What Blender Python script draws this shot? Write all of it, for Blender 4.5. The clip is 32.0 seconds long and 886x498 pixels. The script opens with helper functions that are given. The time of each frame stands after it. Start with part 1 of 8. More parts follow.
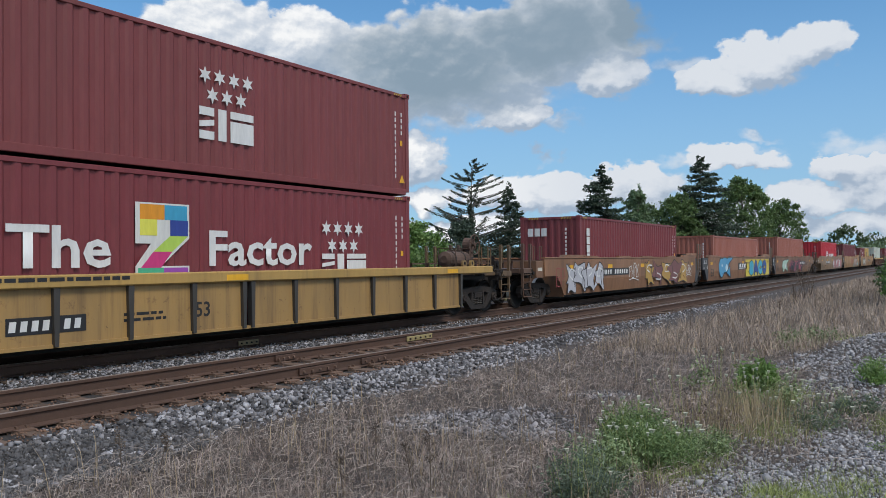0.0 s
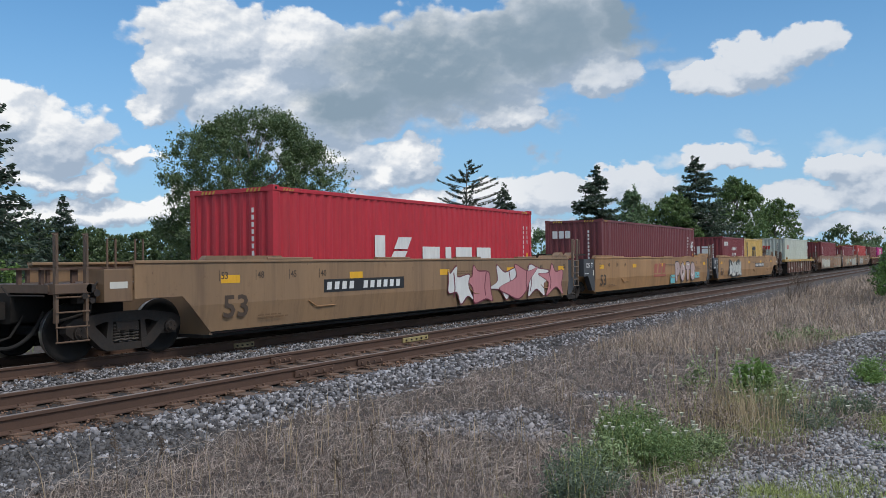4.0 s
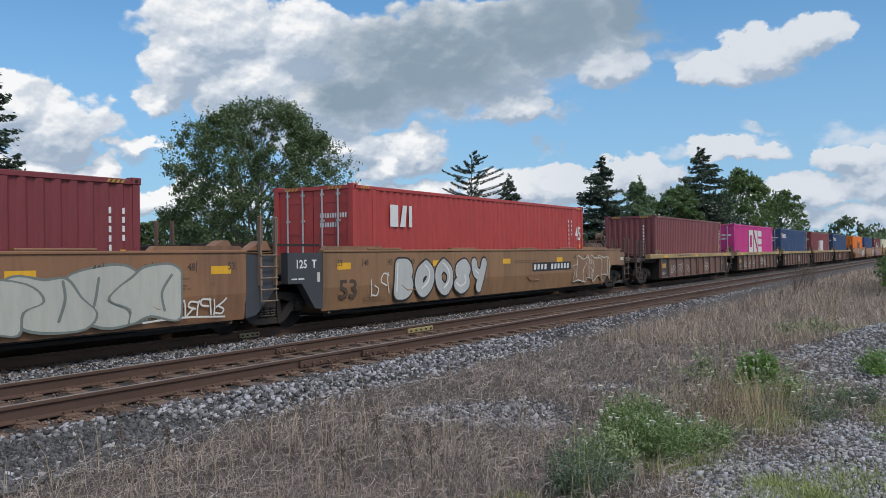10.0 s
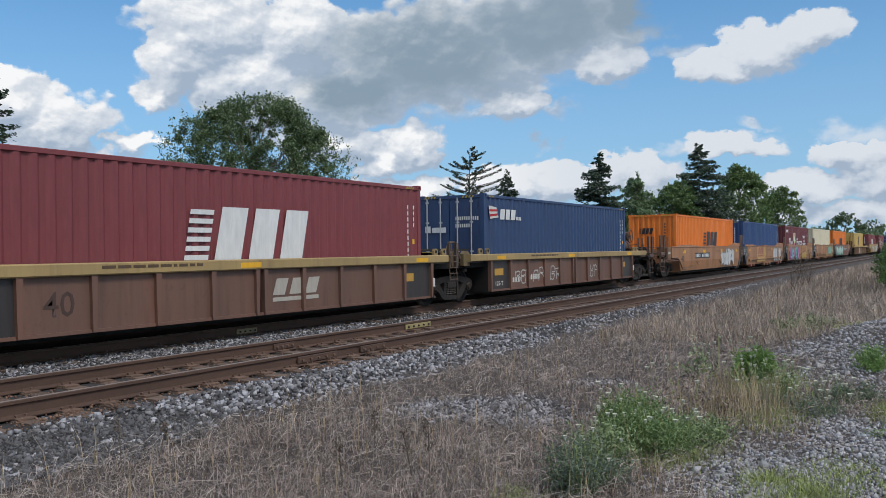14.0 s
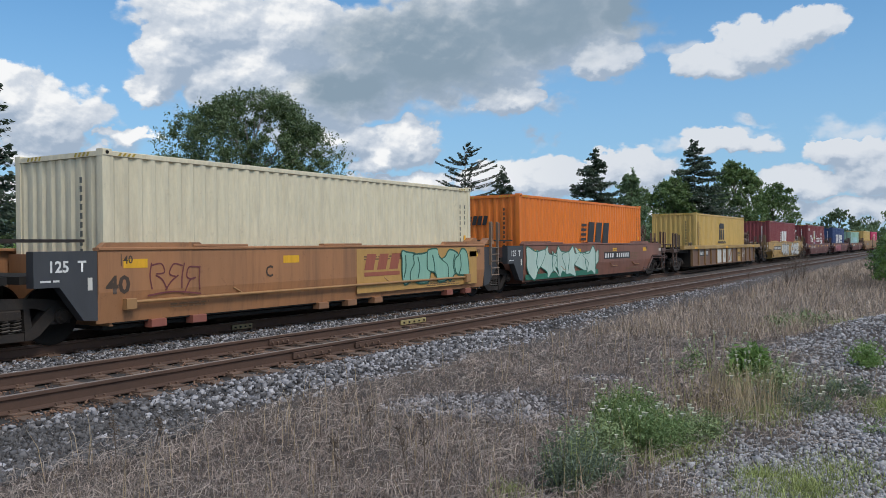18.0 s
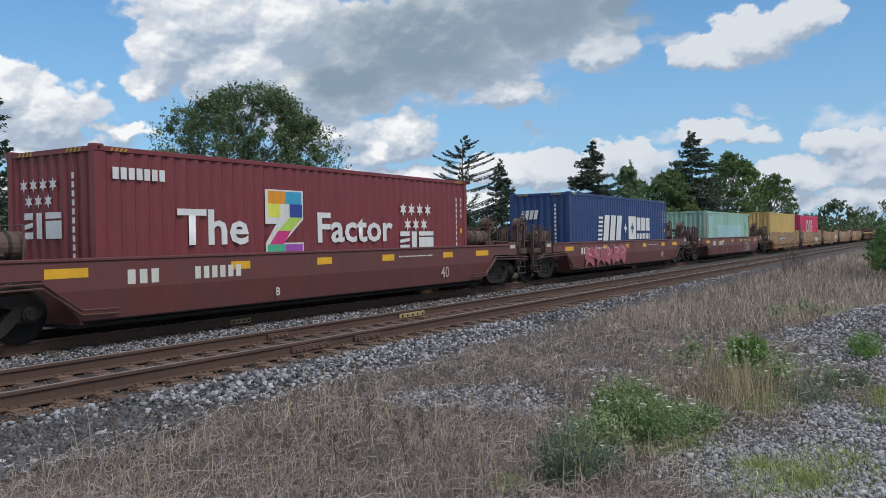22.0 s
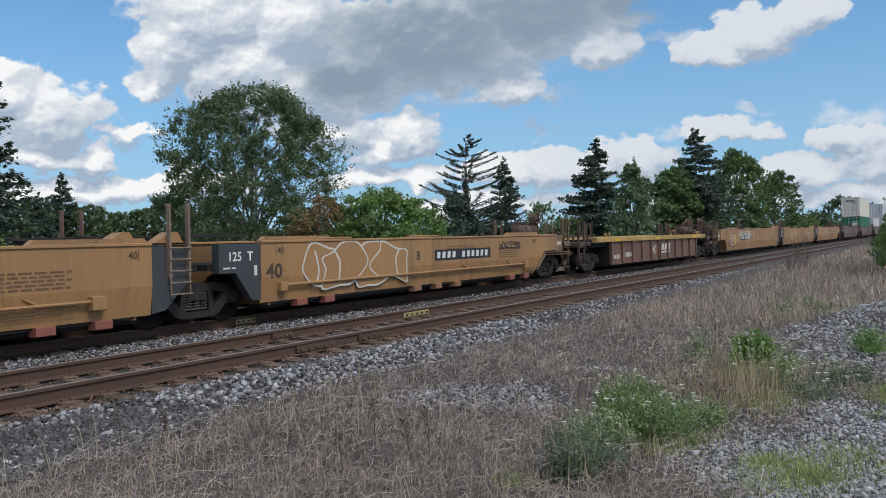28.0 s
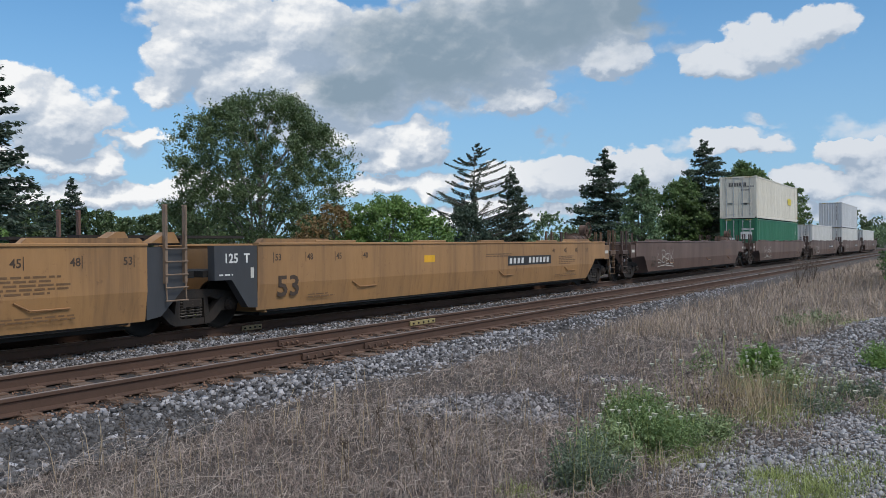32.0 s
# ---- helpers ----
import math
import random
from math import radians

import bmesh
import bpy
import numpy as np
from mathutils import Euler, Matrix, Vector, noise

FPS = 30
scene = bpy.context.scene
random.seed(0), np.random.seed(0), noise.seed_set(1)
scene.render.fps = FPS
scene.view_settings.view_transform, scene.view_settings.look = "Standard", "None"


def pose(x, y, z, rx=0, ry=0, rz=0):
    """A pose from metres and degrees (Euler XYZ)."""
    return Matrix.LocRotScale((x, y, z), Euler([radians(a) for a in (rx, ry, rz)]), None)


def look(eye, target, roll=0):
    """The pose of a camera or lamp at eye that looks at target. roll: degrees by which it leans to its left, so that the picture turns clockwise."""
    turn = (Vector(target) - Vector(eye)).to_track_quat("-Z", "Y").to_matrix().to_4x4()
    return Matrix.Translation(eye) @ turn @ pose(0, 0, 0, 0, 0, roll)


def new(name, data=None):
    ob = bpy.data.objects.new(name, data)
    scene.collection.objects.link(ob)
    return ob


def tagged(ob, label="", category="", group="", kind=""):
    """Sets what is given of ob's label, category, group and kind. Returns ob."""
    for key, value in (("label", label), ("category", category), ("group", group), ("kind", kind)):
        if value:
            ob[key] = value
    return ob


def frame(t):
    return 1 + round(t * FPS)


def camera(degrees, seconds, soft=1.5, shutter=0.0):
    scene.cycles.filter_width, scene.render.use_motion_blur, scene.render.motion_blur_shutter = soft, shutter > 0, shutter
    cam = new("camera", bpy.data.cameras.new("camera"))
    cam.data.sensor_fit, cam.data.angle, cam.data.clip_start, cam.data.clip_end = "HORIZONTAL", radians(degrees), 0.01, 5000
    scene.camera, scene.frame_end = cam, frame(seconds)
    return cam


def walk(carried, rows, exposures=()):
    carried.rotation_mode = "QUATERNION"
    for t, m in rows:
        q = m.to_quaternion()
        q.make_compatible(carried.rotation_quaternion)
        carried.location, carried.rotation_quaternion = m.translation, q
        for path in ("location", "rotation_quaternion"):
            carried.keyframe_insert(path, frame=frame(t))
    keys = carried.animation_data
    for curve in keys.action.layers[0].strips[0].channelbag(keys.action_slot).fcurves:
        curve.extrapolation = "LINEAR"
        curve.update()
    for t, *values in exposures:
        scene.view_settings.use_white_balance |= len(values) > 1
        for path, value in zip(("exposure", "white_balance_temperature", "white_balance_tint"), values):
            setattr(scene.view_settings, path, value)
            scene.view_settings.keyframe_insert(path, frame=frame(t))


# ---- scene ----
# The camera stands 1.5 m above the rails, held by hand: it only pans, tilts and leans a little.
# Along x runs the railway, y points across it; z = 0 is the top of the rails.
EYE_HEIGHT = 1.515
TRACK_NEAR, TRACK_FAR = 9.064, 13.073
SPEED = 19.586
# seconds, heading from the +y axis towards +x, tilt up, lean
VIEW = [
    (0, 58.11, 0.83, -0.52), (0.5, 58.12, 0.83, -0.46), (1, 58.13, 0.83, -0.51), (1.5, 58.17, 0.83, -0.55), (2, 58.21, 0.84, -0.58),
    (2.5, 58.23, 0.88, -0.66), (3, 58.28, 0.89, -0.73), (3.5, 58.41, 0.89, -0.78), (5.5, 58.37, 1.02, -0.86), (6, 58.31, 1.08, -0.96),
    (6.5, 58.27, 1.10, -0.96), (7, 58.20, 1.07, -0.91), (7.5, 58.14, 1.01, -0.84), (8, 58.10, 0.91, -0.78), (8.5, 58.08, 0.79, -0.76),
    (9, 58.06, 0.64, -0.73), (9.5, 58.07, 0.45, -0.70), (10, 58.07, 0.29, -0.66), (10.5, 58.04, 0.20, -0.61), (11, 58.03, 0.16, -0.60),
    (11.5, 58.04, 0.09, -0.60), (12, 58.08, 0.05, -0.56), (12.5, 58.11, 0.05, -0.51), (13, 58.14, 0.04, -0.51), (13.5, 58.17, 0.02, -0.56),
    (14, 58.22, 0.01, -0.61), (14.5, 58.27, 0.03, -0.70), (16.5, 58.39, -0.10, -0.69), (17, 58.44, -0.14, -0.68), (17.5, 58.47, -0.21, -0.61),
    (18, 58.53, -0.28, -0.53), (18.5, 58.59, -0.32, -0.51), (19, 58.64, -0.39, -0.53), (19.5, 58.69, -0.47, -0.59), (20, 58.73, -0.53, -0.64),
    (20.5, 58.74, -0.59, -0.67), (21, 58.74, -0.65, -0.74), (21.5, 58.72, -0.70, -0.84), (22, 58.66, -0.75, -0.93), (22.5, 58.60, -0.75, -1.02),
    (23, 58.57, -0.74, -1.05), (23.5, 58.53, -0.74, -1.10), (24, 58.49, -0.72, -1.23), (24.5, 58.45, -0.68, -1.30), (25, 58.43, -0.67, -1.36),
    (25.5, 58.42, -0.66, -1.48), (27.5, 58.43, -0.85, -1.40), (28, 58.39, -0.83, -1.29), (28.5, 58.34, -0.79, -1.20), (29, 58.29, -0.71, -1.08),
    (29.5, 58.23, -0.57, -0.97), (30, 58.15, -0.45, -0.89), (30.5, 58.05, -0.37, -0.76), (31, 57.95, -0.33, -0.67), (31.5, 57.91, -0.28, -0.61),
    (32, 57.90, -0.22, -0.60),
]


def view(heading, tilt, lean):
    a, b = radians(heading), radians(tilt)
    eye = Vector((0, 0, EYE_HEIGHT))
    return look(eye, eye + Vector((math.sin(a) * math.cos(b), math.cos(a) * math.cos(b), math.sin(b))), lean)


cam = camera(56.13, 32.0, 0.55)
walk(cam, [(t, view(a, b, c)) for t, a, b, c in VIEW], [(0, -0.03), (6.2, -0.03), (7, -0.14), (8.3, -0.14), (9.2, -0.03), (32, -0.05)])

# ---- light ----
SUN_FROM = Vector((-0.20, -0.75, 1.0)).normalized()
sun = new("sun", bpy.data.lights.new("sun", "SUN"))
sun.data.energy, sun.data.angle, sun.data.color = 2.05, radians(16), (1.0, 0.95, 0.88)
sun.matrix_world = look(SUN_FROM * 50, (0, 0, 0))


def node(tree, kind, inputs=None, operation=None, data_type=None, smooth=False, use_clamp=False):
    n = tree.nodes.new(kind)
    if operation:
        n.operation = operation
    if data_type:
        n.data_type = data_type
    if smooth:
        n.interpolation_type = "SMOOTHSTEP"
    if use_clamp:
        n.use_clamp = True
    for key, value in (inputs or {}).items():
        if isinstance(value, bpy.types.NodeSocket):
            tree.links.new(value, n.inputs[key])
        else:
            n.inputs[key].default_value = value
    return n


def calc(tree, op, a, b=0.0, clamp=False):
    return node(tree, "ShaderNodeMath", {0: a, 1: b}, operation=op, use_clamp=clamp).outputs[0]


# clouds: heading, height, half-width, half-height in degrees
CLOUDS = [
    (40.4, 12.2, 2.6, 3.1), (42.8, 14.5, 5.2, 3.2), (48.5, 14.0, 5.0, 3.0), (45.0, 11.5, 5.0, 2.8), (48.5, 10.0, 6.5, 2.9), (54.0, 12.3, 7.0, 4.2),
    (60.0, 13.0, 8.0, 4.2), (66.0, 14.5, 7.0, 3.4), (69.5, 12.3, 3.2, 1.6), (63.0, 9.9, 3.0, 1.4), 
    (50.5, 7.2, 4.4, 1.6), (39.2, 10.2, 1.4, 1.2),
    (33.0, 8.0, 3.9, 2.3), (30.5, 9.2, 3.0, 2.2), (31.0, 5.6, 6.0, 1.0), (37.8, 7.1, 1.9, 0.7), (35.5, 5.4, 1.6, 1.3),
    (76.5, 11.6, 2.8, 1.3), (79.0, 12.3, 3.4, 1.6), (82.3, 13.0, 2.8, 1.4),
    (56.3, 7.0, 2.4, 2.0), (54.0, 6.0, 2.2, 1.1), (53.5, 4.4, 3.8, 0.9), (57.2, 4.3, 2.0, 1.0),
    (63.0, 4.6, 4.0, 1.4), (67.0, 4.3, 4.0, 1.5), (71.0, 4.8, 3.5, 1.5), (69.8, 5.6, 1.6, 0.8),
    (77.5, 6.5, 3.0, 0.9), (84.3, 5.8, 2.8, 1.3), (81.0, 3.6, 4.0, 1.2), (87.0, 4.5, 4.0, 2.0),
    (36.0, 3.4, 7.0, 1.2), (42.0, 3.4, 4.0, 1.4), (30.0, 3.2, 4.0, 1.2), (60.0, 2.3, 9.0, 0.9), (78.0, 2.2, 9.0, 0.9), (90.0, 2.2, 9.0, 1.3),
]
# thin wisps
WISPS = [(66.0, 9.4, 2.2, 0.5), (65.4, 6.9, 0.9, 0.6), (64.9, 7.4, 0.6, 0.4), (79.2, 8.0, 1.4, 0.3), (76.0, 6.2, 4.0, 0.5), (78.5, 7.2, 2.0, 0.5), (37.6, 6.6, 2.6, 0.8), (74.5, 12.6, 2.4, 0.7), (85.0, 7.2, 2.5, 0.8)]
# dark bases of the large cloud
SHADES = [(57.5, 13.2, 8.0, 3.8), (65.0, 15.0, 7.5, 3.0), (52.0, 10.8, 4.5, 1.9), (71.5, 15.8, 3.8, 2.6)]


def sky():
    world = bpy.data.worlds.new("sky")
    world.use_nodes = True
    scene.world = world
    t = world.node_tree
    t.nodes.clear()
    way = node(t, "ShaderNodeTexCoord").outputs["Generated"]
    xyz = node(t, "ShaderNodeSeparateXYZ", {0: way})
    heading = calc(t, "MULTIPLY", calc(t, "ARCTAN2", xyz.outputs[0], xyz.outputs[1]), 57.2958)
    height = calc(t, "MULTIPLY", calc(t, "ARCSINE", xyz.outputs[2]), 57.2958)
    flat = node(t, "ShaderNodeCombineXYZ", {0: heading, 1: height}).outputs[0]
    # billows push the outlines about
    stretched = node(t, "ShaderNodeVectorMath", {0: flat, 1: (1.0, 1.35, 1.0)}, operation="MULTIPLY").outputs[0]
    puff = node(t, "ShaderNodeTexNoise", {"Vector": stretched, "Scale": 0.34, "Detail": 6.0, "Roughness": 0.55})
    fine = node(t, "ShaderNodeTexNoise", {"Vector": stretched, "Scale": 0.7, "Detail": 6.0, "Roughness": 0.5})
    off = node(t, "ShaderNodeVectorMath", {0: puff.outputs["Color"], 1: (0.5, 0.5, 0.5)}, operation="SUBTRACT").outputs[0]
    off = node(t, "ShaderNodeVectorMath", {0: off, 1: (5.0, 3.6, 0.0)}, operation="MULTIPLY").outputs[0]
    bent = node(t, "ShaderNodeVectorMath", {0: flat, 1: off}, operation="ADD").outputs[0]

    def blobs(rows, where):
        total = None
        for a, h, w, v in rows:
            d = node(t, "ShaderNodeVectorMath", {0: where, 1: (a, h, 0.0)}, operation="SUBTRACT").outputs[0]
            d = node(t, "ShaderNodeVectorMath", {0: d, 1: (1 / w, 1 / v, 0.0)}, operation="MULTIPLY").outputs[0]
            r = node(t, "ShaderNodeVectorMath", {0: d}, operation="LENGTH").outputs["Value"]
            b = calc(t, "SUBTRACT", 1.0, r)
            total = b if total is None else calc(t, "MAXIMUM", total, b)
        return total

    body = blobs(CLOUDS, bent)

    def billow(where, scale):
        v = node(t, "ShaderNodeTexVoronoi", {"Vector": where, "Scale": scale})
        v.feature = "SMOOTH_F1"
        v.inputs["Smoothness"].default_value = 0.7
        return calc(t, "SUBTRACT", 0.42, v.outputs["Distance"])

    warped = node(t, "ShaderNodeVectorMath", {0: stretched, 1: node(t, "ShaderNodeVectorMath", {0: off, 1: (0.28, 0.28, 0.0)}, operation="MULTIPLY").outputs[0]}, operation="ADD").outputs[0]
    above = blobs(CLOUDS, node(t, "ShaderNodeVectorMath", {0: bent, 1: (-0.5, 1.1, 0.0)}, operation="ADD").outputs[0])
    higher = node(t, "ShaderNodeVectorMath", {0: stretched, 1: (-0.22, 0.62, 0.0)}, operation="ADD").outputs[0]
    fine_up = node(t, "ShaderNodeTexNoise", {"Vector": higher, "Scale": 0.7, "Detail": 6.0, "Roughness": 0.5})
    # the rest of the sky, behind and above the camera, is scattered cloud too
    away = node(t, "ShaderNodeTexNoise", {"Vector": way, "Scale": 2.6, "Detail": 7.0, "Roughness": 0.6})
    loose = calc(t, "MULTIPLY", calc(t, "SUBTRACT", away.outputs[0], 0.50), 2.4)
    ahead = calc(t, "MULTIPLY", calc(t, "ABSOLUTE", calc(t, "SUBTRACT", heading, 59.0)), 1 / 36.0)
    ahead = calc(t, "MAXIMUM", ahead, calc(t, "MULTIPLY", height, 1 / 20.0))
    outside = calc(t, "MULTIPLY", calc(t, "SUBTRACT", ahead, 1.0), 6.0, True)
    loose = calc(t, "ADD", loose, calc(t, "MULTIPLY", calc(t, "SUBTRACT", outside, 1.0), 3.0))
    body = calc(t, "MAXIMUM", body, loose)
    dense = calc(t, "ADD", body, calc(t, "MULTIPLY", calc(t, "SUBTRACT", fine.outputs[0], 0.5), 0.42))
    big_puff, small_puff = billow(warped, 0.55), billow(warped, 1.25)
    dense = calc(t, "ADD", dense, calc(t, "MAXIMUM", 0.0, calc(t, "MULTIPLY", calc(t, "SUBTRACT", body, 0.14), 2.0)))
    dense = calc(t, "ADD", dense, calc(t, "ADD", calc(t, "MULTIPLY", big_puff, 0.36), calc(t, "MULTIPLY", small_puff, 0.20)))
    # crisp on the sunlit heads, frayed along the bases and here and there
    fray = node(t, "ShaderNodeTexNoise", {"Vector": stretched, "Scale": 0.22, "Detail": 2.0}).outputs[0]
    width = node(t, "ShaderNodeMapRange", {0: calc(t, "ADD", calc(t, "SUBTRACT", above, body), calc(t, "MULTIPLY", calc(t, "SUBTRACT", fray, 0.5), 1.6)), 1: -0.25, 2: 0.45, 3: 0.10, 4: 0.62}).outputs[0]
    cover = node(t, "ShaderNodeMapRange", {0: dense, 1: -0.10, 2: width}, smooth=True).outputs[0]
    thin = calc(t, "ADD", blobs(WISPS, bent), calc(t, "MULTIPLY", calc(t, "SUBTRACT", fine.outputs[0], 0.5), 1.2))
    cover = calc(t, "MAXIMUM", cover, node(t, "ShaderNodeMapRange", {0: thin, 1: -0.15, 2: 0.9, 3: 0.0, 4: 0.75}, smooth=True).outputs[0])
    shade = blobs(SHADES, bent)
    grey = node(t, "ShaderNodeMapRange", {0: calc(t, "ADD", shade, calc(t, "MULTIPLY", calc(t, "SUBTRACT", fine.outputs[0], 0.5), 0.35)), 1: -0.22, 2: 0.62}, smooth=True).outputs[0]
    # each billow is lit from above and grey below
    relief = calc(t, "MULTIPLY", calc(t, "SUBTRACT", fine.outputs[0], fine_up.outputs[0]), 0.62)
    lifted = node(t, "ShaderNodeVectorMath", {0: warped, 1: (-0.15, 0.45, 0.0)}, operation="ADD").outputs[0]
    relief = calc(t, "ADD", relief, calc(t, "MULTIPLY", calc(t, "SUBTRACT", big_puff, billow(lifted, 0.55)), 0.35))
    relief = calc(t, "ADD", relief, calc(t, "MULTIPLY", calc(t, "SUBTRACT", small_puff, billow(lifted, 1.25)), 0.16))
    relief = calc(t, "ADD", relief, calc(t, "MULTIPLY", calc(t, "SUBTRACT", body, above), 0.9))
    curl = node(t, "ShaderNodeTexNoise", {"Vector": warped, "Scale": 1.9, "Detail": 5.0, "Roughness": 0.55}).outputs[0]
    curl_up = node(t, "ShaderNodeTexNoise", {"Vector": node(t, "ShaderNodeVectorMath", {0: warped, 1: (-0.08, 0.24, 0.0)}, operation="ADD").outputs[0], "Scale": 1.9, "Detail": 5.0, "Roughness": 0.55}).outputs[0]
    relief = calc(t, "ADD", relief, calc(t, "MULTIPLY", calc(t, "SUBTRACT", curl, curl_up), 0.28))
    tone = node(t, "ShaderNodeMapRange", {0: relief, 1: -0.34, 2: 0.16}, smooth=True).outputs[0]
    lit = node(t, "ShaderNodeMapRange", {0: relief, 1: 0.06, 2: 0.52}, smooth=True).outputs[0]
    # clouds farther round from the sun are duller
    lit = calc(t, "MULTIPLY", lit, node(t, "ShaderNodeMapRange", {0: heading, 1: 58.0, 2: 68.0, 3: 1.0, 4: 0.30}, smooth=True).outputs[0])
    white = node(t, "ShaderNodeMix", {0: tone, 6: (0.37, 0.46, 0.585, 1), 7: (0.62, 0.68, 0.765, 1)}, data_type="RGBA").outputs[2]
    white = node(t, "ShaderNodeMix", {0: lit, 6: white, 7: (0.95, 0.96, 0.97, 1)}, data_type="RGBA").outputs[2]
    cloud = node(t, "ShaderNodeMix", {0: calc(t, "MULTIPLY", grey, calc(t, "SUBTRACT", 1.0, calc(t, "MULTIPLY", lit, 0.15))), 6: white, 7: (0.255, 0.345, 0.435, 1)}, data_type="RGBA").outputs[2]
    air = node(t, "ShaderNodeTexSky")
    air.sky_type, air.sun_disc, air.sun_elevation, air.sun_rotation = "NISHITA", False, math.asin(SUN_FROM.z), math.atan2(SUN_FROM.x, SUN_FROM.y)
    air.air_density, air.dust_density, air.ozone_density = 1.0, 0.15, 2.0
    blue = air.outputs[0]
    blue = node(t, "ShaderNodeVectorMath", {0: blue, 1: SKY_GAIN}, operation="MULTIPLY").outputs[0]
    # pale haze towards the horizon
    haze = node(t, "ShaderNodeMapRange", {0: height, 1: 0.0, 2: 20.0, 3: 0.75, 4: 0.12}, smooth=True).outputs[0]
    blue = node(t, "ShaderNodeMix", {0: haze, 6: blue, 7: (0.335, 0.505, 0.735, 1)}, data_type="RGBA").outputs[2]
    mixed = node(t, "ShaderNodeMix", {0: cover, 6: blue, 7: cloud}, data_type="RGBA").outputs[2]
    back = node(t, "ShaderNodeBackground", {0: mixed, 1: 1.0})
    node(t, "ShaderNodeOutputWorld", {0: back.outputs[0]})


SKY_GAIN = (0.060, 0.110, 0.136)
sky()


# ---- materials ----
def surface(name, colour, rough=0.6, metal=0.0, grain=25.0, dirt=0.25, dirt_colour=(0.10, 0.075, 0.055), blotch=1.2, streak=1.0, bump=0.15, spread=0.0, islands=False, stain=0.0):
    """A worn surface: base colour, blotches and streaks of dirt, fine grain and relief."""
    m = bpy.data.materials.new(name)
    m.use_nodes = True
    t = m.node_tree
    t.nodes.clear()
    at = node(t, "ShaderNodeTexCoord").outputs["Object"]
    long = node(t, "ShaderNodeVectorMath", {0: at, 1: (1.0, 1.0, 1.0 / streak)}, operation="MULTIPLY").outputs[0]
    big = node(t, "ShaderNodeTexNoise", {"Vector": long, "Scale": blotch, "Detail": 6.0, "Roughness": 0.65}).outputs[0]
    small = node(t, "ShaderNodeTexNoise", {"Vector": long, "Scale": grain, "Detail": 4.0, "Roughness": 0.7}).outputs[0]
    amount = node(t, "ShaderNodeMapRange", {0: calc(t, "ADD", calc(t, "MULTIPLY", big, 0.7), calc(t, "MULTIPLY", small, 0.3)), 1: 0.40, 2: 0.72, 3: 0.0, 4: dirt * 2.0}).outputs[0]
    vary = node(t, "ShaderNodeMapRange", {0: small, 1: 0.3, 2: 0.7, 3: 0.86, 4: 1.12}).outputs[0]
    hue = node(t, "ShaderNodeHueSaturation", {"Value": vary, "Color": (*colour, 1)}).outputs[0]
    if spread:
        seed = node(t, "ShaderNodeNewGeometry").outputs["Random Per Island"] if islands else node(t, "ShaderNodeObjectInfo").outputs["Random"]
        if spread > 0.6:
            seed = calc(t, "POWER", seed, 1.9)
        v = node(t, "ShaderNodeMapRange", {0: seed, 3: 1 - spread, 4: 1 + spread * (1.9 if spread > 0.6 else 1.0)}).outputs[0]
        hue = node(t, "ShaderNodeHueSaturation", {"Value": v, "Color": hue}).outputs[0]
    col = node(t, "ShaderNodeMix", {0: amount, 6: hue, 7: (*dirt_colour, 1)}, data_type="RGBA").outputs[2]
    if stain:
        spots = node(t, "ShaderNodeTexNoise", {"Vector": at, "Scale": 3.1, "Detail": 8.0, "Roughness": 0.75}).outputs[0]
        s = node(t, "ShaderNodeMapRange", {0: spots, 1: 0.60, 2: 0.68, 3: 0.0, 4: stain}).outputs[0]
        col = node(t, "ShaderNodeMix", {0: s, 6: col, 7: (0.11, 0.05, 0.03, 1)}, data_type="RGBA").outputs[2]
        # grime that ran down
        down = node(t, "ShaderNodeVectorMath", {0: at, 1: (4.5, 4.5, 0.28)}, operation="MULTIPLY").outputs[0]
        runs = node(t, "ShaderNodeTexNoise", {"Vector": down, "Scale": 1.0, "Detail": 6.0, "Roughness": 0.65}).outputs[0]
        s = node(t, "ShaderNodeMapRange", {0: calc(t, "ADD", calc(t, "MULTIPLY", runs, 0.75), calc(t, "MULTIPLY", big, 0.25)), 1: 0.50, 2: 0.68, 3: 0.0, 4: min(stain * 1.1, 0.7)}).outputs[0]
        col = node(t, "ShaderNodeMix", {0: s, 6: col, 7: (0.085, 0.05, 0.034, 1)}, data_type="RGBA").outputs[2]
        chips = node(t, "ShaderNodeTexNoise", {"Vector": at, "Scale": 11.0, "Detail": 5.0, "Roughness": 0.7}).outputs[0]
        s = node(t, "ShaderNodeMapRange", {0: chips, 1: 0.66, 2: 0.70, 3: 0.0, 4: min(stain * 1.4, 0.8)}).outputs[0]
        col = node(t, "ShaderNodeMix", {0: s, 6: col, 7: (0.07, 0.038, 0.026, 1)}, data_type="RGBA").outputs[2]
    lift = node(t, "ShaderNodeBump", {"Strength": bump, "Distance": 0.02, "Height": small}).outputs[0]
    r = node(t, "ShaderNodeMapRange", {0: big, 1: 0.3, 2: 0.7, 3: max(rough - 0.1, 0.05), 4: min(rough + 0.12, 1.0)}).outputs[0]
    b = node(t, "ShaderNodeBsdfPrincipled", {"Base Color": col, "Roughness": r, "Metallic": metal, "Normal": lift})
    node(t, "ShaderNodeOutputMaterial", {0: b.outputs[0]})
    return m


PAINTS = {}


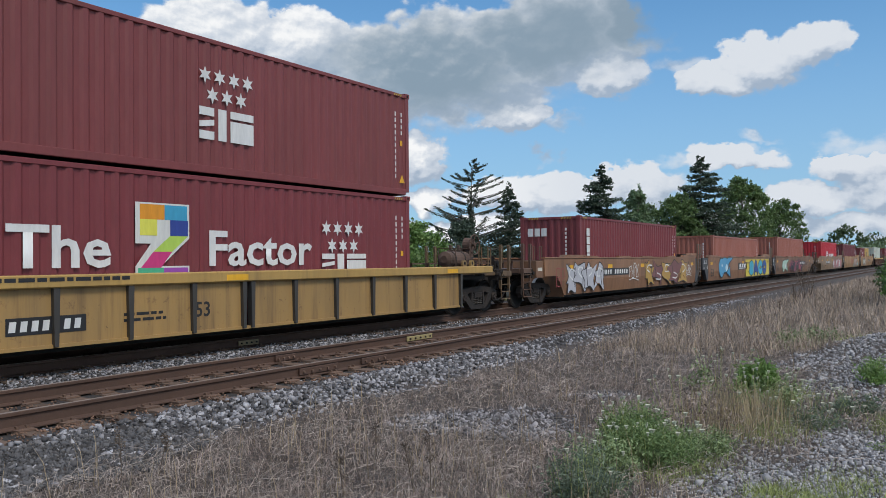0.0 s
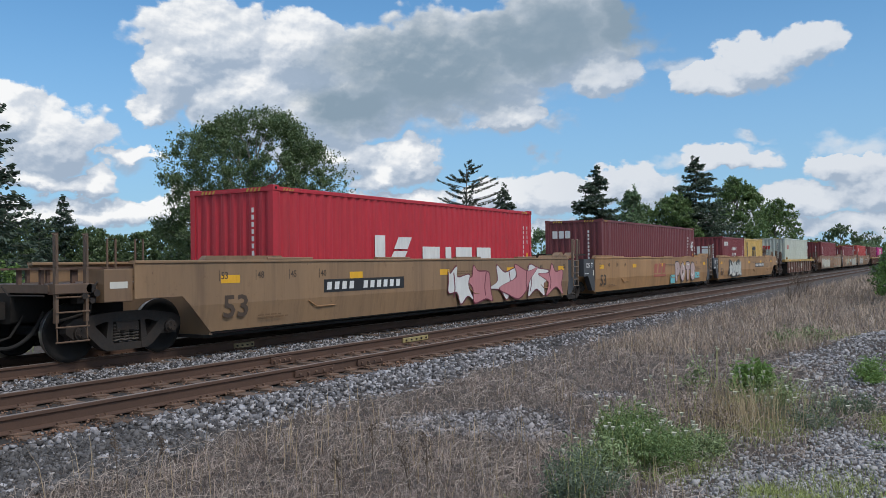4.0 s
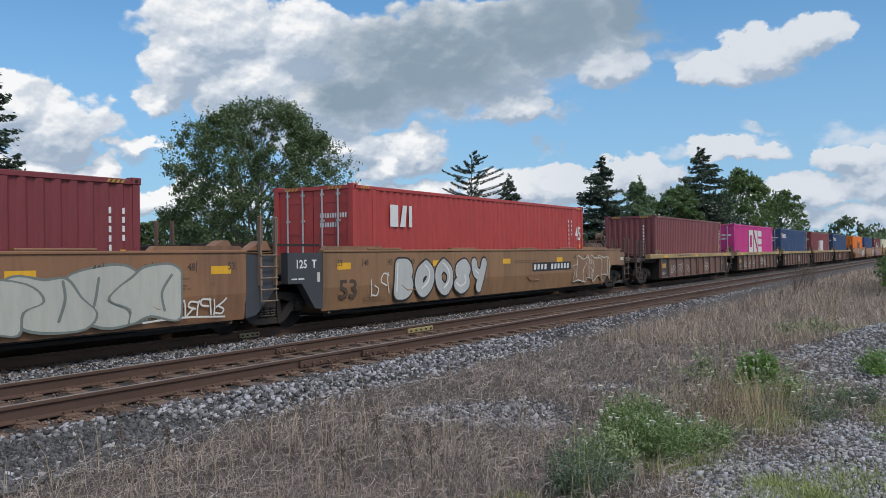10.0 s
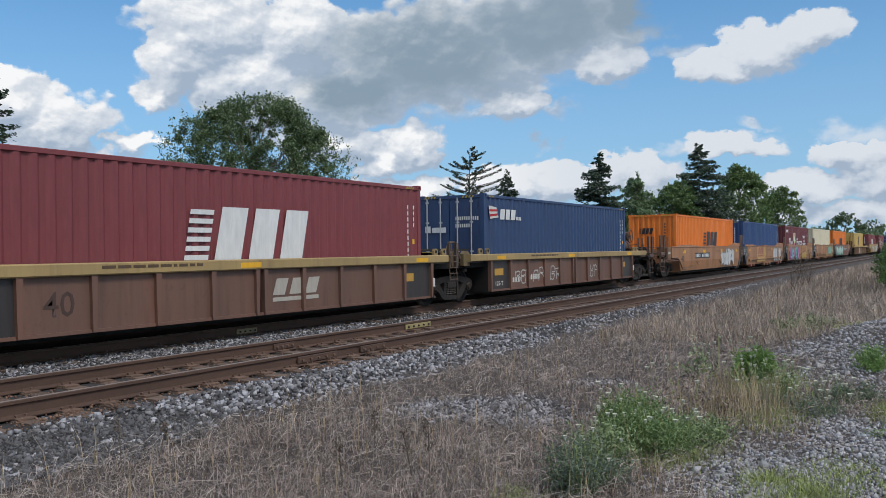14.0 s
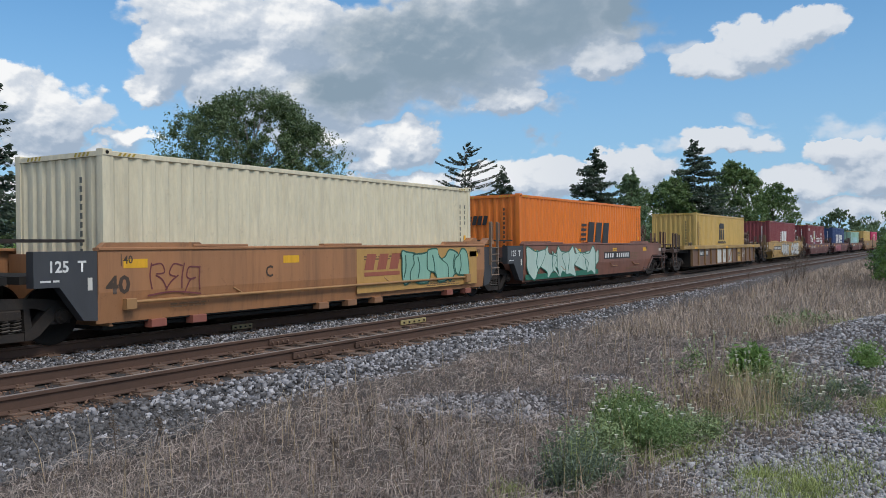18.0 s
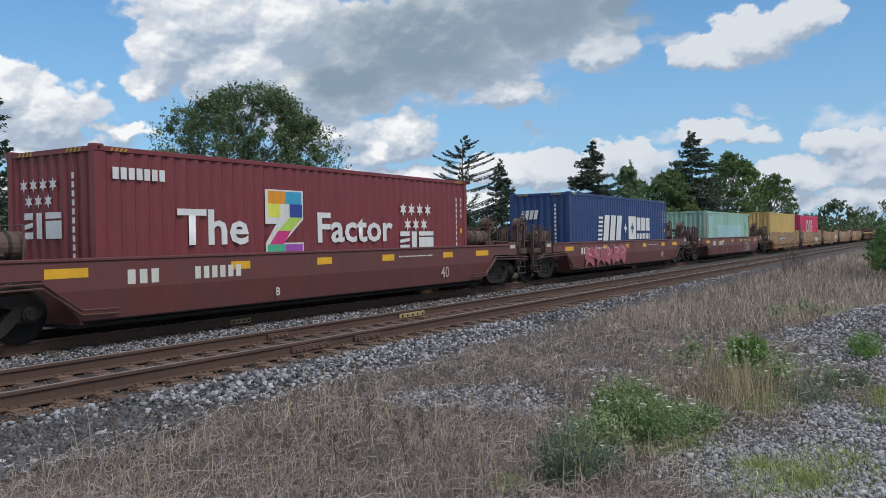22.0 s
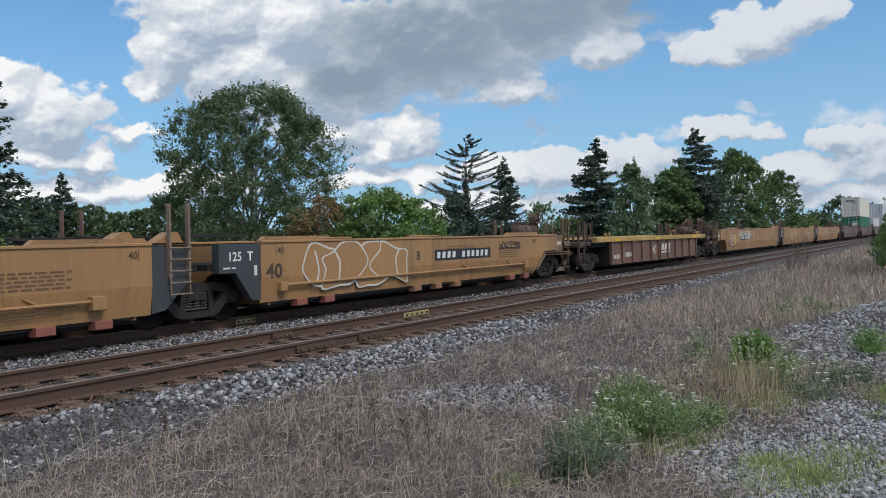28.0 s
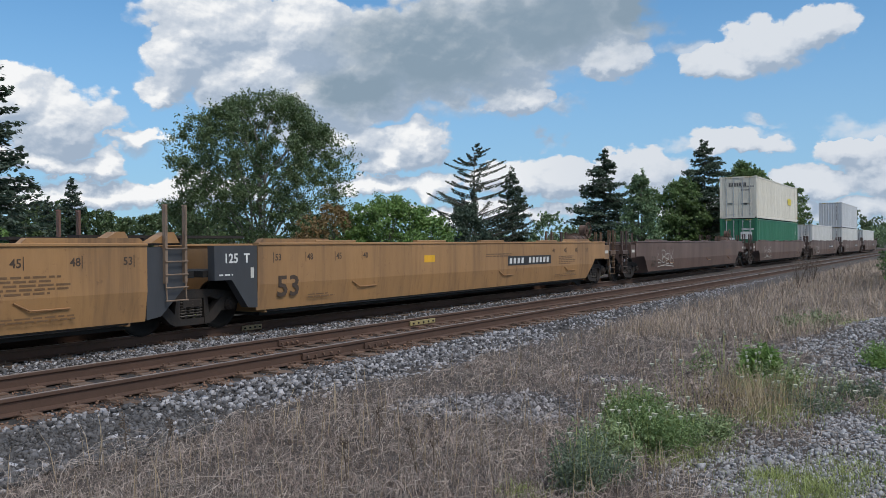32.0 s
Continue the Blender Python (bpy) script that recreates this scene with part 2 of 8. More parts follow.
def paint(colour, dirt=0.16, rough=0.5, stain=0.0):
    """Weathered paint on steel, one material for each colour."""
    key = (colour, dirt, stain)
    if key not in PAINTS:
        PAINTS[key] = surface("paint", colour, rough, 0.0, 9.0, dirt, tuple(c * 0.35 + 0.03 for c in colour), 0.55, 5.0, 0.04, stain=stain)
    return PAINTS[key]


TAN, TAN_BROWN, TAN_DARK, YELLOW_TAN, CAR_MAROON, RIB_BROWN = (0.41, 0.222, 0.090), (0.30, 0.148, 0.074), (0.20, 0.115, 0.06), (0.52, 0.32, 0.10), (0.15, 0.045, 0.04), (0.19, 0.095, 0.066)
WHITE, CREAM_WHITE, BLACK, YELLOW, SLATE = (0.72, 0.72, 0.70), (0.66, 0.64, 0.58), (0.02, 0.02, 0.022), (0.80, 0.42, 0.02), (0.055, 0.058, 0.066)
# dirty iron, its base darkened to carry some shade beneath the cars
M_IRON = surface("dirty_iron", (0.026, 0.023, 0.021), 0.75, 0.2, 18, 0.4, (0.058, 0.038, 0.028), 2.0, 1.0, 0.3)
# near-black colour holds the deep shade under the cars; also black rubber
M_DARK = surface("underframe_shade_black", (0.010, 0.009, 0.0085), 0.9, 0.0, 15, 0.3, (0.026, 0.020, 0.016), 1.5, 1.0, 0.2)
M_RUSTY = surface("rusty_casting", (0.135, 0.082, 0.060), 0.8, 0.0, 14, 0.45, (0.06, 0.04, 0.032), 2.5, 1.0, 0.3)
M_SPRING = surface("greasy_spring_steel", (0.10, 0.088, 0.078), 0.55, 0.3, 20, 0.3, (0.05, 0.04, 0.033), 3.0, 1.0, 0.1)
M_TREAD = surface("bright_worn_steel", (0.50, 0.48, 0.46), 0.35, 0.9, 40, 0.2, (0.12, 0.08, 0.06), 3.0, 1.0, 0.05)
M_RAIL = surface("rusty_rail", (0.105, 0.058, 0.040), 0.8, 0.1, 30, 0.35, (0.07, 0.045, 0.035), 1.0, 1.0, 0.25)
M_RAIL_TOP = surface("worn_rail_head", (0.40, 0.34, 0.30), 0.45, 0.45, 40, 0.35, (0.16, 0.10, 0.07), 1.4, 1.0, 0.05)
M_PLATE = surface("rusty_tie_plate", (0.17, 0.105, 0.074), 0.85, 0.0, 25, 0.3, (0.10, 0.06, 0.04), 2.0, 1.0, 0.3, spread=0.25)
M_TIE = surface("weathered_tie_wood", (0.14, 0.095, 0.070), 0.9, 0.0, 30, 0.4, (0.17, 0.11, 0.07), 1.0, 1.0, 0.6, spread=0.3)
# bed darker than its stones: the shade in their gaps is painted in
M_SHADED_BALLAST = surface("ballast_bed", (0.040, 0.036, 0.034), 0.95, 0.0, 22, 0.4, (0.05, 0.042, 0.038), 1.0, 1.0, 1.0)
M_CINDER = surface("dark_cinder", (0.11, 0.106, 0.108), 0.95, 0.0, 20, 0.2, (0.05, 0.045, 0.04), 2.0, 1.0, 0.3, spread=0.6, islands=True)
M_RUST_STONE = surface("rust_stained_stone", (0.22, 0.125, 0.082), 0.95, 0.0, 20, 0.3, (0.08, 0.06, 0.05), 2.0, 1.0, 0.3, spread=0.55, islands=True)
M_STONE = surface("broken_stone", (0.215, 0.21, 0.22), 0.9, 0.0, 20, 0.15, (0.15, 0.13, 0.12), 2.0, 1.0, 0.3, spread=0.72, islands=True)
M_GRAVEL = surface("pale_gravel", (0.335, 0.33, 0.34), 0.9, 0.0, 25, 0.15, (0.2, 0.18, 0.16), 2.0, 1.0, 0.3, spread=0.58, islands=True)
M_PATCH = surface("trodden_stone", (0.215, 0.205, 0.21), 0.9, 0.0, 25, 0.2, (0.12, 0.10, 0.09), 2.0, 1.0, 0.3, spread=0.62, islands=True)
# brown soil, darkened to put shade into the gaps of the growth
M_SOIL = surface("dry_soil", (0.075, 0.060, 0.052), 0.95, 0.0, 18, 0.5, (0.07, 0.056, 0.047), 0.5, 1.0, 0.8)
M_STRAW = surface("dry_grass", (0.34, 0.274, 0.238), 0.9, 0.0, 6, 0.3, (0.17, 0.12, 0.10), 0.6, 1.0, 0.0, spread=0.58, islands=True)
M_GREEN = surface("green_grass", (0.33, 0.38, 0.14), 0.8, 0.0, 6, 0.2, (0.14, 0.16, 0.05), 0.8, 1.0, 0.0, spread=0.4, islands=True)
M_WEED = surface("weed_leaf", (0.21, 0.28, 0.13), 0.7, 0.0, 6, 0.2, (0.10, 0.12, 0.04), 0.8, 1.0, 0.0, spread=0.4, islands=True)
M_STALK = surface("dry_stalk", (0.15, 0.115, 0.09), 0.9, 0.0, 8, 0.2, (0.08, 0.06, 0.045), 1.0, 1.0, 0.0)
M_UMBEL = surface("white_umbel", (0.62, 0.62, 0.50), 0.9, 0.0, 10, 0.1, (0.4, 0.42, 0.3), 1.0, 1.0, 0.0)
M_BARK = surface("grey_bark", (0.17, 0.155, 0.135), 0.9, 0.0, 12, 0.4, (0.08, 0.07, 0.06), 1.5, 3.0, 0.6)

M_PALE_BARK = surface("pale_grey_bark", (0.24, 0.225, 0.205), 0.9, 0.0, 12, 0.35, (0.14, 0.13, 0.11), 1.5, 3.0, 0.5)


def leafage(name, colour, gloss=0.45):
    m = surface(name, colour, gloss, 0.0, 3, 0.15, tuple(c * 0.6 for c in colour), 0.5, 1.0, 0.0, spread=0.45, islands=True)
    t = m.node_tree
    b = next(n for n in t.nodes if n.bl_idname == "ShaderNodeBsdfPrincipled")
    thin = node(t, "ShaderNodeBsdfTranslucent", {0: (colour[0] * 1.3, colour[1] * 1.4, colour[2], 1)})
    mix = node(t, "ShaderNodeMixShader", {0: 0.22, 1: b.outputs[0], 2: thin.outputs[0]})
    out = next(n for n in t.nodes if n.bl_idname == "ShaderNodeOutputMaterial")
    t.links.new(mix.outputs[0], out.inputs[0])
    return m


L_OAK = leafage("broad_leaves", (0.115, 0.165, 0.075))
L_MAPLE = leafage("maple_leaves", (0.145, 0.22, 0.085))
L_LIGHT = leafage("light_leaves", (0.16, 0.26, 0.075))
L_RUST = leafage("rust_leaves", (0.23, 0.155, 0.07))
L_SPRUCE = leafage("spruce_needles", (0.078, 0.112, 0.082), 0.7)
L_LARCH = leafage("thin_needles", (0.065, 0.085, 0.062), 0.7)
L_BIRCH = leafage("birch_leaves", (0.17, 0.25, 0.135))
L_FAR = leafage("far_leaves", (0.11, 0.16, 0.08), 0.7)


# ---- mesh building ----
class Geo:
    """Points and faces of one mesh."""

    def __init__(self):
        self.v, self.f = [], []

    def add(self, pts, faces):
        n = len(self.v)
        self.v.extend(pts)
        self.f.extend([tuple(i + n for i in q) for q in faces])
        return self

    def box(self, x0, x1, y0, y1, z0, z1, c=0.0):
        if c <= 0:
            p = [(x, y, z) for z in (z0, z1) for y in (y0, y1) for x in (x0, x1)]
            return self.add(p, [(0, 2, 3, 1), (4, 5, 7, 6), (0, 1, 5, 4), (2, 6, 7, 3), (0, 4, 6, 2), (1, 3, 7, 5)])
        # long edges along x chamfered
        ring = [(y0 + c, z0), (y1 - c, z0), (y1, z0 + c), (y1, z1 - c), (y1 - c, z1), (y0 + c, z1), (y0, z1 - c), (y0, z0 + c)]
        p = [(x, y, z) for x in (x0, x1) for y, z in ring]
        f = [tuple(range(7, -1, -1)), tuple(range(8, 16))] + [(i, (i + 1) % 8, 8 + (i + 1) % 8, 8 + i) for i in range(8)]
        return self.add(p, f)

    def prism(self, poly, y0, y1):
        """A polygon in x and z, given counter-clockwise as seen from -y, drawn out from y0 to y1."""
        n = len(poly)
        p = [(x, y0, z) for x, z in poly] + [(x, y1, z) for x, z in poly]
        return self.add(p, [tuple(range(n)), tuple(range(2 * n - 1, n - 1, -1))] + [(i, i + n, (i + 1) % n + n, (i + 1) % n) for i in range(n)])

    def tube(self, a, b, r0, r1=None, n=6, caps=True):
        a, b = Vector(a), Vector(b)
        r1 = r0 if r1 is None else r1
        w = (b - a).normalized()
        u = w.orthogonal().normalized()
        k = w.cross(u)
        ring = [(math.cos(i * math.tau / n), math.sin(i * math.tau / n)) for i in range(n)]
        p = [tuple(a + (u * c + k * s) * r0) for c, s in ring] + [tuple(b + (u * c + k * s) * r1) for c, s in ring]
        f = [(i, (i + 1) % n, n + (i + 1) % n, n + i) for i in range(n)]
        if caps:
            f += [tuple(range(n - 1, -1, -1)), tuple(range(n, 2 * n))]
        return self.add(p, f)

    def pipe(self, pts, r, n=6):
        """One bent round bar through the points, with flat ends."""
        q = [Vector(p) for p in pts]
        m = len(q)
        ways = [(q[min(i + 1, m - 1)] - q[max(i - 1, 0)]).normalized() for i in range(m)]
        ways = [w if w.length > 0 else Vector((0, 0, 1)) for w in ways]
        u = ways[0].orthogonal().normalized()
        p = []
        for c, w in zip(q, ways):
            u = u - w * u.dot(w)
            u = u.normalized() if u.length > 1e-4 else w.orthogonal().normalized()
            k = w.cross(u)
            p += [tuple(c + (u * math.cos(i * math.tau / n) + k * math.sin(i * math.tau / n)) * r) for i in range(n)]
        f = [(j * n + i, j * n + (i + 1) % n, (j + 1) * n + (i + 1) % n, (j + 1) * n + i) for j in range(m - 1) for i in range(n)]
        return self.add(p, f + [tuple(range(n - 1, -1, -1)), tuple(range((m - 1) * n, m * n))])

    def lathe(self, profile, centre, n=20):
        """A ring shape round the y axis: profile of (radius, y)."""
        cx, cy, cz = centre
        m = len(profile)
        p = [(cx + r * math.cos(i * math.tau / n), cy + y, cz + r * math.sin(i * math.tau / n)) for i in range(n) for r, y in profile]
        return self.add(p, [(i * m + j, ((i + 1) % n) * m + j, ((i + 1) % n) * m + j + 1, i * m + j + 1) for i in range(n) for j in range(m - 1)])

    def card(self, poly, y):
        """A thin flat shape in x and z facing -y."""
        return self.add([(x, y, z) for x, z in poly], [tuple(range(len(poly)))])

    def bar(self, x, z, w, h, y, slant=0.0):
        return self.card([(x, z), (x + w, z), (x + w + slant, z + h), (x + slant, z + h)], y)

    def mesh(self, name, smooth=False):
        me = bpy.data.meshes.new(name)
        me.from_pydata(self.v, [], self.f)
        if smooth:
            me.shade_smooth()
        me.update()
        return me


def part(name, geo, material, parent, label="", smooth=False, at=None):
    """Links a mesh as one object under a thing or a part."""
    me = geo if isinstance(geo, bpy.types.Mesh) else geo.mesh(name, smooth)
    ob = new(name, me)
    if not me.materials:
        me.materials.append(material)
    elif me.materials[0] is not material:
        ob.material_slots[0].link = "OBJECT"
        ob.material_slots[0].material = material
    ob.parent = parent
    if at is not None:
        ob.matrix_basis = at
    if label:
        ob["label"] = label
    return ob


def thing(name, label, category, group="", kind="", at=None):
    ob = tagged(new(name), label, category, group, kind)
    ob.empty_display_size = 0.3
    if at is not None:
        ob.matrix_basis = at
    return ob


def solid(name, geo, material, label, category="", group="", kind="", smooth=False, at=None):
    ob = new(name, geo.mesh(name, smooth))
    ob.data.materials.append(material)
    if at is not None:
        ob.matrix_basis = at
    return tagged(ob, label, category, group, kind)


LETTERS = {}


def lettering(text, height, bold=0.0):
    """The mesh of a line of plain letters that stands upright and faces -y, with its lower left corner at the origin."""
    key = (text, height, bold)
    if key not in LETTERS:
        c = bpy.data.curves.new("lettering", "FONT")
        c.body, c.size, c.offset, c.resolution_u = text, height / 0.70, bold, 2
        ob = bpy.data.objects.new("lettering", c)
        me = bpy.data.meshes.new_from_object(ob)
        bpy.data.objects.remove(ob)
        me.transform(Matrix.Rotation(radians(90), 4, "X"))
        me.materials.clear()
        LETTERS[key] = me
    return LETTERS[key]


def words(text, height, colour, parent, x, y, z, bold=0.0, width=None, name="lettering"):
    me = lettering(text, height, bold)
    sx = 1.0
    if width:
        sx = width / (max(v.co.x for v in me.vertices) or 1)
    ob = part(name, me, paint(colour, 0.08), parent)
    ob.matrix_basis = Matrix.Translation((x, y, z)) @ Matrix.Diagonal((sx, 1, 1, 1))
    return ob


# ---- the ground ----
def level(x, y):
    """The height of the ground: the railway bed stands a little above the field."""
    bed = min(max((y - 6.4) / 0.9, 0.0), 1.0) * min(max((16.6 - y) / 1.2, 0.0), 1.0)
    rise = min(max((x - 12) / 40, 0), 1) * 0.12
    mound = 0.55 * math.exp(-((x - 16.2) / 3.0) ** 2 - ((y - 0.6) / 1.5) ** 2)
    near = 0.03 * math.sin(x * 1.3 + y) * math.cos(y * 1.7 - 0.4 * x) if -30 < x < 60 and -6 < y < 6.4 else 0.0
    far = max(0.0, (abs(y - 11) - 60) * 0.004) if y > 11 else 0.0
    return -0.33 + rise + 0.06 * bed + mound + near + far


def ground():
    xs = sorted({*np.linspace(-1800, -40, 9), *np.linspace(-40, 2, 12), *np.linspace(2, 40, 77), *np.linspace(40, 140, 26), *np.linspace(140, 2200, 10)})
    ys = sorted({*np.linspace(-1500, -8, 8), *np.linspace(-8, 8, 41), *np.linspace(8, 18, 13), *np.linspace(18, 140, 14), *np.linspace(140, 2000, 8)})
    g = Geo()
    g.v = [(x, y, level(x, y)) for x in xs for y in ys]
    n = len(ys)
    g.f = [(i * n + j, (i + 1) * n + j, (i + 1) * n + j + 1, i * n + j + 1) for i in range(len(xs) - 1) for j in range(n - 1)]
    solid("ground", g, M_SOIL, "dry brown soil of the field beside the railway", "ground", kind="structure", smooth=True)


ground()


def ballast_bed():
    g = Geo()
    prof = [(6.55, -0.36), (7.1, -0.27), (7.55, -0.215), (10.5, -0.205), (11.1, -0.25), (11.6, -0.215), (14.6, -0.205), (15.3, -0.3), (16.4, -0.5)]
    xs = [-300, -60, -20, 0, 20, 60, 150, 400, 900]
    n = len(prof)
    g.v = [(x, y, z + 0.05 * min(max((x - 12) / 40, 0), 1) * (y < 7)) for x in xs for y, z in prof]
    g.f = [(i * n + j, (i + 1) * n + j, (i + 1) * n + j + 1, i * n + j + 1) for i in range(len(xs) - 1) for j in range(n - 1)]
    # dark sheet under the loose stones, coloured as the shade between them
    solid("ballast", g, M_SHADED_BALLAST, "crushed stone bed under the two tracks, coloured dark as shade between the stones", "ballast", kind="structure")


ballast_bed()

RAIL = [(-0.070, -0.185), (0.070, -0.185), (0.070, -0.172), (0.012, -0.150), (0.012, -0.048), (0.036, -0.036), (0.036, -0.006), (0.028, 0.0), (-0.028, 0.0), (-0.036, -0.006), (-0.036, -0.036), (-0.012, -0.048), (-0.012, -0.150), (-0.070, -0.172)]


def track(name, y, ties_to, label):
    t = thing(name, label, "track", "railway tracks", kind="structure", at=pose(0, y, 0))
    for side in (-0.755, 0.755):
        g = Geo()
        for x0, x1 in [(-300, -2), (-2, 40), (40, 160), (160, 900)]:
            p = [(x, side + a, b) for x in (x0, x1) for a, b in RAIL]
            g.add(p, [(i, (i + 1) % 14, 14 + (i + 1) % 14, 14 + i) for i in range(14)])
        rail = part("rail", g, M_RAIL, t, "rusty steel rail")
        head = Geo()
        for x0, x1 in [(-300, 0), (0, 60), (60, 300), (300, 900)]:
            head.box(x0, x1, side - 0.026, side + 0.026, 0.0005, 0.003)
        part("rail_head", head, M_RAIL_TOP, rail, "worn shiny running surface")
    rng = random.Random(int(y))
    tie, plate, spike = Geo().box(-0.115, 0.115, -1.3, 1.3, -0.36, -0.186).mesh("tie"), Geo(), Geo()
    plate.box(-0.10, 0.10, -0.20, 0.18, -0.19, -0.172)
    for a in (-0.055, 0.055):
        for b in (-0.085, 0.085):
            spike.box(a - 0.012, a + 0.012, b - 0.02, b + 0.02, -0.176, -0.145)
    plate, spike = plate.mesh("tie_plate"), spike.mesh("spike")
    x = -1.0
    k = 0
    while x < ties_to:
        o = part("tie", tie, M_TIE, t, at=pose(x, rng.uniform(-0.04, 0.04), rng.uniform(-0.012, 0.004), 0, 0, rng.uniform(-0.7, 0.7)))
        if x < 19:
            for side in (-0.755, 0.755):
                part("tie_plate", plate, M_PLATE, o, at=pose(0, side, 0.008))
                if x < 13:
                    part("spike", spike, M_PLATE, o, at=pose(0, side, 0.008))
        x += 0.5
        k += 1
    if ties_to < 140:
        g = Geo()
        while x < 240:
            g.box(x - 0.115, x + 0.115, -1.3, 1.3, -0.34, -0.196)
            x += 0.5
        far = part("ties", g, M_TIE, t)
        far["kind"] = "stuff"
    return t


near_track = track("near_track", TRACK_NEAR, 42, "empty railway track with rusty rails on wooden ties")
far_track = track("far_track", TRACK_FAR, 30, "railway track with rusty rails under the freight train")


def rail_joint(parent, x, y, length, colour=None):
    """A pair of bolted bars that hold two rail ends together."""
    g = Geo()
    g.box(x, x + length, y - 0.058, y - 0.036, -0.150, -0.050, 0.006)
    g.box(x, x + length, y + 0.036, y + 0.058, -0.150, -0.050, 0.006)
    b = part("joint_bar", g, paint(colour, 0.25, stain=0.5) if colour else M_RAIL, parent, "yellow painted insulated joint bar" if colour else "rusty joint bar")
    n = max(4, int(length / 0.17))
    for i in range(n):
        bx = x + length * (i + 0.5) / n
        part("bolt", Geo().tube((bx, y - 0.085, -0.10), (bx, y - 0.055, -0.10), 0.019, n=6), M_IRON if colour else M_PLATE, b)


rail_joint(near_track, 14.26, 0.755, 0.95, (0.42, 0.34, 0.15))
rail_joint(near_track, 9.25, -0.755, 0.9)
rail_joint(near_track, 10.75, -0.755, 0.7)
rail_joint(near_track, 10.35, 0.755, 0.5)
rail_joint(far_track, 11.95, -0.755, 0.55, (0.38, 0.30, 0.16))


# ---- the train ----
WHEEL_R = 0.457


def wheel_mesh():
    g = Geo()
    g.tube((0, -0.95, 0), (0, 0.95, 0), 0.085, n=10)
    for s in (-1, 1):
        y = 0.755 * s
        prof = [(0.10, -0.09), (0.14, -0.09), (0.17, -0.03), (0.36, 0.0), (0.395, -0.065), (0.449, -0.068), (0.457, -0.055), (0.460, 0.045), (0.485, 0.055), (0.485, 0.075), (0.39, 0.078), (0.36, 0.03), (0.10, 0.03)]
        g.lathe([(r, a * s) for r, a in (prof if s > 0 else prof[::-1])], (0, y, 0), 28)
    me = g.mesh("wheelset", True)
    me.materials.append(M_DARK)
    me.materials.append(M_TREAD)
    for q in me.polygons:
        far = [math.hypot(me.vertices[i].co.x, me.vertices[i].co.z) for i in q.vertices]
        q.material_index = 1 if min(far) > 0.44 else 0
    return me


def frame_mesh():
    """The cast side frame of a truck, with two windows and the spring opening, facing -y."""
    g = Geo()
    y0, y1 = -0.085, 0.085
    # upper chord, slanting jaws, lower bow and columns
    g.prism([(-1.14, 0.46), (-1.02, 0.36), (-0.72, 0.52), (-0.45, 0.60), (0.45, 0.60), (0.72, 0.52), (1.02, 0.36), (1.14, 0.46), (1.13, 0.60), (0.98, 0.68), (0.62, 0.735), (0.30, 0.76), (-0.30, 0.76), (-0.62, 0.735), (-0.98, 0.68), (-1.13, 0.60)], y0, y1)
    g.prism([(-0.92, 0.56), (-0.52, 0.18), (-0.40, 0.12), (-0.28, 0.12), (-0.28, 0.26), (-0.38, 0.30), (-0.66, 0.58), (-0.74, 0.62)], y0 - 0.012, y1)
    g.prism([(0.92, 0.56), (0.74, 0.62), (0.66, 0.58), (0.38, 0.30), (0.28, 0.26), (0.28, 0.12), (0.40, 0.12), (0.52, 0.18)], y0 - 0.012, y1)
    g.prism([(-0.40, 0.115), (0.40, 0.115), (0.36, 0.235), (-0.36, 0.235)], y0 + 0.004, y1)
    g.prism([(-0.42, 0.22), (-0.29, 0.22), (-0.27, 0.62), (-0.36, 0.62)], y0, y1)
    g.prism([(0.29, 0.22), (0.42, 0.22), (0.36, 0.62), (0.27, 0.62)], y0, y1)
    for s in (-1, 1):
        g.prism([(s * 0.89 - 0.17, 0.33), (s * 0.89 + 0.17, 0.33), (s * 0.89 + 0.15, 0.60), (s * 0.89 - 0.15, 0.60)], y0 + 0.02, y1)
    return g.mesh("side_frame")


def spring_mesh():
    g = Geo()
    coil = [(0.078 * math.cos(k * math.tau / 8), 0.078 * math.sin(k * math.tau / 8), 0.245 + k * 0.0064) for k in range(47)]
    g.pipe(coil, 0.017, 4)
    return g.mesh("spring")


def cap_mesh():
    g = Geo()
    g.tube((0, -0.09, 0), (0, 0.05, 0), 0.125, 0.14, 14)
    g.tube((0, -0.13, 0), (0, -0.09, 0), 0.085, 0.11, 12)
    for k in range(3):
        a = k * math.tau / 3
        g.tube((0.055 * math.cos(a), -0.15, 0.055 * math.sin(a)), (0.055 * math.cos(a), -0.12, 0.055 * math.sin(a)), 0.018, n=6)
    return g.mesh("bearing_cap")


def bolster_mesh():
    g = Geo()
    g.box(-0.22, 0.22, -1.12, 1.12, 0.42, 0.60, 0.03)
    g.tube((0, 0, 0.58), (0, 0, 0.74), 0.22, n=14)
    for s in (-1, 1):
        g.box(s * 0.45 - 0.05, s * 0.45 + 0.05, -0.85, 0.85, 0.28, 0.40, 0.02)
    return g.mesh("truck")


WHEEL, SIDE_FRAME, SPRINGS, CAP, BOLSTER = wheel_mesh(), frame_mesh(), spring_mesh(), cap_mesh(), bolster_mesh()
WHEELSETS = {-0.89: [], 0.89: []}


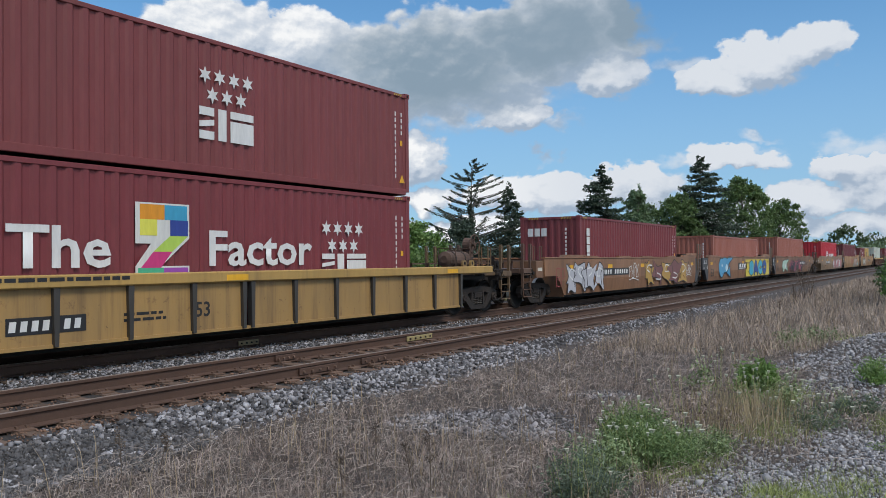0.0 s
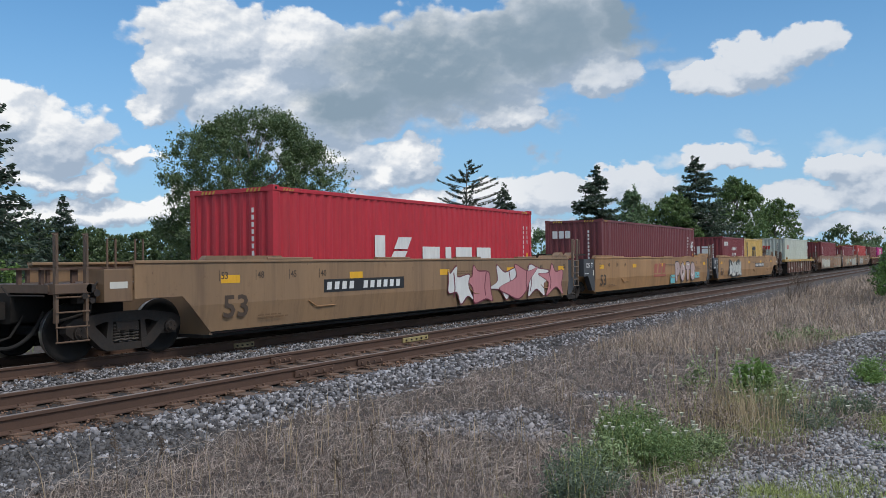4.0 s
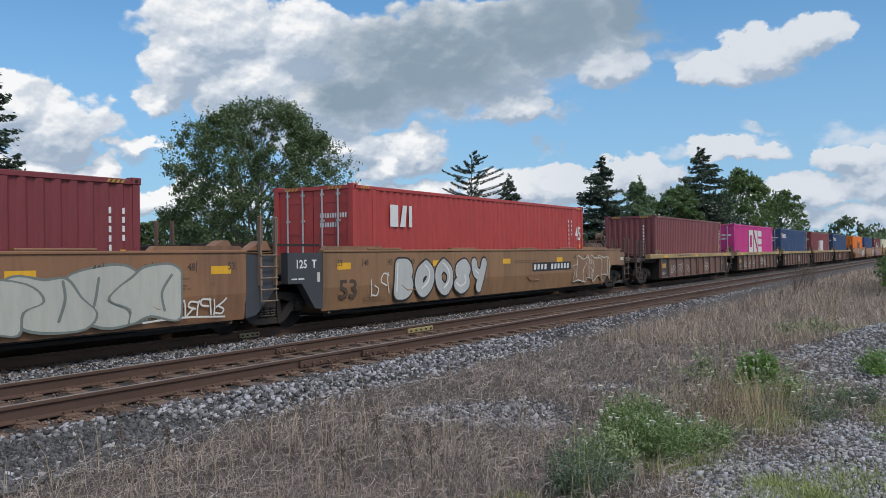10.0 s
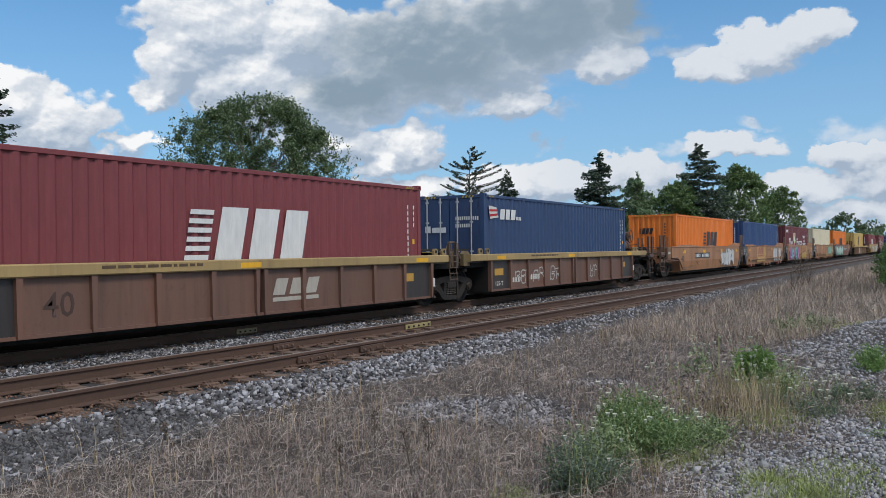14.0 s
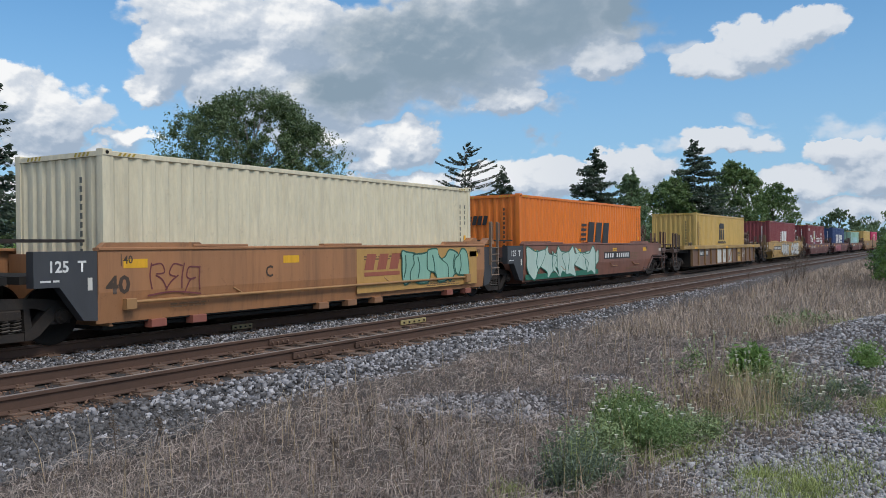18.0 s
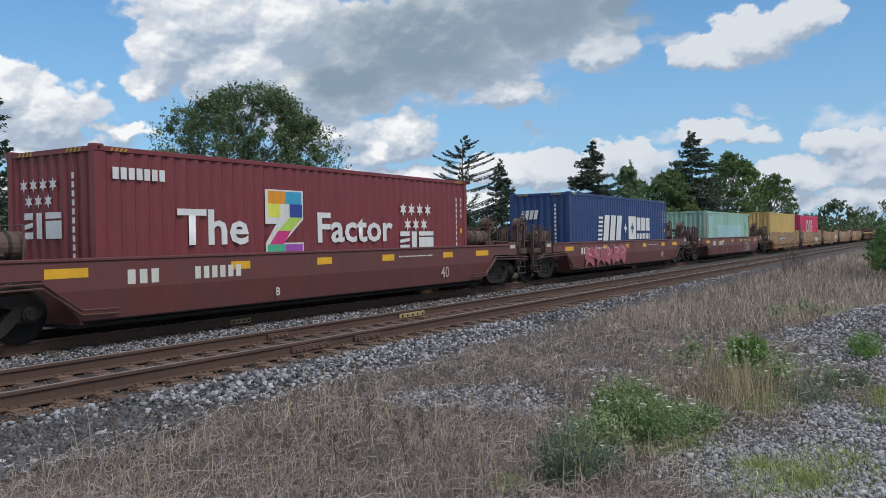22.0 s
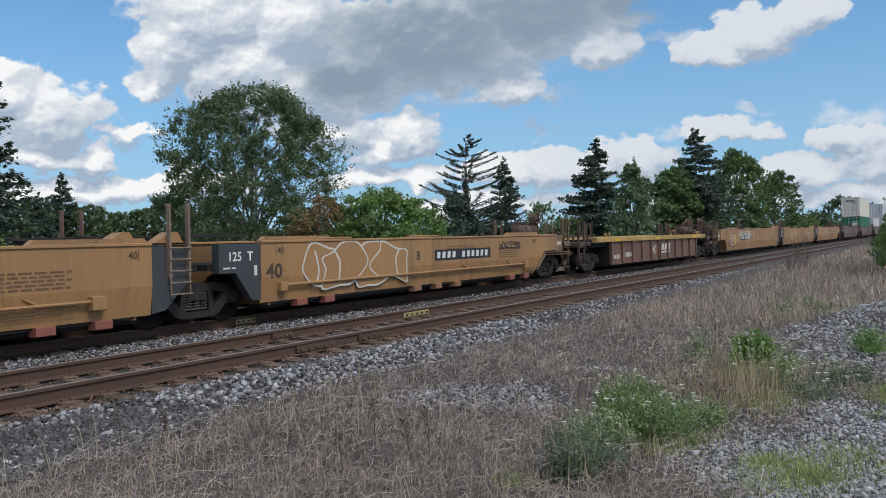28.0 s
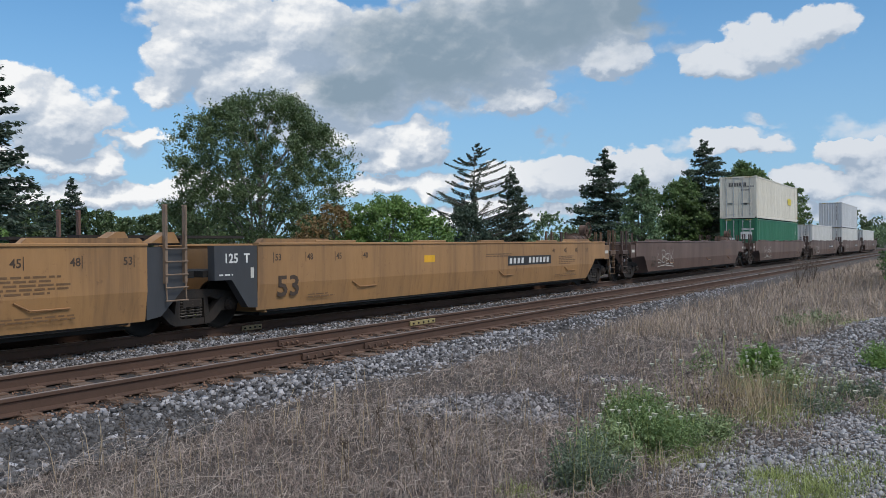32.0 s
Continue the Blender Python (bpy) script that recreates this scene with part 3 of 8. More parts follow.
def truck(unit, x):
    t = part("truck", BOLSTER, M_IRON, unit, "four-wheeled cast steel truck", at=pose(x, 0, 0))
    for s in (-1, 1):
        part("side_frame", SIDE_FRAME, M_IRON, t, at=pose(0, s * 1.02, 0))
        if s < 0:
            for a in (-0.18, 0.0, 0.18):
                part("spring", SPRINGS, M_SPRING, t, at=pose(a, s * 1.03, 0))
        for a in (-0.89, 0.89):
            part("bearing_cap", CAP, M_IRON, t, at=pose(a, s * 1.06, WHEEL_R, 0, 0, 0 if s < 0 else 180))
    for a in WHEELSETS:
        w = part("wheelset", WHEEL, M_DARK, t, "steel wheels worn bright at the rim", at=pose(a, 0, WHEEL_R))
        WHEELSETS[a].append(w)
    return t


def side_sheet(poly, crease, tuck, y, thick=0.03):
    """A side wall of plate: upright above the crease, leaning in below it. poly: x and z, counter-clockwise seen from -y."""
    def depth(z):
        return y + (tuck * (crease - z) / crease if z < crease else 0.0)
    g = Geo()
    # cut the outline at the crease
    upper, lower = [], []
    n = len(poly)
    for i in range(n):
        (x0, z0), (x1, z1) = poly[i], poly[(i + 1) % n]
        if z0 >= crease:
            upper.append((x0, z0))
        if z0 <= crease:
            lower.append((x0, z0))
        if (z0 - crease) * (z1 - crease) < 0:
            x = x0 + (x1 - x0) * (crease - z0) / (z1 - z0)
            upper.append((x, crease))
            lower.append((x, crease))
    for q in (upper, lower):
        if len(q) > 2:
            m = len(q)
            p = [(x, depth(z), z) for x, z in q] + [(x, depth(z) + thick, z) for x, z in q]
            g.add(p, [tuple(range(m)), tuple(range(2 * m - 1, m - 1, -1))] + [(i, i + m, (i + 1) % m + m, (i + 1) % m) for i in range(m)])
    return g


def mirrored(geo):
    g = Geo()
    g.v = [(x, -y, z) for x, y, z in geo.v]
    g.f = [tuple(reversed(q)) for q in geo.f]
    return g


def grab(unit, pts, colour, r=0.016):
    return part("grab_iron", Geo().pipe(pts, r, 6), paint(colour, 0.35), unit)


def ladder(unit, x, y, z0, z1, w, colour, tall=0.0, rungs=5):
    """Two upright bars with rungs, their tops bent over into grab irons."""
    g = Geo()
    for a in (x, x + w):
        g.box(a - 0.026, a + 0.026, y - 0.02, y + 0.05, z0 + 0.3, z1 + tall)
    l = part("ladder", g, paint(colour, 0.4), unit)
    for k in range(rungs):
        z = z0 + (z1 - z0) * k / 4.2
        part("rung", Geo().tube((x - 0.03, y - 0.03, z), (x + w + 0.03, y - 0.03, z), 0.014, n=6), paint(colour, 0.4), l)
    if tall:
        for a in (x, x + w):
            g = Geo().pipe([(a - 0.05, y - 0.09, z1 + tall - 0.55), (a - 0.05, y - 0.09, z1 + tall - 0.04), (a - 0.05, y + 0.02, z1 + tall - 0.02)], 0.014)
            part("grab_iron", g, paint(colour, 0.4), l)
    step = Geo().pipe([(x, y, z0 + 0.3), (x, y - 0.02, z0), (x + w, y - 0.02, z0), (x + w, y, z0 + 0.3)], 0.016)
    part("step", step, paint(colour, 0.4), l)
    return l


def coupler(unit, x, s):
    g = Geo()
    g.box(min(x, x - s * 1.2), max(x, x - s * 1.2), -0.10, 0.10, 0.72, 0.92, 0.03)
    g.prism([(x - s * 0.1, 0.70), (x + s * 0.25, 0.70), (x + s * 0.25, 0.98), (x - s * 0.1, 0.98)][::s], -0.17, 0.13)
    part("coupler", g, M_IRON, unit, "rusty knuckle coupler")
    hose = [(x - s * 0.3, -0.35, 0.75), (x - s * 0.05, -0.37, 0.42), (x + s * 0.25, -0.33, 0.33), (x + s * 0.42, -0.25, 0.45)]
    part("air_hose", Geo().pipe(hose, 0.022), M_DARK, unit)


def brake_gear(unit, x, s, deck, colour):
    """The hand brake with its gear housing on a stand, and the air reservoir on the end platform."""
    g = Geo()
    g.prism([(x - 0.22, deck), (x + 0.22, deck), (x + 0.10, deck + 0.62), (x - 0.10, deck + 0.62)], 0.10, 0.22)
    g.prism([(x - 0.22, deck), (x + 0.22, deck), (x + 0.10, deck + 0.62), (x - 0.10, deck + 0.62)], -0.32, -0.20)
    g.box(x - 0.10, x + 0.10, -0.32, 0.22, deck + 0.50, deck + 0.64)
    stand = part("brake_stand", g, M_RUSTY, unit, "rusty brake stand")
    cx, cz, wy = x + s * 0.12, deck + 0.78, -0.62
    h = Geo()
    h.tube((cx, wy + 0.08, cz), (cx, wy + 0.30, cz), 0.19, 0.22, 16)
    h.box(cx - 0.13, cx + 0.13, wy + 0.12, wy + 0.28, deck, cz, 0.02)
    part("gear_housing", h, M_RUSTY, stand, "rusty round gear housing")
    w = Geo()
    rim = [(cx + 0.30 * math.cos(a * math.tau / 22), wy, cz + 0.30 * math.sin(a * math.tau / 22)) for a in range(23)]
    w.pipe(rim, 0.020)
    for k in range(5):
        a = k * math.tau / 5 + 0.3
        w.tube((cx, wy + 0.03, cz), (cx + 0.29 * math.cos(a), wy, cz + 0.29 * math.sin(a)), 0.020, 0.014)
    w.tube((cx, wy - 0.03, cz), (cx, wy + 0.12, cz), 0.06, n=8)
    part("brake_wheel", w, M_RUSTY, unit, "spoked hand brake wheel")
    r = Geo()
    a, b = x - s * 1.60, x - s * 0.55
    r.tube((a, -0.62, deck + 0.34), (b, -0.62, deck + 0.34), 0.23, n=18)
    r.tube((a - s * 0.06, -0.62, deck + 0.34), (a, -0.62, deck + 0.34), 0.11, 0.23, 18)
    r.tube((b, -0.62, deck + 0.34), (b + s * 0.06, -0.62, deck + 0.34), 0.23, 0.11, 18)
    tank = part("air_reservoir", r, M_RUSTY, unit, "rusty cylindrical brake air reservoir")
    for k in (0.25, 0.75):
        c = a + (b - a) * k
        part("strap", Geo().tube((c - 0.03, -0.62, deck + 0.34), (c + 0.03, -0.62, deck + 0.34), 0.24, n=18), M_IRON, tank)
    for k in (0.1, 0.9):
        c = a + (b - a) * k
        part("tank_frame", Geo().pipe([(c, -0.92, deck), (c, -0.92, deck + 0.66), (c, -0.34, deck + 0.66), (c, -0.34, deck)], 0.018), M_RUSTY, tank)
    v = Geo().box(x + s * 0.35, x + s * 0.62, -1.18, -0.90, deck + 0.02, deck + 0.30, 0.02)
    v.tube((x + s * 0.48, -1.24, deck + 0.18), (x + s * 0.48, -0.84, deck + 0.18), 0.075, n=8)
    v.tube((x + s * 0.48, -1.05, deck + 0.25), (x + s * 0.48, -1.05, deck + 0.42), 0.05, n=8)
    v.box(x + s * 0.05, x + s * 0.28, -1.20, -0.96, deck - 0.05, deck + 0.16, 0.02)
    v.pipe([(x + s * 0.5, -1.1, deck + 0.36), (x + s * 0.2, -1.16, deck + 0.44), (x - s * 0.3, -0.95, deck + 0.40), (x - s * 0.6, -0.7, deck + 0.36)], 0.016)
    part("brake_valve", v, M_IRON, unit, "dark brake valve with pipes")


def rounded_path(pts, n=4):
    """The same path bent smoothly."""
    p = [Vector(q) for q in (pts[0], *pts, pts[-1])]
    out = []
    for a, b, c, d in zip(p, p[1:], p[2:], p[3:]):
        for i in range(n):
            t = i / n
            out.append(0.5 * (2 * b + (c - a) * t + (2 * a - 5 * b + 4 * c - d) * t * t + (3 * b - a - 3 * c + d) * t ** 3))
    return out + [p[-1]]


def free_end(unit, s, hp, colour, deck, brakes, boxed=True):
    """The coupled end of a car: platform, corner posts, ladders, control box, pipes and coupler. s: -1 or 1 along x."""
    e = hp + 1.55
    worn = tuple(0.30 * c + 0.70 * d for c, d in zip(colour, (0.085, 0.052, 0.040)))
    a, b = sorted((s * (hp - 0.55), s * e))
    part("end_platform", Geo().box(a, b, -1.28, 1.28, deck - 0.16, deck - 0.03, 0.03), paint(worn, 0.6, stain=0.6), unit, "rust-streaked end platform")
    part("draft_sill", Geo().box(a, b, -0.28, 0.28, 0.62, deck - 0.16, 0.03), M_DARK, unit)
    for y in (-0.95, -0.35, 0.35, 0.95):
        g = Geo().box(a, b, y - 0.11, y + 0.11, deck + 0.20, deck + 0.235)
        for x in (a + 0.1, (a + b) / 2, b - 0.1):
            g.box(x - 0.03, x + 0.03, y - 0.03, y + 0.03, deck - 0.03, deck + 0.20)
        part("walkway", g, M_RUSTY, unit, "narrow rusty walkway plank")
    for y in (-1.36, 1.30):
        ladder(unit, min(s * (e - 0.6), s * (e - 0.08)), y, 0.36, deck + 0.05, 0.52, worn, 0.72, 4 if y < 0 else 1)
    part("corner_step", Geo().box(min(s * (e - 0.65), s * (e - 0.02)), max(s * (e - 0.65), s * (e - 0.02)), -1.42, -1.22, deck - 0.18, deck - 0.02, 0.015), paint(worn, 0.5, stain=0.6), unit)
    for k, x in enumerate((hp - 0.1, hp + 0.45)):
        grab(unit, [(s * x, -1.2, deck - 0.05), (s * x, -1.2, deck + 0.70), (s * x + 0.16, -1.2, deck + 0.70), (s * x + 0.16, -1.2, deck)], worn, 0.019)
    if boxed:
        box = part("control_box", Geo().box(min(s * (hp + 0.16), s * (hp + 0.70)), max(s * (hp + 0.16), s * (hp + 0.70)), -1.46, -0.95, 0.94, deck + 0.20, 0.012), paint(tuple(0.5 * c + 0.5 * d for c, d in zip(colour, worn)), 0.45, stain=0.7), unit, "rust-brown control box")
        part("box_label", Geo().bar(min(s * (hp + 0.26), s * (hp + 0.60)), 1.16, 0.34, 0.11, -1.4635), paint(CREAM_WHITE, 0.3), box)
    g = Geo()
    for k, (x, z, r) in enumerate(((0.80, 1.10, 0.06), (0.92, 1.18, 0.075), (1.02, 1.06, 0.05), (0.88, 0.98, 0.045))):
        g.tube((s * (hp + x), -1.42, z), (s * (hp + x), -1.10, z), r, n=8)
    g.box(min(s * (hp + 0.76), s * (hp + 1.10)), max(s * (hp + 0.76), s * (hp + 1.10)), -1.34, -1.16, 0.94, 1.24, 0.02)
    part("valve_cluster", g, M_IRON, unit, "dark cluster of air valves")
    for k in (0.0, 0.075) if boxed and hp < 9 else ():
        pts = [(s * (hp + 1.45), -1.50, 0.86 - k), (s * (hp + 0.95), -1.52, 0.90 - k), (s * (hp - 0.85), -1.535, 0.93 - k), (s * (hp - 1.50), -1.535, 0.48 - k), (s * (hp - 2.2), -1.53, 0.46 - k)]
        part("air_pipe", Geo().pipe(pts, 0.019), paint(worn, 0.4), unit)
    run = [(s * (hp - 0.5), -1.24, deck + 0.06), (s * (hp + 0.62), -1.26, deck + 0.06), (s * (hp + 0.80), -1.30, deck - 0.10), (s * (hp + 0.86), -1.32, 0.80), (s * (hp + 1.30), -1.05, 0.66)]
    part("brake_pipe", Geo().pipe(run, 0.021), M_IRON, unit)
    loop = [(s * (e - 0.35), -0.62, 0.80), (s * (e - 0.12), -0.66, 0.48), (s * (e + 0.12), -0.64, 0.31), (s * (e + 0.34), -0.60, 0.27), (s * (e + 0.52), -0.56, 0.34)]
    part("air_hose", Geo().pipe(rounded_path(loop), 0.032, 7), M_DARK, unit, "black rubber air hose hanging in a loop")
    part("cut_lever", Geo().pipe([(s * (e + 0.05), -1.25, deck - 0.2), (s * (e + 0.05), -0.3, deck - 0.2), (s * (e + 0.1), -0.2, deck - 0.05)], 0.014), M_IRON, unit)
    coupler(unit, s * (e + 0.12), s)
    if brakes:
        brake_gear(unit, s * (hp + 0.55), s, deck, colour)


def bars(parent, x, z, w, h, y, colour, n=1, gap=0.35, name="marking"):
    """A row of n plain bars in place of small writing."""
    g = Geo()
    k = w / n
    for i in range(n):
        g.bar(x + i * k, z, k * (1 - gap), h, y)
    ob = part(name, g, paint(colour, 0.1), parent)
    if n > 1:
        ob["kind"] = "stuff"
    return ob


def small_print(parent, x, z, w, rows, y, colour, h=0.045, seed=0):
    g = Geo()
    rng = random.Random(seed + int(x * 10))
    for r in range(rows):
        cx = x
        end = x + w * rng.uniform(0.7, 1.0)
        while cx < end:
            k = rng.uniform(0.08, 0.26)
            g.bar(cx, z - r * h * 1.9, min(k, end - cx), h, y)
            cx += k + 0.04
    ob = part("small_print", g, paint(colour, 0.1), parent)
    ob["kind"] = "stuff"
    return ob


def number_panel(parent, x, z, w, h, y, dark=True, n=10):
    """A stencilled number, as plain bars, on a black panel."""
    if dark:
        part("number_panel", Geo().bar(x, z, w, h, y), paint(BLACK, 0.1), parent)
    g = Geo()
    k = w * 0.94 / (n + 1)
    for i in range(n + 1):
        if i != 4:
            g.bar(x + w * 0.03 + i * k, z + h * 0.20, k * 0.60, h * 0.60, y - 0.003, h * 0.08)
    part("marking", g, paint(WHITE, 0.12), parent, "white stencilled car number")["kind"] = "stuff"


def smooth_well(unit, kind, hp, colour, left, right, seed):
    """Sides, floor and ends of a smooth-sided well car."""
    top, crease, low = (1.56 if hp > 9 else 1.47, 0.80, 0.30) if kind == "S" else (1.24, 0.78, 0.30)
    y = -1.50
    inner = hp - 1.28
    ends = []
    for s, end in ((-1, left), (1, right)):
        if end == "free":
            ends.append([(hp - 1.55, low), (hp - 0.85, 0.98), (hp + 0.15, 0.98), (hp + 0.15, top)])
        else:
            ends.append([(inner, low), (inner, top)])
    poly = [(-x, z) for x, z in ends[0][::-1]] + ends[1]
    sheet = side_sheet(poly, crease, 0.11, y)
    part("side_wall", sheet, paint(colour, 0.30, 0.5, 0.42), unit)
    part("side_wall", mirrored(sheet), paint(colour, 0.30, 0.5, 0.42), unit)
    x0, x1 = poly[0][0], ends[1][-1][0]
    for ys in (-1, 1):
        a, b = sorted((ys * 1.525, ys * 1.36))
        part("top_chord", Geo().box(x0, x1, a, b, top, top + 0.055, 0.012), paint(colour, 0.35, 0.5), unit)
        a, b = sorted((ys * 1.42, ys * 1.30))
        # near-black sill: shade along the car's foot is in its colour
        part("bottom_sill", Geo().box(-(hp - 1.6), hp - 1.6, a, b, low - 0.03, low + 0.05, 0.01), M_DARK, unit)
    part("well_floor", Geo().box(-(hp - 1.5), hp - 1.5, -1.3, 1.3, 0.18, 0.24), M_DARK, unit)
    rng = random.Random(seed)
    for s, end in ((-1, left), (1, right)):
        a, b = sorted((s * (hp - 1.62), s * (hp - 1.55)))
        part("bulkhead", Geo().box(a, b, -1.4, 1.4, 0.24, top - 0.05), paint(colour, 0.5), unit)
        if end == "free":
            free_end(unit, s, hp, colour, 1.28 if kind == "S" else 1.16, s > 0 or kind == "G" or seed in (40, 51))
        else:
            # dark end casting over the shared truck
            if s < 0:
                q = [(-(hp - 0.2), 0.92), (-(hp - 0.62), 0.92), (-(inner + 0.25), low + 0.08), (-inner, low + 0.06), (-inner, top), (-(hp - 0.2), top)]
            else:
                q = [(inner, low + 0.02), (inner + 0.28, low + 0.06), (hp - 0.45, 0.86), (hp - 0.45, top - 0.05), (inner, top - 0.02)]
            for ys in (1, -1):
                g = Geo().prism(q, -1.48, -1.30)
                part("end_casting", g if ys > 0 else mirrored(g), paint(SLATE, 0.4), unit, "dark grey end casting")
            part("end_floor", Geo().box(min(s * inner, s * (hp - 0.1)), max(s * inner, s * (hp - 0.1)), -1.28, 1.28, 0.98, 1.10), M_DARK, unit)
            part("connector", Geo().box(min(s * (hp - 0.4), s * (hp + 0.05)), max(s * (hp - 0.4), s * (hp + 0.05)), -0.35, 0.35, 0.72, 1.0, 0.04), M_IRON, unit)
            if s < 0:
                words("125", 0.17, WHITE, unit, -(hp - 0.42), -1.486, top - 0.32, 0.006)
                words("T", 0.17, WHITE, unit, -(hp - 0.93), -1.486, top - 0.32, 0.006)
                small_print(unit, -(hp - 0.3), 1.0, 0.4, 1, -1.486, WHITE, 0.03)
                bars(unit, -(inner + 0.18), top - 0.62, 0.13, 0.20, -1.486, CREAM_WHITE)
            else:
                ladder(unit, hp - 0.92, -1.53, 0.62, top, 0.42, (0.26, 0.18, 0.125), 0.72)
                ladder(unit, hp - 0.92, 1.49, 0.62, top, 0.42, RIB_BROWN, 0.72, 1)
                w = Geo()
                w.box(inner - 1.0, hp + 1.3, -1.12, -0.82, top + 0.14, top + 0.19)
                w.box(inner - 1.0, hp + 1.3, 0.82, 1.12, top + 0.14, top + 0.19)
                for x in (inner - 0.8, inner + 0.2, hp - 0.2):
                    w.box(x - 0.05, x + 0.05, -1.1, 1.1, top + 0.02, top + 0.14)
                part("walkway", w, M_IRON, unit, "rusty grating walkway over the coupling")
                for x in (inner - 0.9, inner + 0.1):
                    g = Geo().prism([(x, top + 0.05), (x + 0.62, top + 0.05), (x + 0.5, top + 0.24), (x + 0.36, top + 0.24)], -1.46, -1.2)
                    part("container_guide", g, paint(colour, 0.5), unit)
    # raised flaps and lugs along the upper edge
    if kind == "S":
        for k in range(4 if hp > 9 else 2):
            x = -(inner - 1.2) + k * 3.6 + rng.uniform(0, 0.8)
            if abs(x) < inner - 0.8:
                part("top_plate", Geo().box(x, x + 1.35, -1.515, -1.38, top + 0.055, top + 0.10, 0.01), paint(colour, 0.4), unit)
        for s in (-1, 1):
            a, b = sorted((s * (inner - 0.05), s * (inner - 2.2)))
            g = Geo().prism([(a, top + 0.055), (b, top + 0.055), (b - 0.10, top + 0.135), (a + 0.10, top + 0.135)], -1.50, -1.36)
            part("guide_flare", g, paint(colour, 0.45, stain=0.6), unit, "flared container guide")
    return top


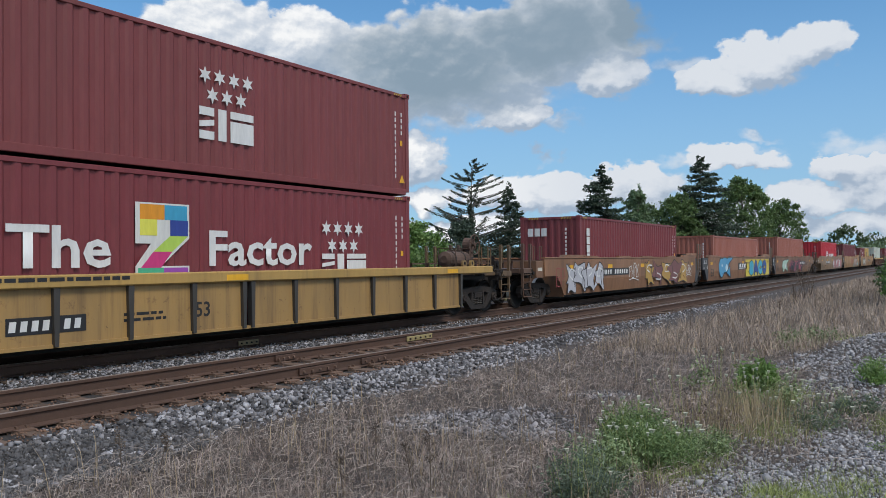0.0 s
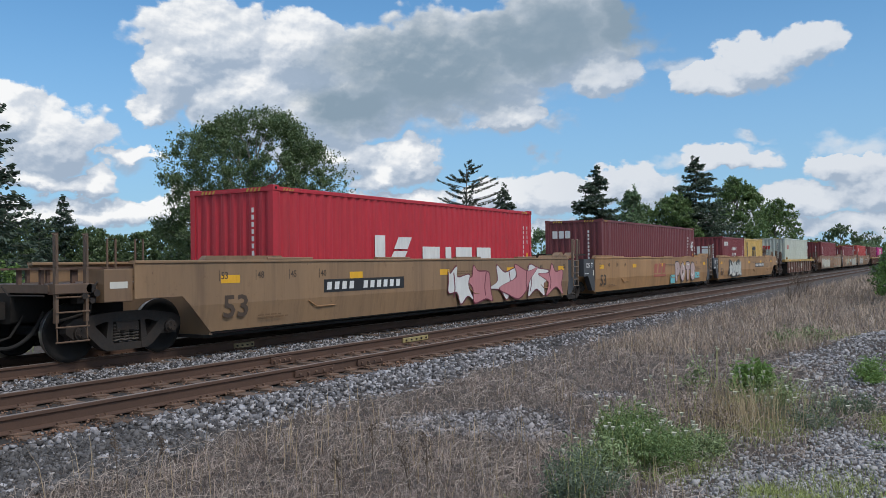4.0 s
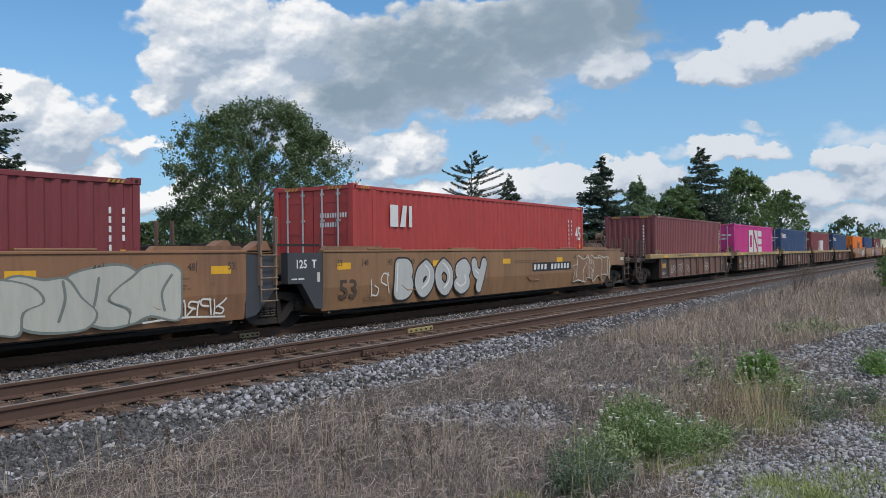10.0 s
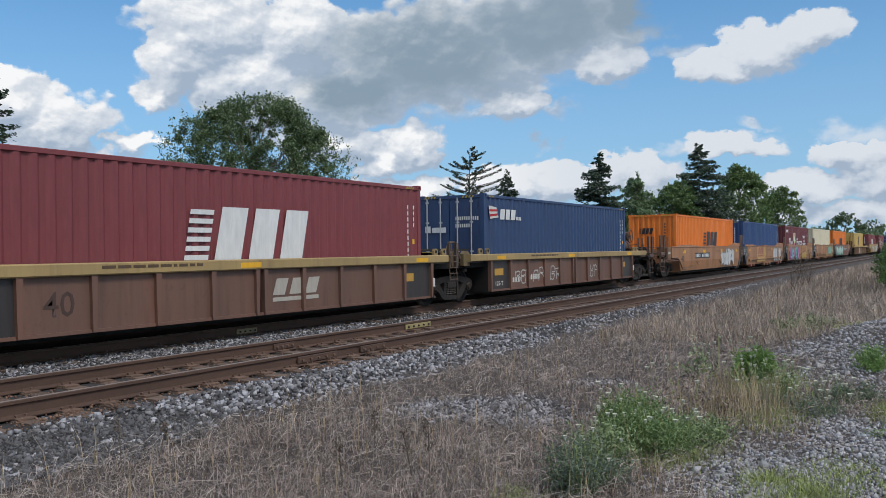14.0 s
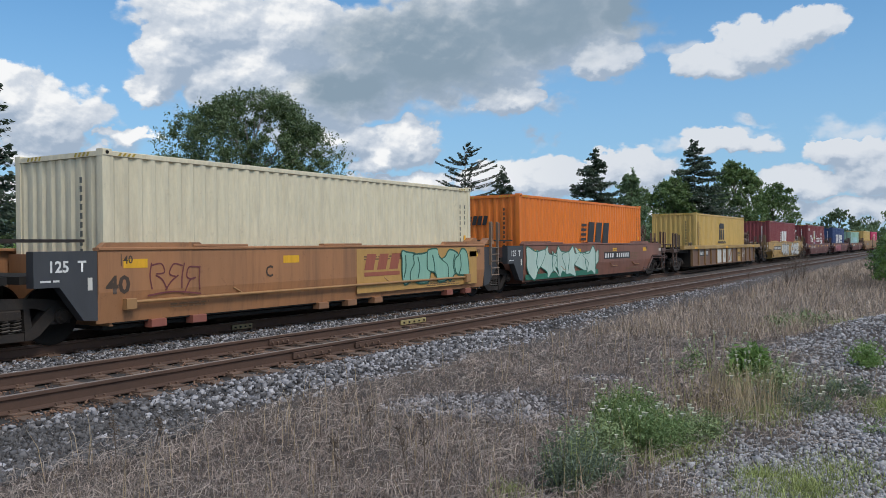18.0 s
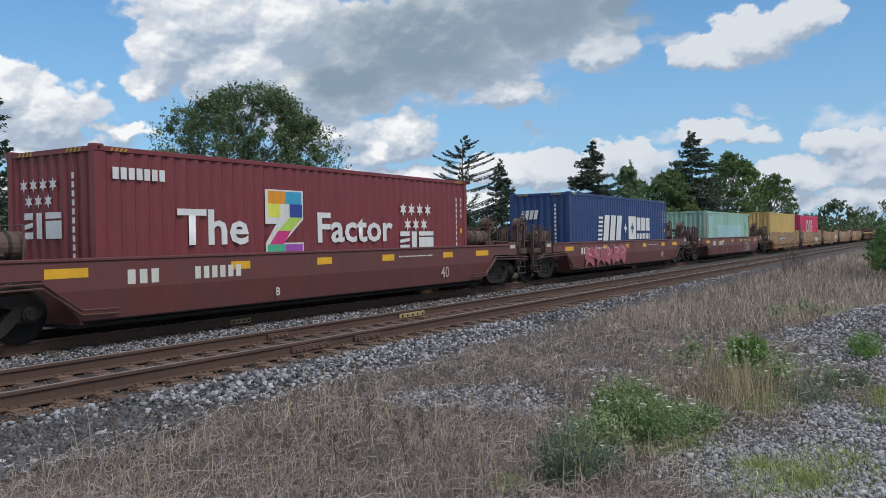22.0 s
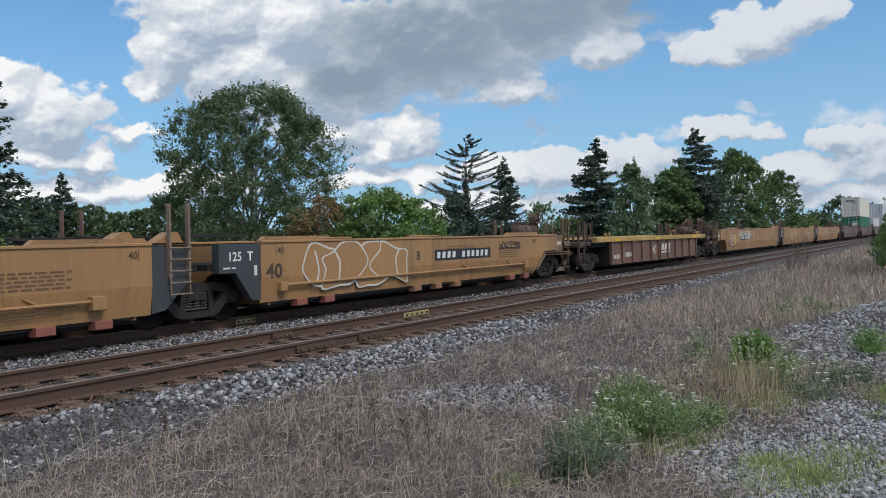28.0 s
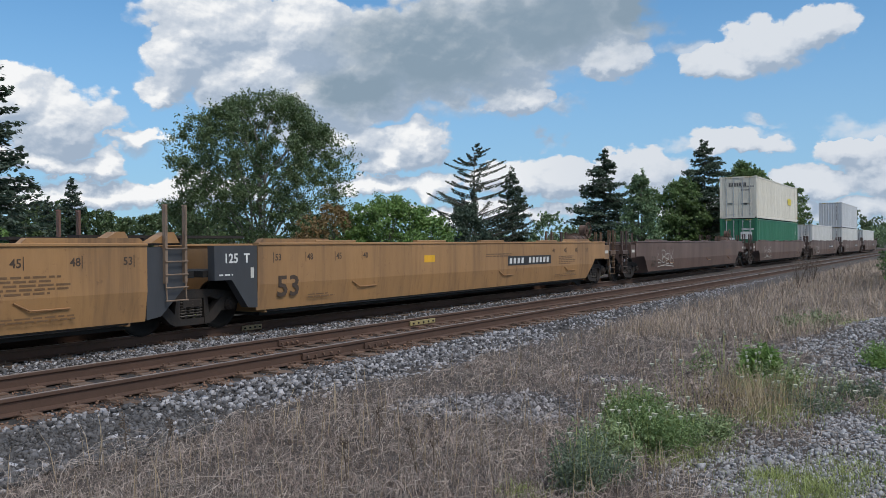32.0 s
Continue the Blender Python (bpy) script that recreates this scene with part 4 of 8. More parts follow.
def ribbed_well(unit, hp, colour, sill_colour, left, right, seed, bracket=None):
    """Sides, floor and ends of a well car with ribbed side panels under a box sill."""
    top = 1.36
    half = hp - 1.62
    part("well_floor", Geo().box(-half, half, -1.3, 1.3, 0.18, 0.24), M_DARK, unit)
    count = max(5, int(round(half / 1.25)))
    for ys in (-1, 1):
        a, b = sorted((ys * 1.54, ys * 1.32))
        over = [hp + (0.10 if e == "free" else -0.85) for e in (left, right)]
        if left == "free" or right == "free":
            over = [hp + (0.10 if e == "free" else -0.35) for e in (left, right)]
        sill = part("top_sill", Geo().box(-over[0], over[1], a, b, top - 0.20, top, 0.02), paint(sill_colour, 0.30, stain=0.3), unit, "yellowish box sill")
        a, b = sorted((ys * 1.44, ys * 1.40))
        # upright ribs with plain panels between them
        spots = [-half + i * half / count for i in range(count)] + [-0.11, 0.11] + [half - i * half / count for i in range(count - 1, -1, -1)]
        for i, (p, q) in enumerate(zip(spots, spots[1:])):
            if q - p > 0.3:
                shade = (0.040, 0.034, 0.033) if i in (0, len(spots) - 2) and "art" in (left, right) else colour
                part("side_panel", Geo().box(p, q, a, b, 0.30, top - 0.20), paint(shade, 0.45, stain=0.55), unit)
        for x in spots:
            g = Geo().prism([(x - 0.035, 0.27), (x + 0.035, 0.27), (x + 0.055, top - 0.20), (x - 0.055, top - 0.20)], ys * 1.515, ys * 1.40) if ys < 0 else \
                mirrored(Geo().prism([(x - 0.035, 0.27), (x + 0.035, 0.27), (x + 0.055, top - 0.20), (x - 0.055, top - 0.20)], -1.515, -1.40))
            part("rib", g, paint(bracket or colour, 0.4), unit)
        a, b = sorted((ys * 1.47, ys * 1.36))
        part("bottom_flange", Geo().box(-half, half, a, b, 0.255, 0.31), paint(colour, 0.4), unit)
    for s, end in ((-1, left), (1, right)):
        a, b = sorted((s * (half - 0.02), s * (half + 0.05)))
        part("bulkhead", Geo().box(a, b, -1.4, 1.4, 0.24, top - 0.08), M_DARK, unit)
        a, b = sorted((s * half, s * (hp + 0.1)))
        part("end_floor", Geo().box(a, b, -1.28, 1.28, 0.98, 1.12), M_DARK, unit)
        for x in (half + 0.20, half + 0.62):
            g = Geo().prism([(s * x - 0.10, top), (s * x + 0.10, top), (s * x + 0.10, top + 0.11), (s * x + 0.05, top + 0.17), (s * x - 0.05, top + 0.17), (s * x - 0.10, top + 0.11)], -1.50, -1.44)
            lug = part("container_guide", g, paint(tuple(0.75 * c for c in sill_colour), 0.6, stain=0.7), unit, "worn tan lug with a round hole")
            part("lug_hole", Geo().tube((s * x, -1.504, top + 0.09), (s * x, -1.49, top + 0.09), 0.045, n=10), M_DARK, lug)
        if end == "free":
            free_end(unit, s, hp, RIB_BROWN if bracket is None else colour, 1.22, s > 0, False)
        else:
            part("connector", Geo().box(min(s * (hp - 0.4), s * (hp + 0.05)), max(s * (hp - 0.4), s * (hp + 0.05)), -0.35, 0.35, 0.72, 1.0, 0.04), M_IRON, unit)
            g = Geo().prism([(s * (hp - 0.48), top - 0.32), (s * (hp - 0.14), top - 0.32), (s * (hp - 0.14), top + 0.02), (s * (hp - 0.24), top + 0.10), (s * (hp - 0.38), top + 0.10), (s * (hp - 0.48), top + 0.02)][::s], -1.42, -1.3)
            part("end_bracket", g, paint(tuple(0.45 * c for c in sill_colour), 0.6, stain=0.8), unit, "grimy cast end bracket")
            w = Geo().box(min(s * (half + 0.3), s * (hp + 0.2)), max(s * (half + 0.3), s * (hp + 0.2)), -0.9, 0.9, top + 0.10, top + 0.16)
            part("walkway", w, M_IRON, unit)
            g = Geo()
            g.tube((s * (hp - 0.5), -0.7, 1.25), (s * (hp + 0.3), -0.5, 1.0), 0.035)
            g.tube((s * (hp - 0.3), -0.9, 1.30), (s * (hp - 0.9), -0.9, 0.75), 0.03)
            g.box(s * (hp - 0.2) - 0.2, s * (hp - 0.2) + 0.2, -0.6, 0.6, 1.12, 1.42, 0.04)
            part("brake_rigging", g, M_IRON, unit)
            if s > 0:
                ladder(unit, hp - 0.75, -1.50, 0.70, top, 0.36, (0.13, 0.085, 0.06), 0.34)
                part("end_lever", Geo().pipe([(hp - 0.95, -1.36, top - 0.15), (hp - 0.55, -1.38, top + 0.34), (hp - 0.30, -1.38, top + 0.34), (hp + 0.05, -1.36, top - 0.10)], 0.028), paint((0.20, 0.135, 0.08), 0.5, stain=0.7), unit, "bent rusty brake lever")
            else:
                stack = Geo().lathe([(0.001, -0.12), (0.10, -0.12), (0.10, -0.06), (0.07, -0.05), (0.10, -0.02), (0.10, 0.04), (0.07, 0.05), (0.09, 0.08), (0.09, 0.12), (0.001, 0.12)], (0, 0, 0), 12)
                part("rubber_stack", stack, M_DARK, unit, "black ringed rubber buffer", at=pose(-hp + 0.42, -1.25, top - 0.36, 90))
                part("end_plate", Geo().box(-hp - 0.55, -hp - 0.05, -1.345, -1.33, top - 0.20, top - 0.09), paint(CREAM_WHITE, 0.5, stain=0.5), unit, "small white plate with worn print")
    return top


# ---- containers ----
def corrugated(length, height, pitch, depth):
    """A wall of pressed steel along x with trapezoid folds, its outermost faces at y = 0, facing -y."""
    n = max(2, int(length / pitch))
    k = length / n
    xs = []
    for i in range(n):
        x = i * k
        xs += [(x, 0.0), (x + 0.30 * k, 0.0), (x + 0.48 * k, depth), (x + 0.82 * k, depth)]
    xs.append((length, 0.0))
    g = Geo()
    g.v = [(x, y, z) for x, y in xs for z in (0.0, height)]
    g.f = [(2 * i, 2 * i + 2, 2 * i + 3, 2 * i + 1) for i in range(len(xs) - 1)]
    return g


def moved(geo, m):
    g = Geo()
    g.v = [tuple(m @ Vector(p)) for p in geo.v]
    g.f = list(geo.f)
    return g


SHELLS = {}


def shell(length, height, reefer):
    """The shared meshes of a container of that size, its lower left front corner post at the origin's side."""
    key = (length, height, reefer)
    if key in SHELLS:
        return SHELLS[key]
    L, H, w = length, height, 1.219
    out = {}
    fold = (0.28, 0.036) if not reefer else (0.40, 0.008)
    side = corrugated(L - 0.26, H - 0.27, *fold)
    out["side"] = moved(side, Matrix.Translation((0.13, -w + 0.012, 0.16))).mesh("side_panel")
    out["far"] = moved(side, Matrix.Translation((L - 0.13, w - 0.012, 0.16)) @ Matrix.Rotation(math.pi, 4, "Z")).mesh("side_panel")
    end = corrugated(2 * w - 0.26, H - 0.27, 0.25, 0.042)
    out["front"] = moved(end, Matrix.Translation((0.02, w - 0.13, 0.16)) @ Matrix.Rotation(-math.pi / 2, 4, "Z")).mesh("end_panel")
    out["back"] = moved(end, Matrix.Translation((L - 0.02, -w + 0.13, 0.16)) @ Matrix.Rotation(math.pi / 2, 4, "Z")).mesh("end_panel")
    out["roof"] = Geo().box(0.05, L - 0.05, -w + 0.06, w - 0.06, H - 0.06, H - 0.025).mesh("roof")
    out["floor"] = Geo().box(0.1, L - 0.1, -w + 0.06, w - 0.06, 0.06, 0.15).mesh("underside")
    post = Geo().box(0.0, 0.14, -0.07, 0.07, 0.10, H - 0.10)
    out["post"] = post.mesh("corner_post")
    cast = Geo().box(-0.004, 0.174, -0.084, 0.084, H - 0.118, H, 0.01)
    out["casting"] = cast.mesh("corner_casting")
    hole = Geo().tube((0.085, -0.0885, H - 0.06), (0.085, -0.07, H - 0.06), 0.032, n=10)
    out["hole"] = hole.mesh("casting_hole")
    for name, z0, z1 in (("top_rail", H - 0.12, H - 0.035), ("bottom_rail", 0.03, 0.17)):
        out[name] = Geo().box(0.14, L - 0.14, -0.045, 0.03, z0, z1, 0.008).mesh(name)
        out["end_" + name] = Geo().box(0.0, 0.10, -w + 0.14, w - 0.14, z0, z1).mesh("end_rail")
    SHELLS[key] = out
    return out


def door_end(box, height, mat, length):
    """Two panelled doors with four lock rods on the end that faces -x."""
    w = 1.219
    for s in (-1, 1):
        g = Geo()
        a, b = sorted((s * 0.012, s * (w - 0.13)))
        g.box(0.035, 0.075, a, b, 0.18, height - 0.13)
        for z in (0.30, 0.30 + (height - 0.75) / 3, 0.30 + 2 * (height - 0.75) / 3, height - 0.42):
            g.box(0.022, 0.05, a + 0.10, b - 0.10, z, z + 0.14)
        d = part("door", g, mat, box, "panelled steel door")
        for k in (0.30, 0.78):
            r = Geo().tube((0.0, s * k, 0.14), (0.0, s * k, height - 0.10), 0.021, n=8)
            for z in (0.28, height * 0.4, height * 0.7, height - 0.25):
                r.box(-0.012, 0.04, s * k - 0.05, s * k + 0.05, z, z + 0.05)
            part("lock_rod", r, paint((0.42, 0.44, 0.46), 0.2), d, "galvanised lock rod")
            hdl = Geo().box(-0.02, 0.02, min(s * k, s * k + 0.38 * (1 if k < 0.5 else -1) * s), max(s * k, s * k + 0.38 * (1 if k < 0.5 else -1) * s), 1.02, 1.06)
            part("handle", hdl, paint((0.42, 0.44, 0.46), 0.2), d)


def container(s0, z0, colour, length=12.192, height=2.896, label="", doors=False, hazard=True, reefer=False, dirt=0.12, codes=WHITE, rust=0.0, category="shipping container"):
    """A steel box on the train, its front end at s0 along the train and its base at z0."""
    box = thing("container", label, category, "containers on the train")
    mat = paint(colour, dirt, 0.5, max(rust, 0.13))
    p = shell(length, height, reefer)
    w = 1.219
    part("side_panel", p["side"], mat, box, "corrugated steel side")
    part("side_panel", p["far"], mat, box)
    if doors:
        door_end(box, height, mat, length)
    else:
        part("end_panel", p["front"], mat, box)
    part("end_panel", p["back"], mat, box)
    part("roof", p["roof"], mat, box)
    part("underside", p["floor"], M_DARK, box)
    posts = [0.0, length - 0.14] + ([0.762, length - 0.90] if length > 13 else [])
    for x in posts:
        for y in (-w + 0.072, w - 0.072):
            c = part("corner_post", p["post"], mat, box, at=pose(x, y, 0))
            if x in posts[:2]:
                part("corner_casting", p["casting"], mat, c, at=pose(-0.016 if x else 0, 0, 0))
                if y < 0:
                    part("casting_hole", p["hole"], M_DARK, c, at=pose(-0.016 if x else 0, -0.001, 0))
    for y in (-w + 0.047, w - 0.047):
        part("top_rail", p["top_rail"], mat, box, at=pose(0, y, 0, 0, 0, 0) if y < 0 else pose(length, y, 0, 0, 0, 180))
        part("bottom_rail", p["bottom_rail"], mat, box, at=pose(0, y, 0) if y < 0 else pose(length, y, 0, 0, 0, 180))
    for x in (0.0, length - 0.10):
        part("end_rail", p["end_top_rail"], mat, box, at=pose(x, 0, 0))
        part("end_rail", p["end_bottom_rail"], mat, box, at=pose(x, 0, 0))
    if hazard:
        g = Geo()
        for i in range(4):
            g.bar(0.30 + i * 0.09, height - 0.105, 0.045, 0.055, -w - 0.003, 0.04)
            g.bar(length - 0.65 + i * 0.09, height - 0.105, 0.045, 0.055, -w - 0.003, 0.04)
        for i in range(4):
            for y in (w - 0.35, -w + 0.75):
                a = y - i * 0.11
                g.add([(-0.004, a, height - 0.112), (-0.004, a - 0.055, height - 0.112), (-0.004, a - 0.095, height - 0.042), (-0.004, a - 0.04, height - 0.042)], [(0, 1, 2, 3)])
        part("height_mark", g, paint((0.50, 0.36, 0.04), 0.3), box, "yellow and black height stripes")["kind"] = "stuff"
    # the upright rows of code letters
    if codes:
        g = Geo()
        back = 0.62 if length < 13 else 1.35
        for i in range(11):
            g.bar(length - back, height - 0.62 - i * 0.155, 0.05, 0.105, -w - 0.004)
        for i in range(4):
            g.bar(length - back + 0.26, height - 0.62 - i * 0.15, 0.05, 0.10, -w - 0.004)
        part("code_mark", g, paint(codes, 0.1), box)["kind"] = "stuff"
        g = Geo()
        for i in range(11):
            z = height - 0.55 - i * 0.15
            if not doors:
                g.add([(-0.004, -0.62, z), (-0.004, -0.69, z), (-0.004, -0.69, z + 0.10), (-0.004, -0.62, z + 0.10)], [(0, 1, 2, 3)])
        if doors:
            for r in range(3):
                for i in range(11 - 3 * r):
                    a, z = -0.22 - i * 0.075, height - 0.78 - r * 0.22
                    if r == 2:
                        z -= 0.75
                    g.add([(0.016, a, z), (0.016, a - 0.05, z), (0.016, a - 0.05, z + 0.11), (0.016, a, z + 0.11)], [(0, 1, 2, 3)])
        part("code_mark", g, paint(codes, 0.1), box)["kind"] = "stuff"
        g = Geo().card([(length - 0.44, 0.32), (length - 0.20, 0.32), (length - 0.32, 0.52)], -w - 0.005)
        g.bar(length - 0.40, height * 0.48, 0.10, 0.13, -w - 0.005)
        part("warning_sign", g, paint(YELLOW, 0.1), box, "yellow warning triangle")
    ROLLING.append((box, s0, z0))
    return box


ROLLING = []
SIDE = -1.219 - 0.0045


def mark(box, shapes, colour, y=SIDE, name="emblem", label="plain painted emblem"):
    """Painted shapes on the side: each a list of x and z."""
    for q in shapes:
        ob = part(name, Geo().card(q, y), paint(colour, 0.08), box, label)
    return ob


def block(x, z, w, h, slant=0.0):
    return [(x, z), (x + w, z), (x + w + slant, z + h), (x + slant, z + h)]


def star(x, z, r, n=6):
    out = []
    for i in range(2 * n):
        a = math.pi / 2 + i * math.pi / n
        k = r if i % 2 == 0 else r * 0.45
        out.append((x + k * math.cos(a), z + k * math.sin(a)))
    return out


def stars(x, z, k):
    """Seven stars, four above three."""
    return [star(x + i * 0.42 * k, z + 0.42 * k, 0.19 * k) for i in range(4)] + [star(x + (i + 0.5) * 0.42 * k, z, 0.19 * k) for i in range(3)]


def on_end(box, shapes, colour):
    """The same on the end that faces -x: x runs from the far side to the near side."""
    for q in shapes:
        part("emblem", Geo().add([(-0.005, -a, z) for a, z in q], [tuple(range(len(q)))]), paint(colour, 0.08), box)


def three_blocks(x, z, w, h, gap=0.10):
    """A plain emblem of three upright slabs, the first one cut through by two slanting gaps."""
    k = w / 3
    out = [[(x, z), (x + k - gap, z), (x + k - gap, z + h * 0.26), (x, z + h * 0.26)], [(x, z + h * 0.36), (x + k - gap, z + h * 0.46), (x + k - gap, z + h * 0.64), (x, z + h * 0.54)], block(x, z + h * 0.74, k - gap, h * 0.26)]
    return out + [block(x + k, z, k * 0.45, h), block(x + k * 1.45 + gap, z, k * 1.55 - gap, h * 0.68), block(x + k * 1.45 + gap, z + h * 0.76, k * 1.55 - gap, h * 0.24)]


def speed_emblem(x, z, w, h):
    """A plain slanted emblem: short streaks and three leaning slabs."""
    k = w / 3.3
    out = [block(x + i * 0.03 * k, z + h * (0.02 + i * 0.165), k * 0.55, h * 0.09, h * 0.02) for i in range(6)]
    return out + [block(x + k * (0.70 + 0.86 * i), z, k * 0.66, h, h * 0.22) for i in range(3)]


def arch_emblem(x, z, k):
    """A plain dark emblem: three stout posts under a rounded bar, over a wavy line."""
    out = [block(x + i * 0.52 * k, z, 0.30 * k, 0.66 * k) for i in range(3)]
    out.append([(x, z + 0.72 * k), (x + 1.34 * k, z + 0.72 * k), (x + 1.34 * k, z + 0.90 * k), (x + 1.18 * k, z + 1.06 * k), (x + 0.16 * k, z + 1.06 * k), (x, z + 0.90 * k)])
    for i in range(4):
        c = x - 0.40 * k + i * 0.55 * k
        out.append([(c, z - 0.28 * k), (c + 0.28 * k, z - 0.16 * k), (c + 0.55 * k, z - 0.28 * k), (c + 0.55 * k, z - 0.17 * k), (c + 0.28 * k, z - 0.05 * k), (c, z - 0.17 * k)])
    return out


def ring_blocks(x, z, w, h):
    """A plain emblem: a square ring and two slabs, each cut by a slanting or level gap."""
    k = w / 3.25
    t = k * 0.27
    out = [block(x, z, k, t), block(x, z + h - t, k, t), block(x, z + t, t, h - 2 * t), block(x + k - t, z + t, t, h - 2 * t)]
    a = x + k * 1.14
    out += [[(a, z), (a + k * 0.88, z), (a, z + h * 0.82)], [(a + k, z + h), (a + k * 0.12, z + h), (a + k, z + h * 0.18)]]
    b = a + k * 1.14
    out += [block(b, zz, k * 0.9, h * 0.27) for zz in (z, z + h * 0.365, z + h * 0.73)]
    return out


# ---- spray painting ----
# bent strokes of painted capitals, in a box one wide and one high
CAPITALS = {
    "S": [[(0.95, 0.80), (0.60, 1.0), (0.08, 0.82), (0.30, 0.55), (0.80, 0.44), (0.95, 0.18), (0.50, 0.0), (0.05, 0.16)]],
    "A": [[(0.0, 0.0), (0.30, 0.75), (0.50, 1.0), (0.72, 0.75), (1.0, 0.0)], [(0.20, 0.32), (0.80, 0.32)]],
    "C": [[(0.95, 0.85), (0.50, 1.0), (0.05, 0.65), (0.05, 0.30), (0.50, 0.0), (0.98, 0.15)]],
    "O": [[(0.50, 1.0), (0.05, 0.72), (0.05, 0.28), (0.50, 0.0), (0.95, 0.28), (0.95, 0.72), (0.50, 1.0)]],
    "B": [[(0.10, 0.0), (0.10, 1.0)], [(0.10, 1.0), (0.70, 0.98), (0.88, 0.76), (0.55, 0.53), (0.20, 0.52)], [(0.30, 0.52), (0.85, 0.42), (0.95, 0.18), (0.60, 0.0), (0.10, 0.0)]],
    "Y": [[(0.0, 1.0), (0.15, 0.65), (0.50, 0.50)], [(1.0, 1.0), (0.75, 0.55), (0.40, 0.0)]],
    "P": [[(0.12, 0.0), (0.12, 1.0)], [(0.12, 1.0), (0.75, 0.98), (0.95, 0.75), (0.70, 0.48), (0.20, 0.46)]],
    "T": [[(0.0, 0.95), (0.50, 1.0), (1.0, 0.95)], [(0.50, 0.95), (0.50, 0.0)]],
    "L": [[(0.15, 1.0), (0.10, 0.05), (0.95, 0.0)]],
    "V": [[(0.0, 1.0), (0.40, 0.10), (0.55, 0.02), (1.0, 1.0)]],
    "E": [[(0.95, 0.97), (0.15, 1.0), (0.10, 0.50), (0.12, 0.0), (0.98, 0.02)], [(0.15, 0.50), (0.75, 0.52)]],
    "U": [[(0.05, 1.0), (0.05, 0.30), (0.50, 0.0), (0.92, 0.30), (0.95, 1.0)]],
    "I": [[(0.5, 1.0), (0.5, 0.0)]],
}


def bulges(seed, count, w, h):
    """Swollen, spiked and leaning shapes that push into one another along a line."""
    rng = random.Random(seed)
    k = w / count
    spiky = rng.random() < 0.75
    out = []
    for i in range(count):
        lean, cx, n = rng.uniform(-0.35, 0.35), (i + 0.5 + rng.uniform(-0.15, 0.15)) * k, rng.choice((9, 11, 13))
        wide = rng.uniform(0.62, 0.95)
        q = []
        for j in range(n):
            a = (j + rng.uniform(-0.25, 0.25)) * math.tau / n
            f = (rng.uniform(0.95, 1.35) if j % 2 else rng.uniform(0.45, 0.8)) if spiky else rng.uniform(0.65, 1.2)
            c, s = math.cos(a), math.sin(a)
            x = cx + f * c * k * wide + lean * s * k
            q.append((min(max(x, 0), w), h * 0.5 + max(-0.5, min(0.5, f * s * 0.52)) * h))
        out.append(q)
    return out


def swollen(q, grow, n=4):
    """A closed smooth outline through the points, pushed outwards."""
    cx, cz = sum(a for a, b in q) / len(q), sum(b for a, b in q) / len(q)
    p = [(a + grow * (a - cx) / (math.hypot(a - cx, b - cz) + 1e-6), b + grow * (b - cz) / (math.hypot(a - cx, b - cz) + 1e-6)) for a, b in q]
    m = len(p)
    out = []
    for i in range(m):
        a, b, c, d = p[i - 1], p[i], p[(i + 1) % m], p[(i + 2) % m]
        for j in range(n):
            t = j / n
            out.append(tuple(0.5 * (2 * b[k] + (c[k] - a[k]) * t + (2 * a[k] - 5 * b[k] + 4 * c[k] - d[k]) * t * t + (3 * b[k] - a[k] - 3 * c[k] + d[k]) * t ** 3) for k in (0, 1)))
    return out


def wild(rng):
    """One twisted shape that is no letter: a spine, a hooked bend and a kicked-out foot or bar."""
    def j():
        return rng.uniform(-0.12, 0.12)
    a = [(0.10 + j(), 0.02), (0.16 + j(), 0.50 + j(), ), (0.08 + j(), 1.0)]
    b = [(0.12, 0.92 + j() * 0.5), (0.70 + j(), 0.98), (0.90 + j() * 0.5, 0.66 + j()), (0.40 + j(), 0.50 + j())]
    c = [(0.40 + j(), 0.52), (0.78 + j(), 0.30 + j()), (1.05 + j(), -0.02)] if rng.random() < 0.6 else [(0.35, 0.50 + j()), (0.95 + j() * 0.5, 0.40 + j()), (0.82, 0.04), (0.30 + j(), 0.0)]
    out = [a, b, c][:3 if rng.random() < 0.75 else 2]
    if rng.random() < 0.45:
        out = [[(1.0 - x, z) for x, z in q] for q in out]
    if rng.random() < 0.35:
        out = [[(x, 1.0 - z) for x, z in q] for q in out]
    return out


def rounded(line, n=5):
    """The same line through its points, bent smoothly."""
    p = [line[0], *line, line[-1]]
    out = []
    for a, b, c, d in zip(p, p[1:], p[2:], p[3:]):
        for i in range(n):
            t = i / n
            out.append(tuple(0.5 * (2 * b[k] + (c[k] - a[k]) * t + (2 * a[k] - 5 * b[k] + 4 * c[k] - d[k]) * t * t + (3 * b[k] - a[k] - 3 * c[k] + d[k]) * t ** 3) for k in (0, 1)))
    return out + [line[-1]]


